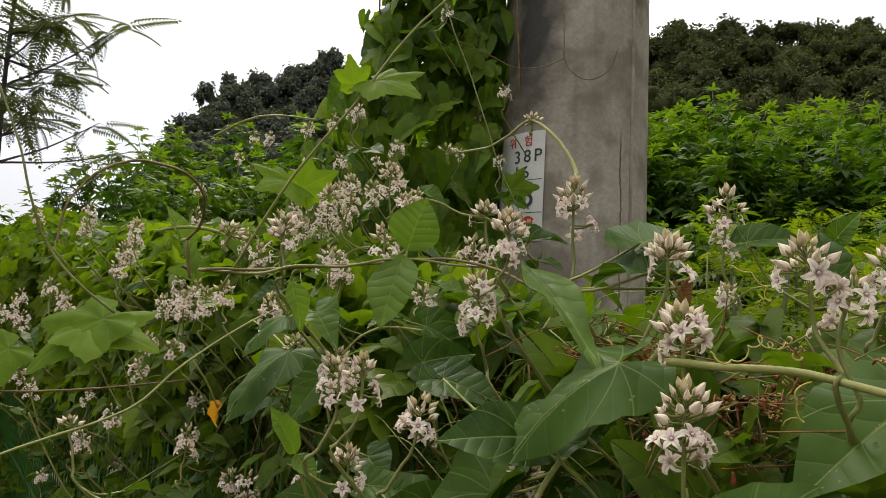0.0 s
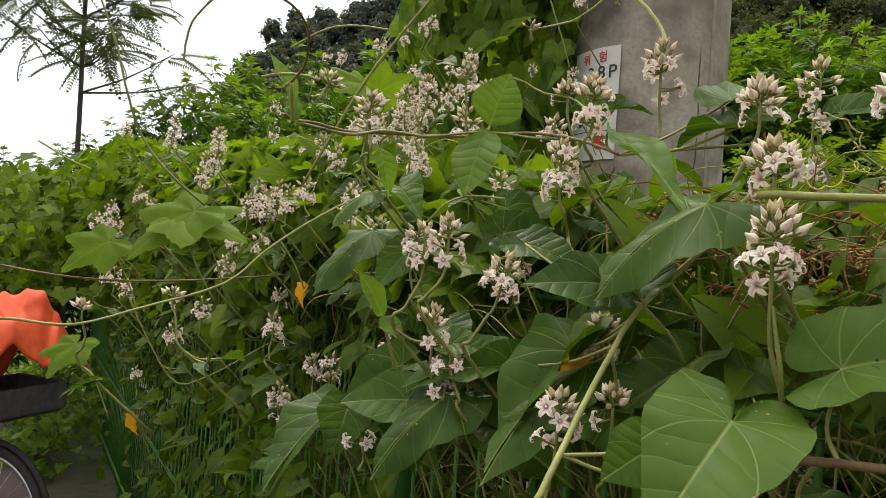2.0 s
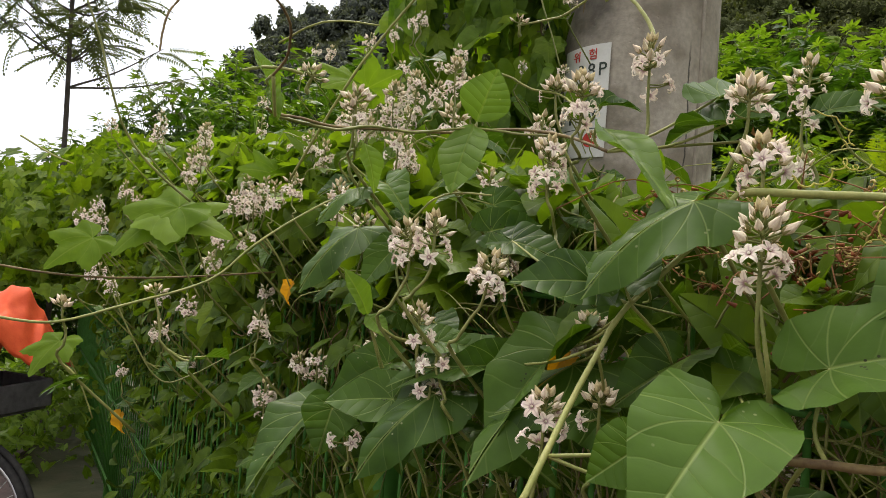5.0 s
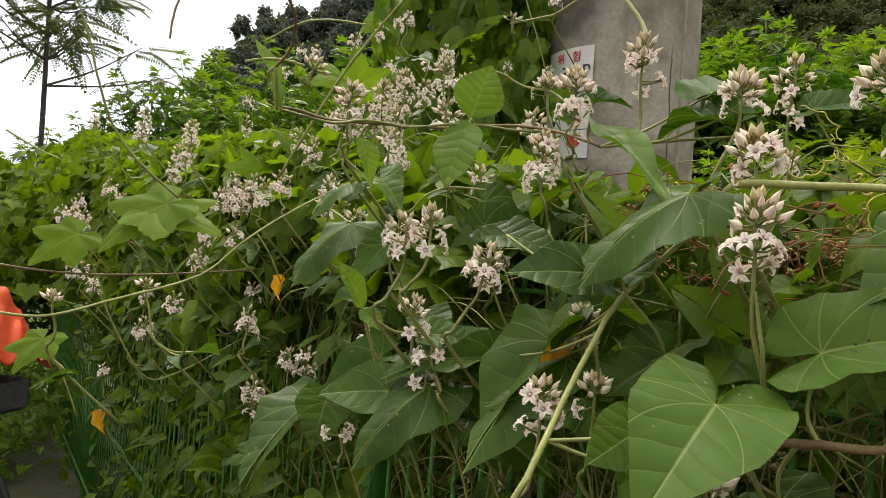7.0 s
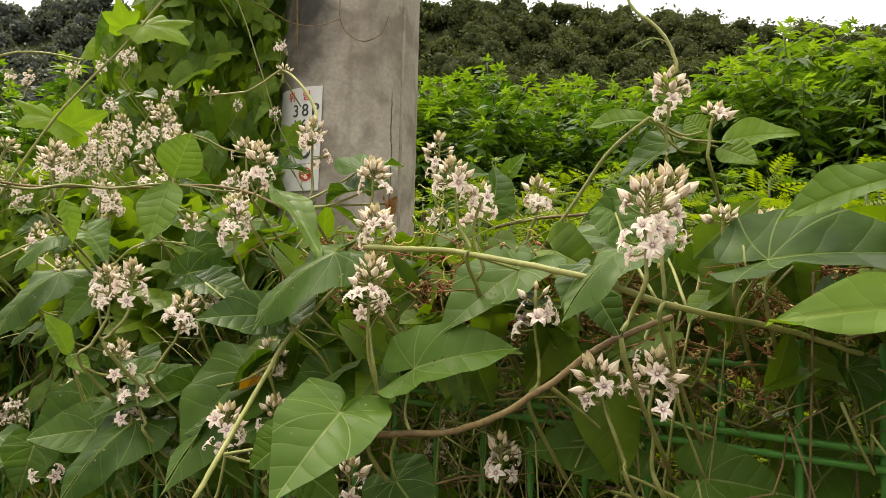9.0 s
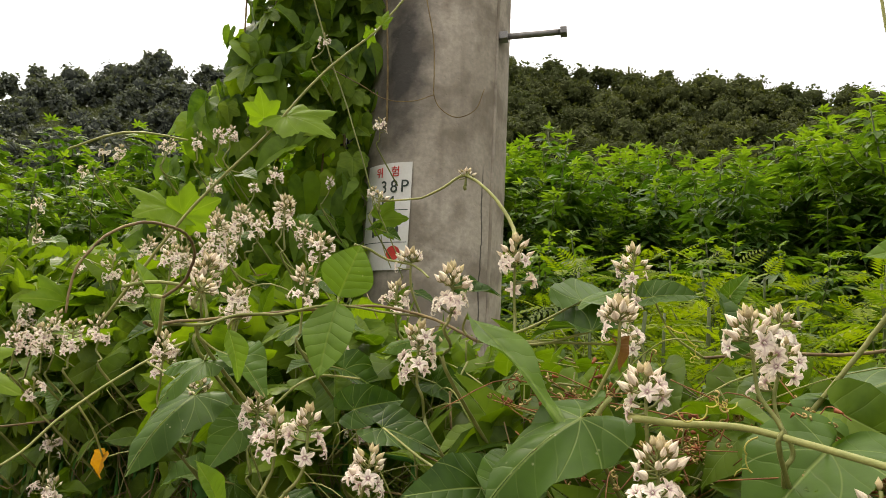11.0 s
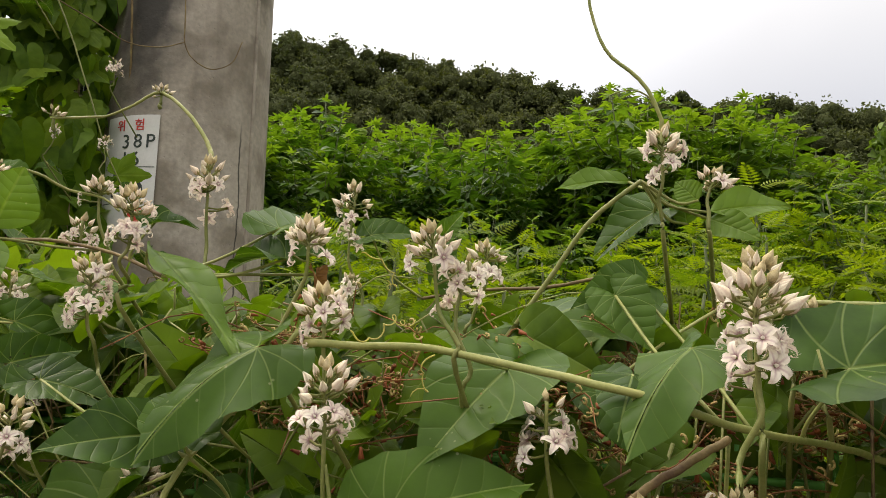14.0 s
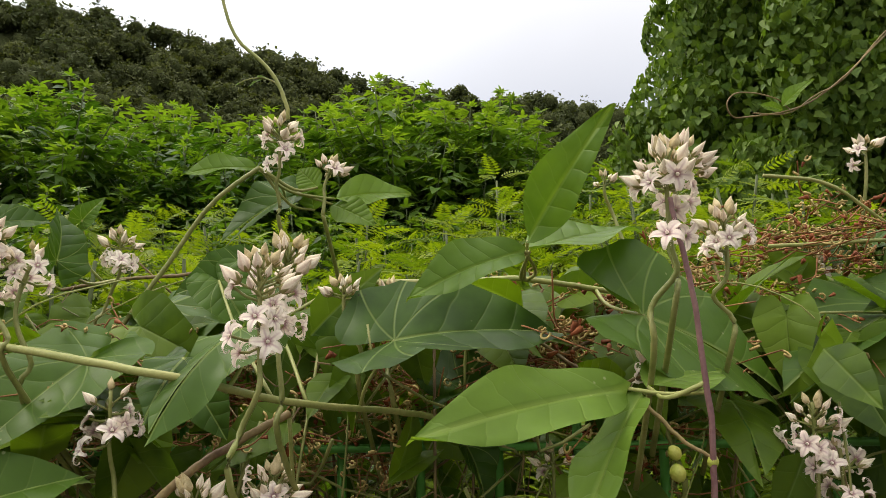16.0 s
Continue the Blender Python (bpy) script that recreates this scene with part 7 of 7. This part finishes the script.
flowering_vine((-0.870, 1.122, 1.325), 0.04, 6, 4, (0, 0), 0.03, 0)
flowering_vine((-1.033, 1.226, 1.413), 0.04, 6, 4, (0, 0), 0.03, 0)
flowering_vine((-1.201, 1.276, 1.439), 0.035, 5, 4, (0, 0), 0.03, 0)
flowering_vine((-1.015, 1.129, 1.284), 0.045, 7, 4, (0, 0), 0.03, 0)
flowering_vine((-1.176, 1.183, 1.230), 0.04, 6, 3, (0, 0), 0.03, 0)
flowering_vine((-1.097, 1.156, 1.222), 0.04, 6, 4, (0, 0), 0.03, 0)
flowering_vine((-0.911, 1.058, 1.241), 0.035, 6, 3, (0, 0), 0.03, 0)
flowering_vine((-0.640, 0.936, 1.259), 0.04, 7, 5, (0, 0), 0.03, 0)
flowering_vine((-0.584, 0.901, 1.263), 0.04, 7, 5, (0, 0), 0.03, 0)
flowering_vine((-0.529, 0.866, 1.269), 0.04, 7, 5, (0, 0), 0.03, 0)
flowering_vine((-0.480, 0.829, 1.278), 0.035, 6, 5, (0, 0), 0.03, 0)
flowering_vine((-0.657, 0.931, 1.204), 0.03, 6, 3, (0, 0), 0.03, 0)
flowering_vine((-0.668, 0.929, 1.166), 0.03, 6, 3, (0, 0), 0.03, 0)
flowering_vine((-1.032, 1.128, 1.096), 0.035, 6, 2, (0, 0), 0.03, 0)
flowering_vine((-1.055, 1.119, 1.122), 0.03, 5, 2, (0, 0), 0.03, 0)
flowering_vine((-0.698, 0.920, 1.095), 0.035, 6, 3, (0, 0), 0.03, 0)
flowering_vine((-0.768, 0.951, 1.048), 0.04, 6, 3, (0, 0), 0.03, 0)
flowering_vine((-0.485, 0.779, 1.096), 0.036, 7, 3, (0, 0), 0.03, 0)
flowering_vine((-0.563, 0.856, 1.201), 0.025, 4, 3, (0, 0), 0.03, 0)
flowering_vine((-0.531, 1.068, 1.408), 0.04, 7, 5, (0, 0), 0.03, 0)
flowering_vine((-0.500, 1.066, 1.425), 0.04, 7, 6, (0, 0), 0.03, 0)
flowering_vine((-0.467, 1.062, 1.445), 0.045, 8, 6, (0, 0), 0.03, 0)
flowering_vine((-0.439, 1.090, 1.461), 0.045, 8, 6, (0, 0), 0.03, 0)
flowering_vine((-0.384, 1.013, 1.432), 0.04, 8, 5, (0, 0), 0.03, 0)
flowering_vine((-0.348, 1.010, 1.446), 0.045, 8, 6, (0, 0), 0.03, 0)
flowering_vine((-0.325, 1.057, 1.470), 0.045, 8, 6, (0, 0), 0.03, 0)
flowering_vine((-0.442, 0.971, 1.382), 0.04, 8, 5, (0, 0), 0.03, 0)
flowering_vine((-0.378, 0.968, 1.397), 0.04, 7, 5, (0, 0), 0.03, 0)
flowering_vine((-0.281, 1.012, 1.437), 0.04, 7, 5, (0, 0), 0.03, 0)
flowering_vine((-0.391, 0.821, 1.245), 0.05, 10, 6, (0, 0), 0.03, 0)
flowering_vine((-0.332, 0.766, 1.207), 0.045, 8, 5, (0, 0), 0.03, 0)


def build_dry_tangle():
    """Brown withered stalks with small husks and reddish seeds, low among the leaves."""
    stalks, husks, seeds = [], [], []
    for c in DRY_SPOTS + LOW_SPOTS:
        c = np.array(c)
        for k in range(24):
            a = c + rng.normal(size=3) * np.array([0.026, 0.026, 0.011])
            b = a + rng.normal(size=3) * np.array([0.035, 0.035, 0.012])
            line = curve_points([a, (a + b) / 2 + rng.normal(size=3) * 0.009, b], 4)
            stalks.append(tube(line, 0.0006, 0.0004, 4))
            for i in range(5):
                p = line[rng.integers(0, len(line))] + rng.normal(size=3) * 0.003
                ax = unit(rng.normal(size=3))
                r = rng.uniform(0.0012, 0.0025)
                if rng.random() < 0.66:
                    u = unit(np.cross(ax, [0.2, 0.5, 0.8]))
                    v = np.cross(ax, u)
                    ring = [p + (u * math.cos(q) + v * math.sin(q)) * r * 1.05 for q in np.linspace(0, 5.2, 9)]
                    husks.append(tube(ring, 0.0008, 0.0008, 3))
                else:
                    seeds.append(tube([p - ax * r * 1.3, p - ax * r * 0.4, p + ax * r * 0.6, p + ax * r * 1.4], r * 0.8, r * 0.3, 5))
    dry = empty("dry_seed_heads", DRY_SPOTS[0], "withered brown stalks with husks and rusty seeds among leaves", "dry stalks")
    tagged(piece("stalk", mesh_from("stalk", stalks, M_RUST), dry), kind="stuff")
    tagged(piece("husk", mesh_from("husk", husks, M_DRY), dry), kind="stuff")
    tagged(piece("seed", mesh_from("seed", seeds, M_RED), dry), kind="stuff")


build_dry_tangle()
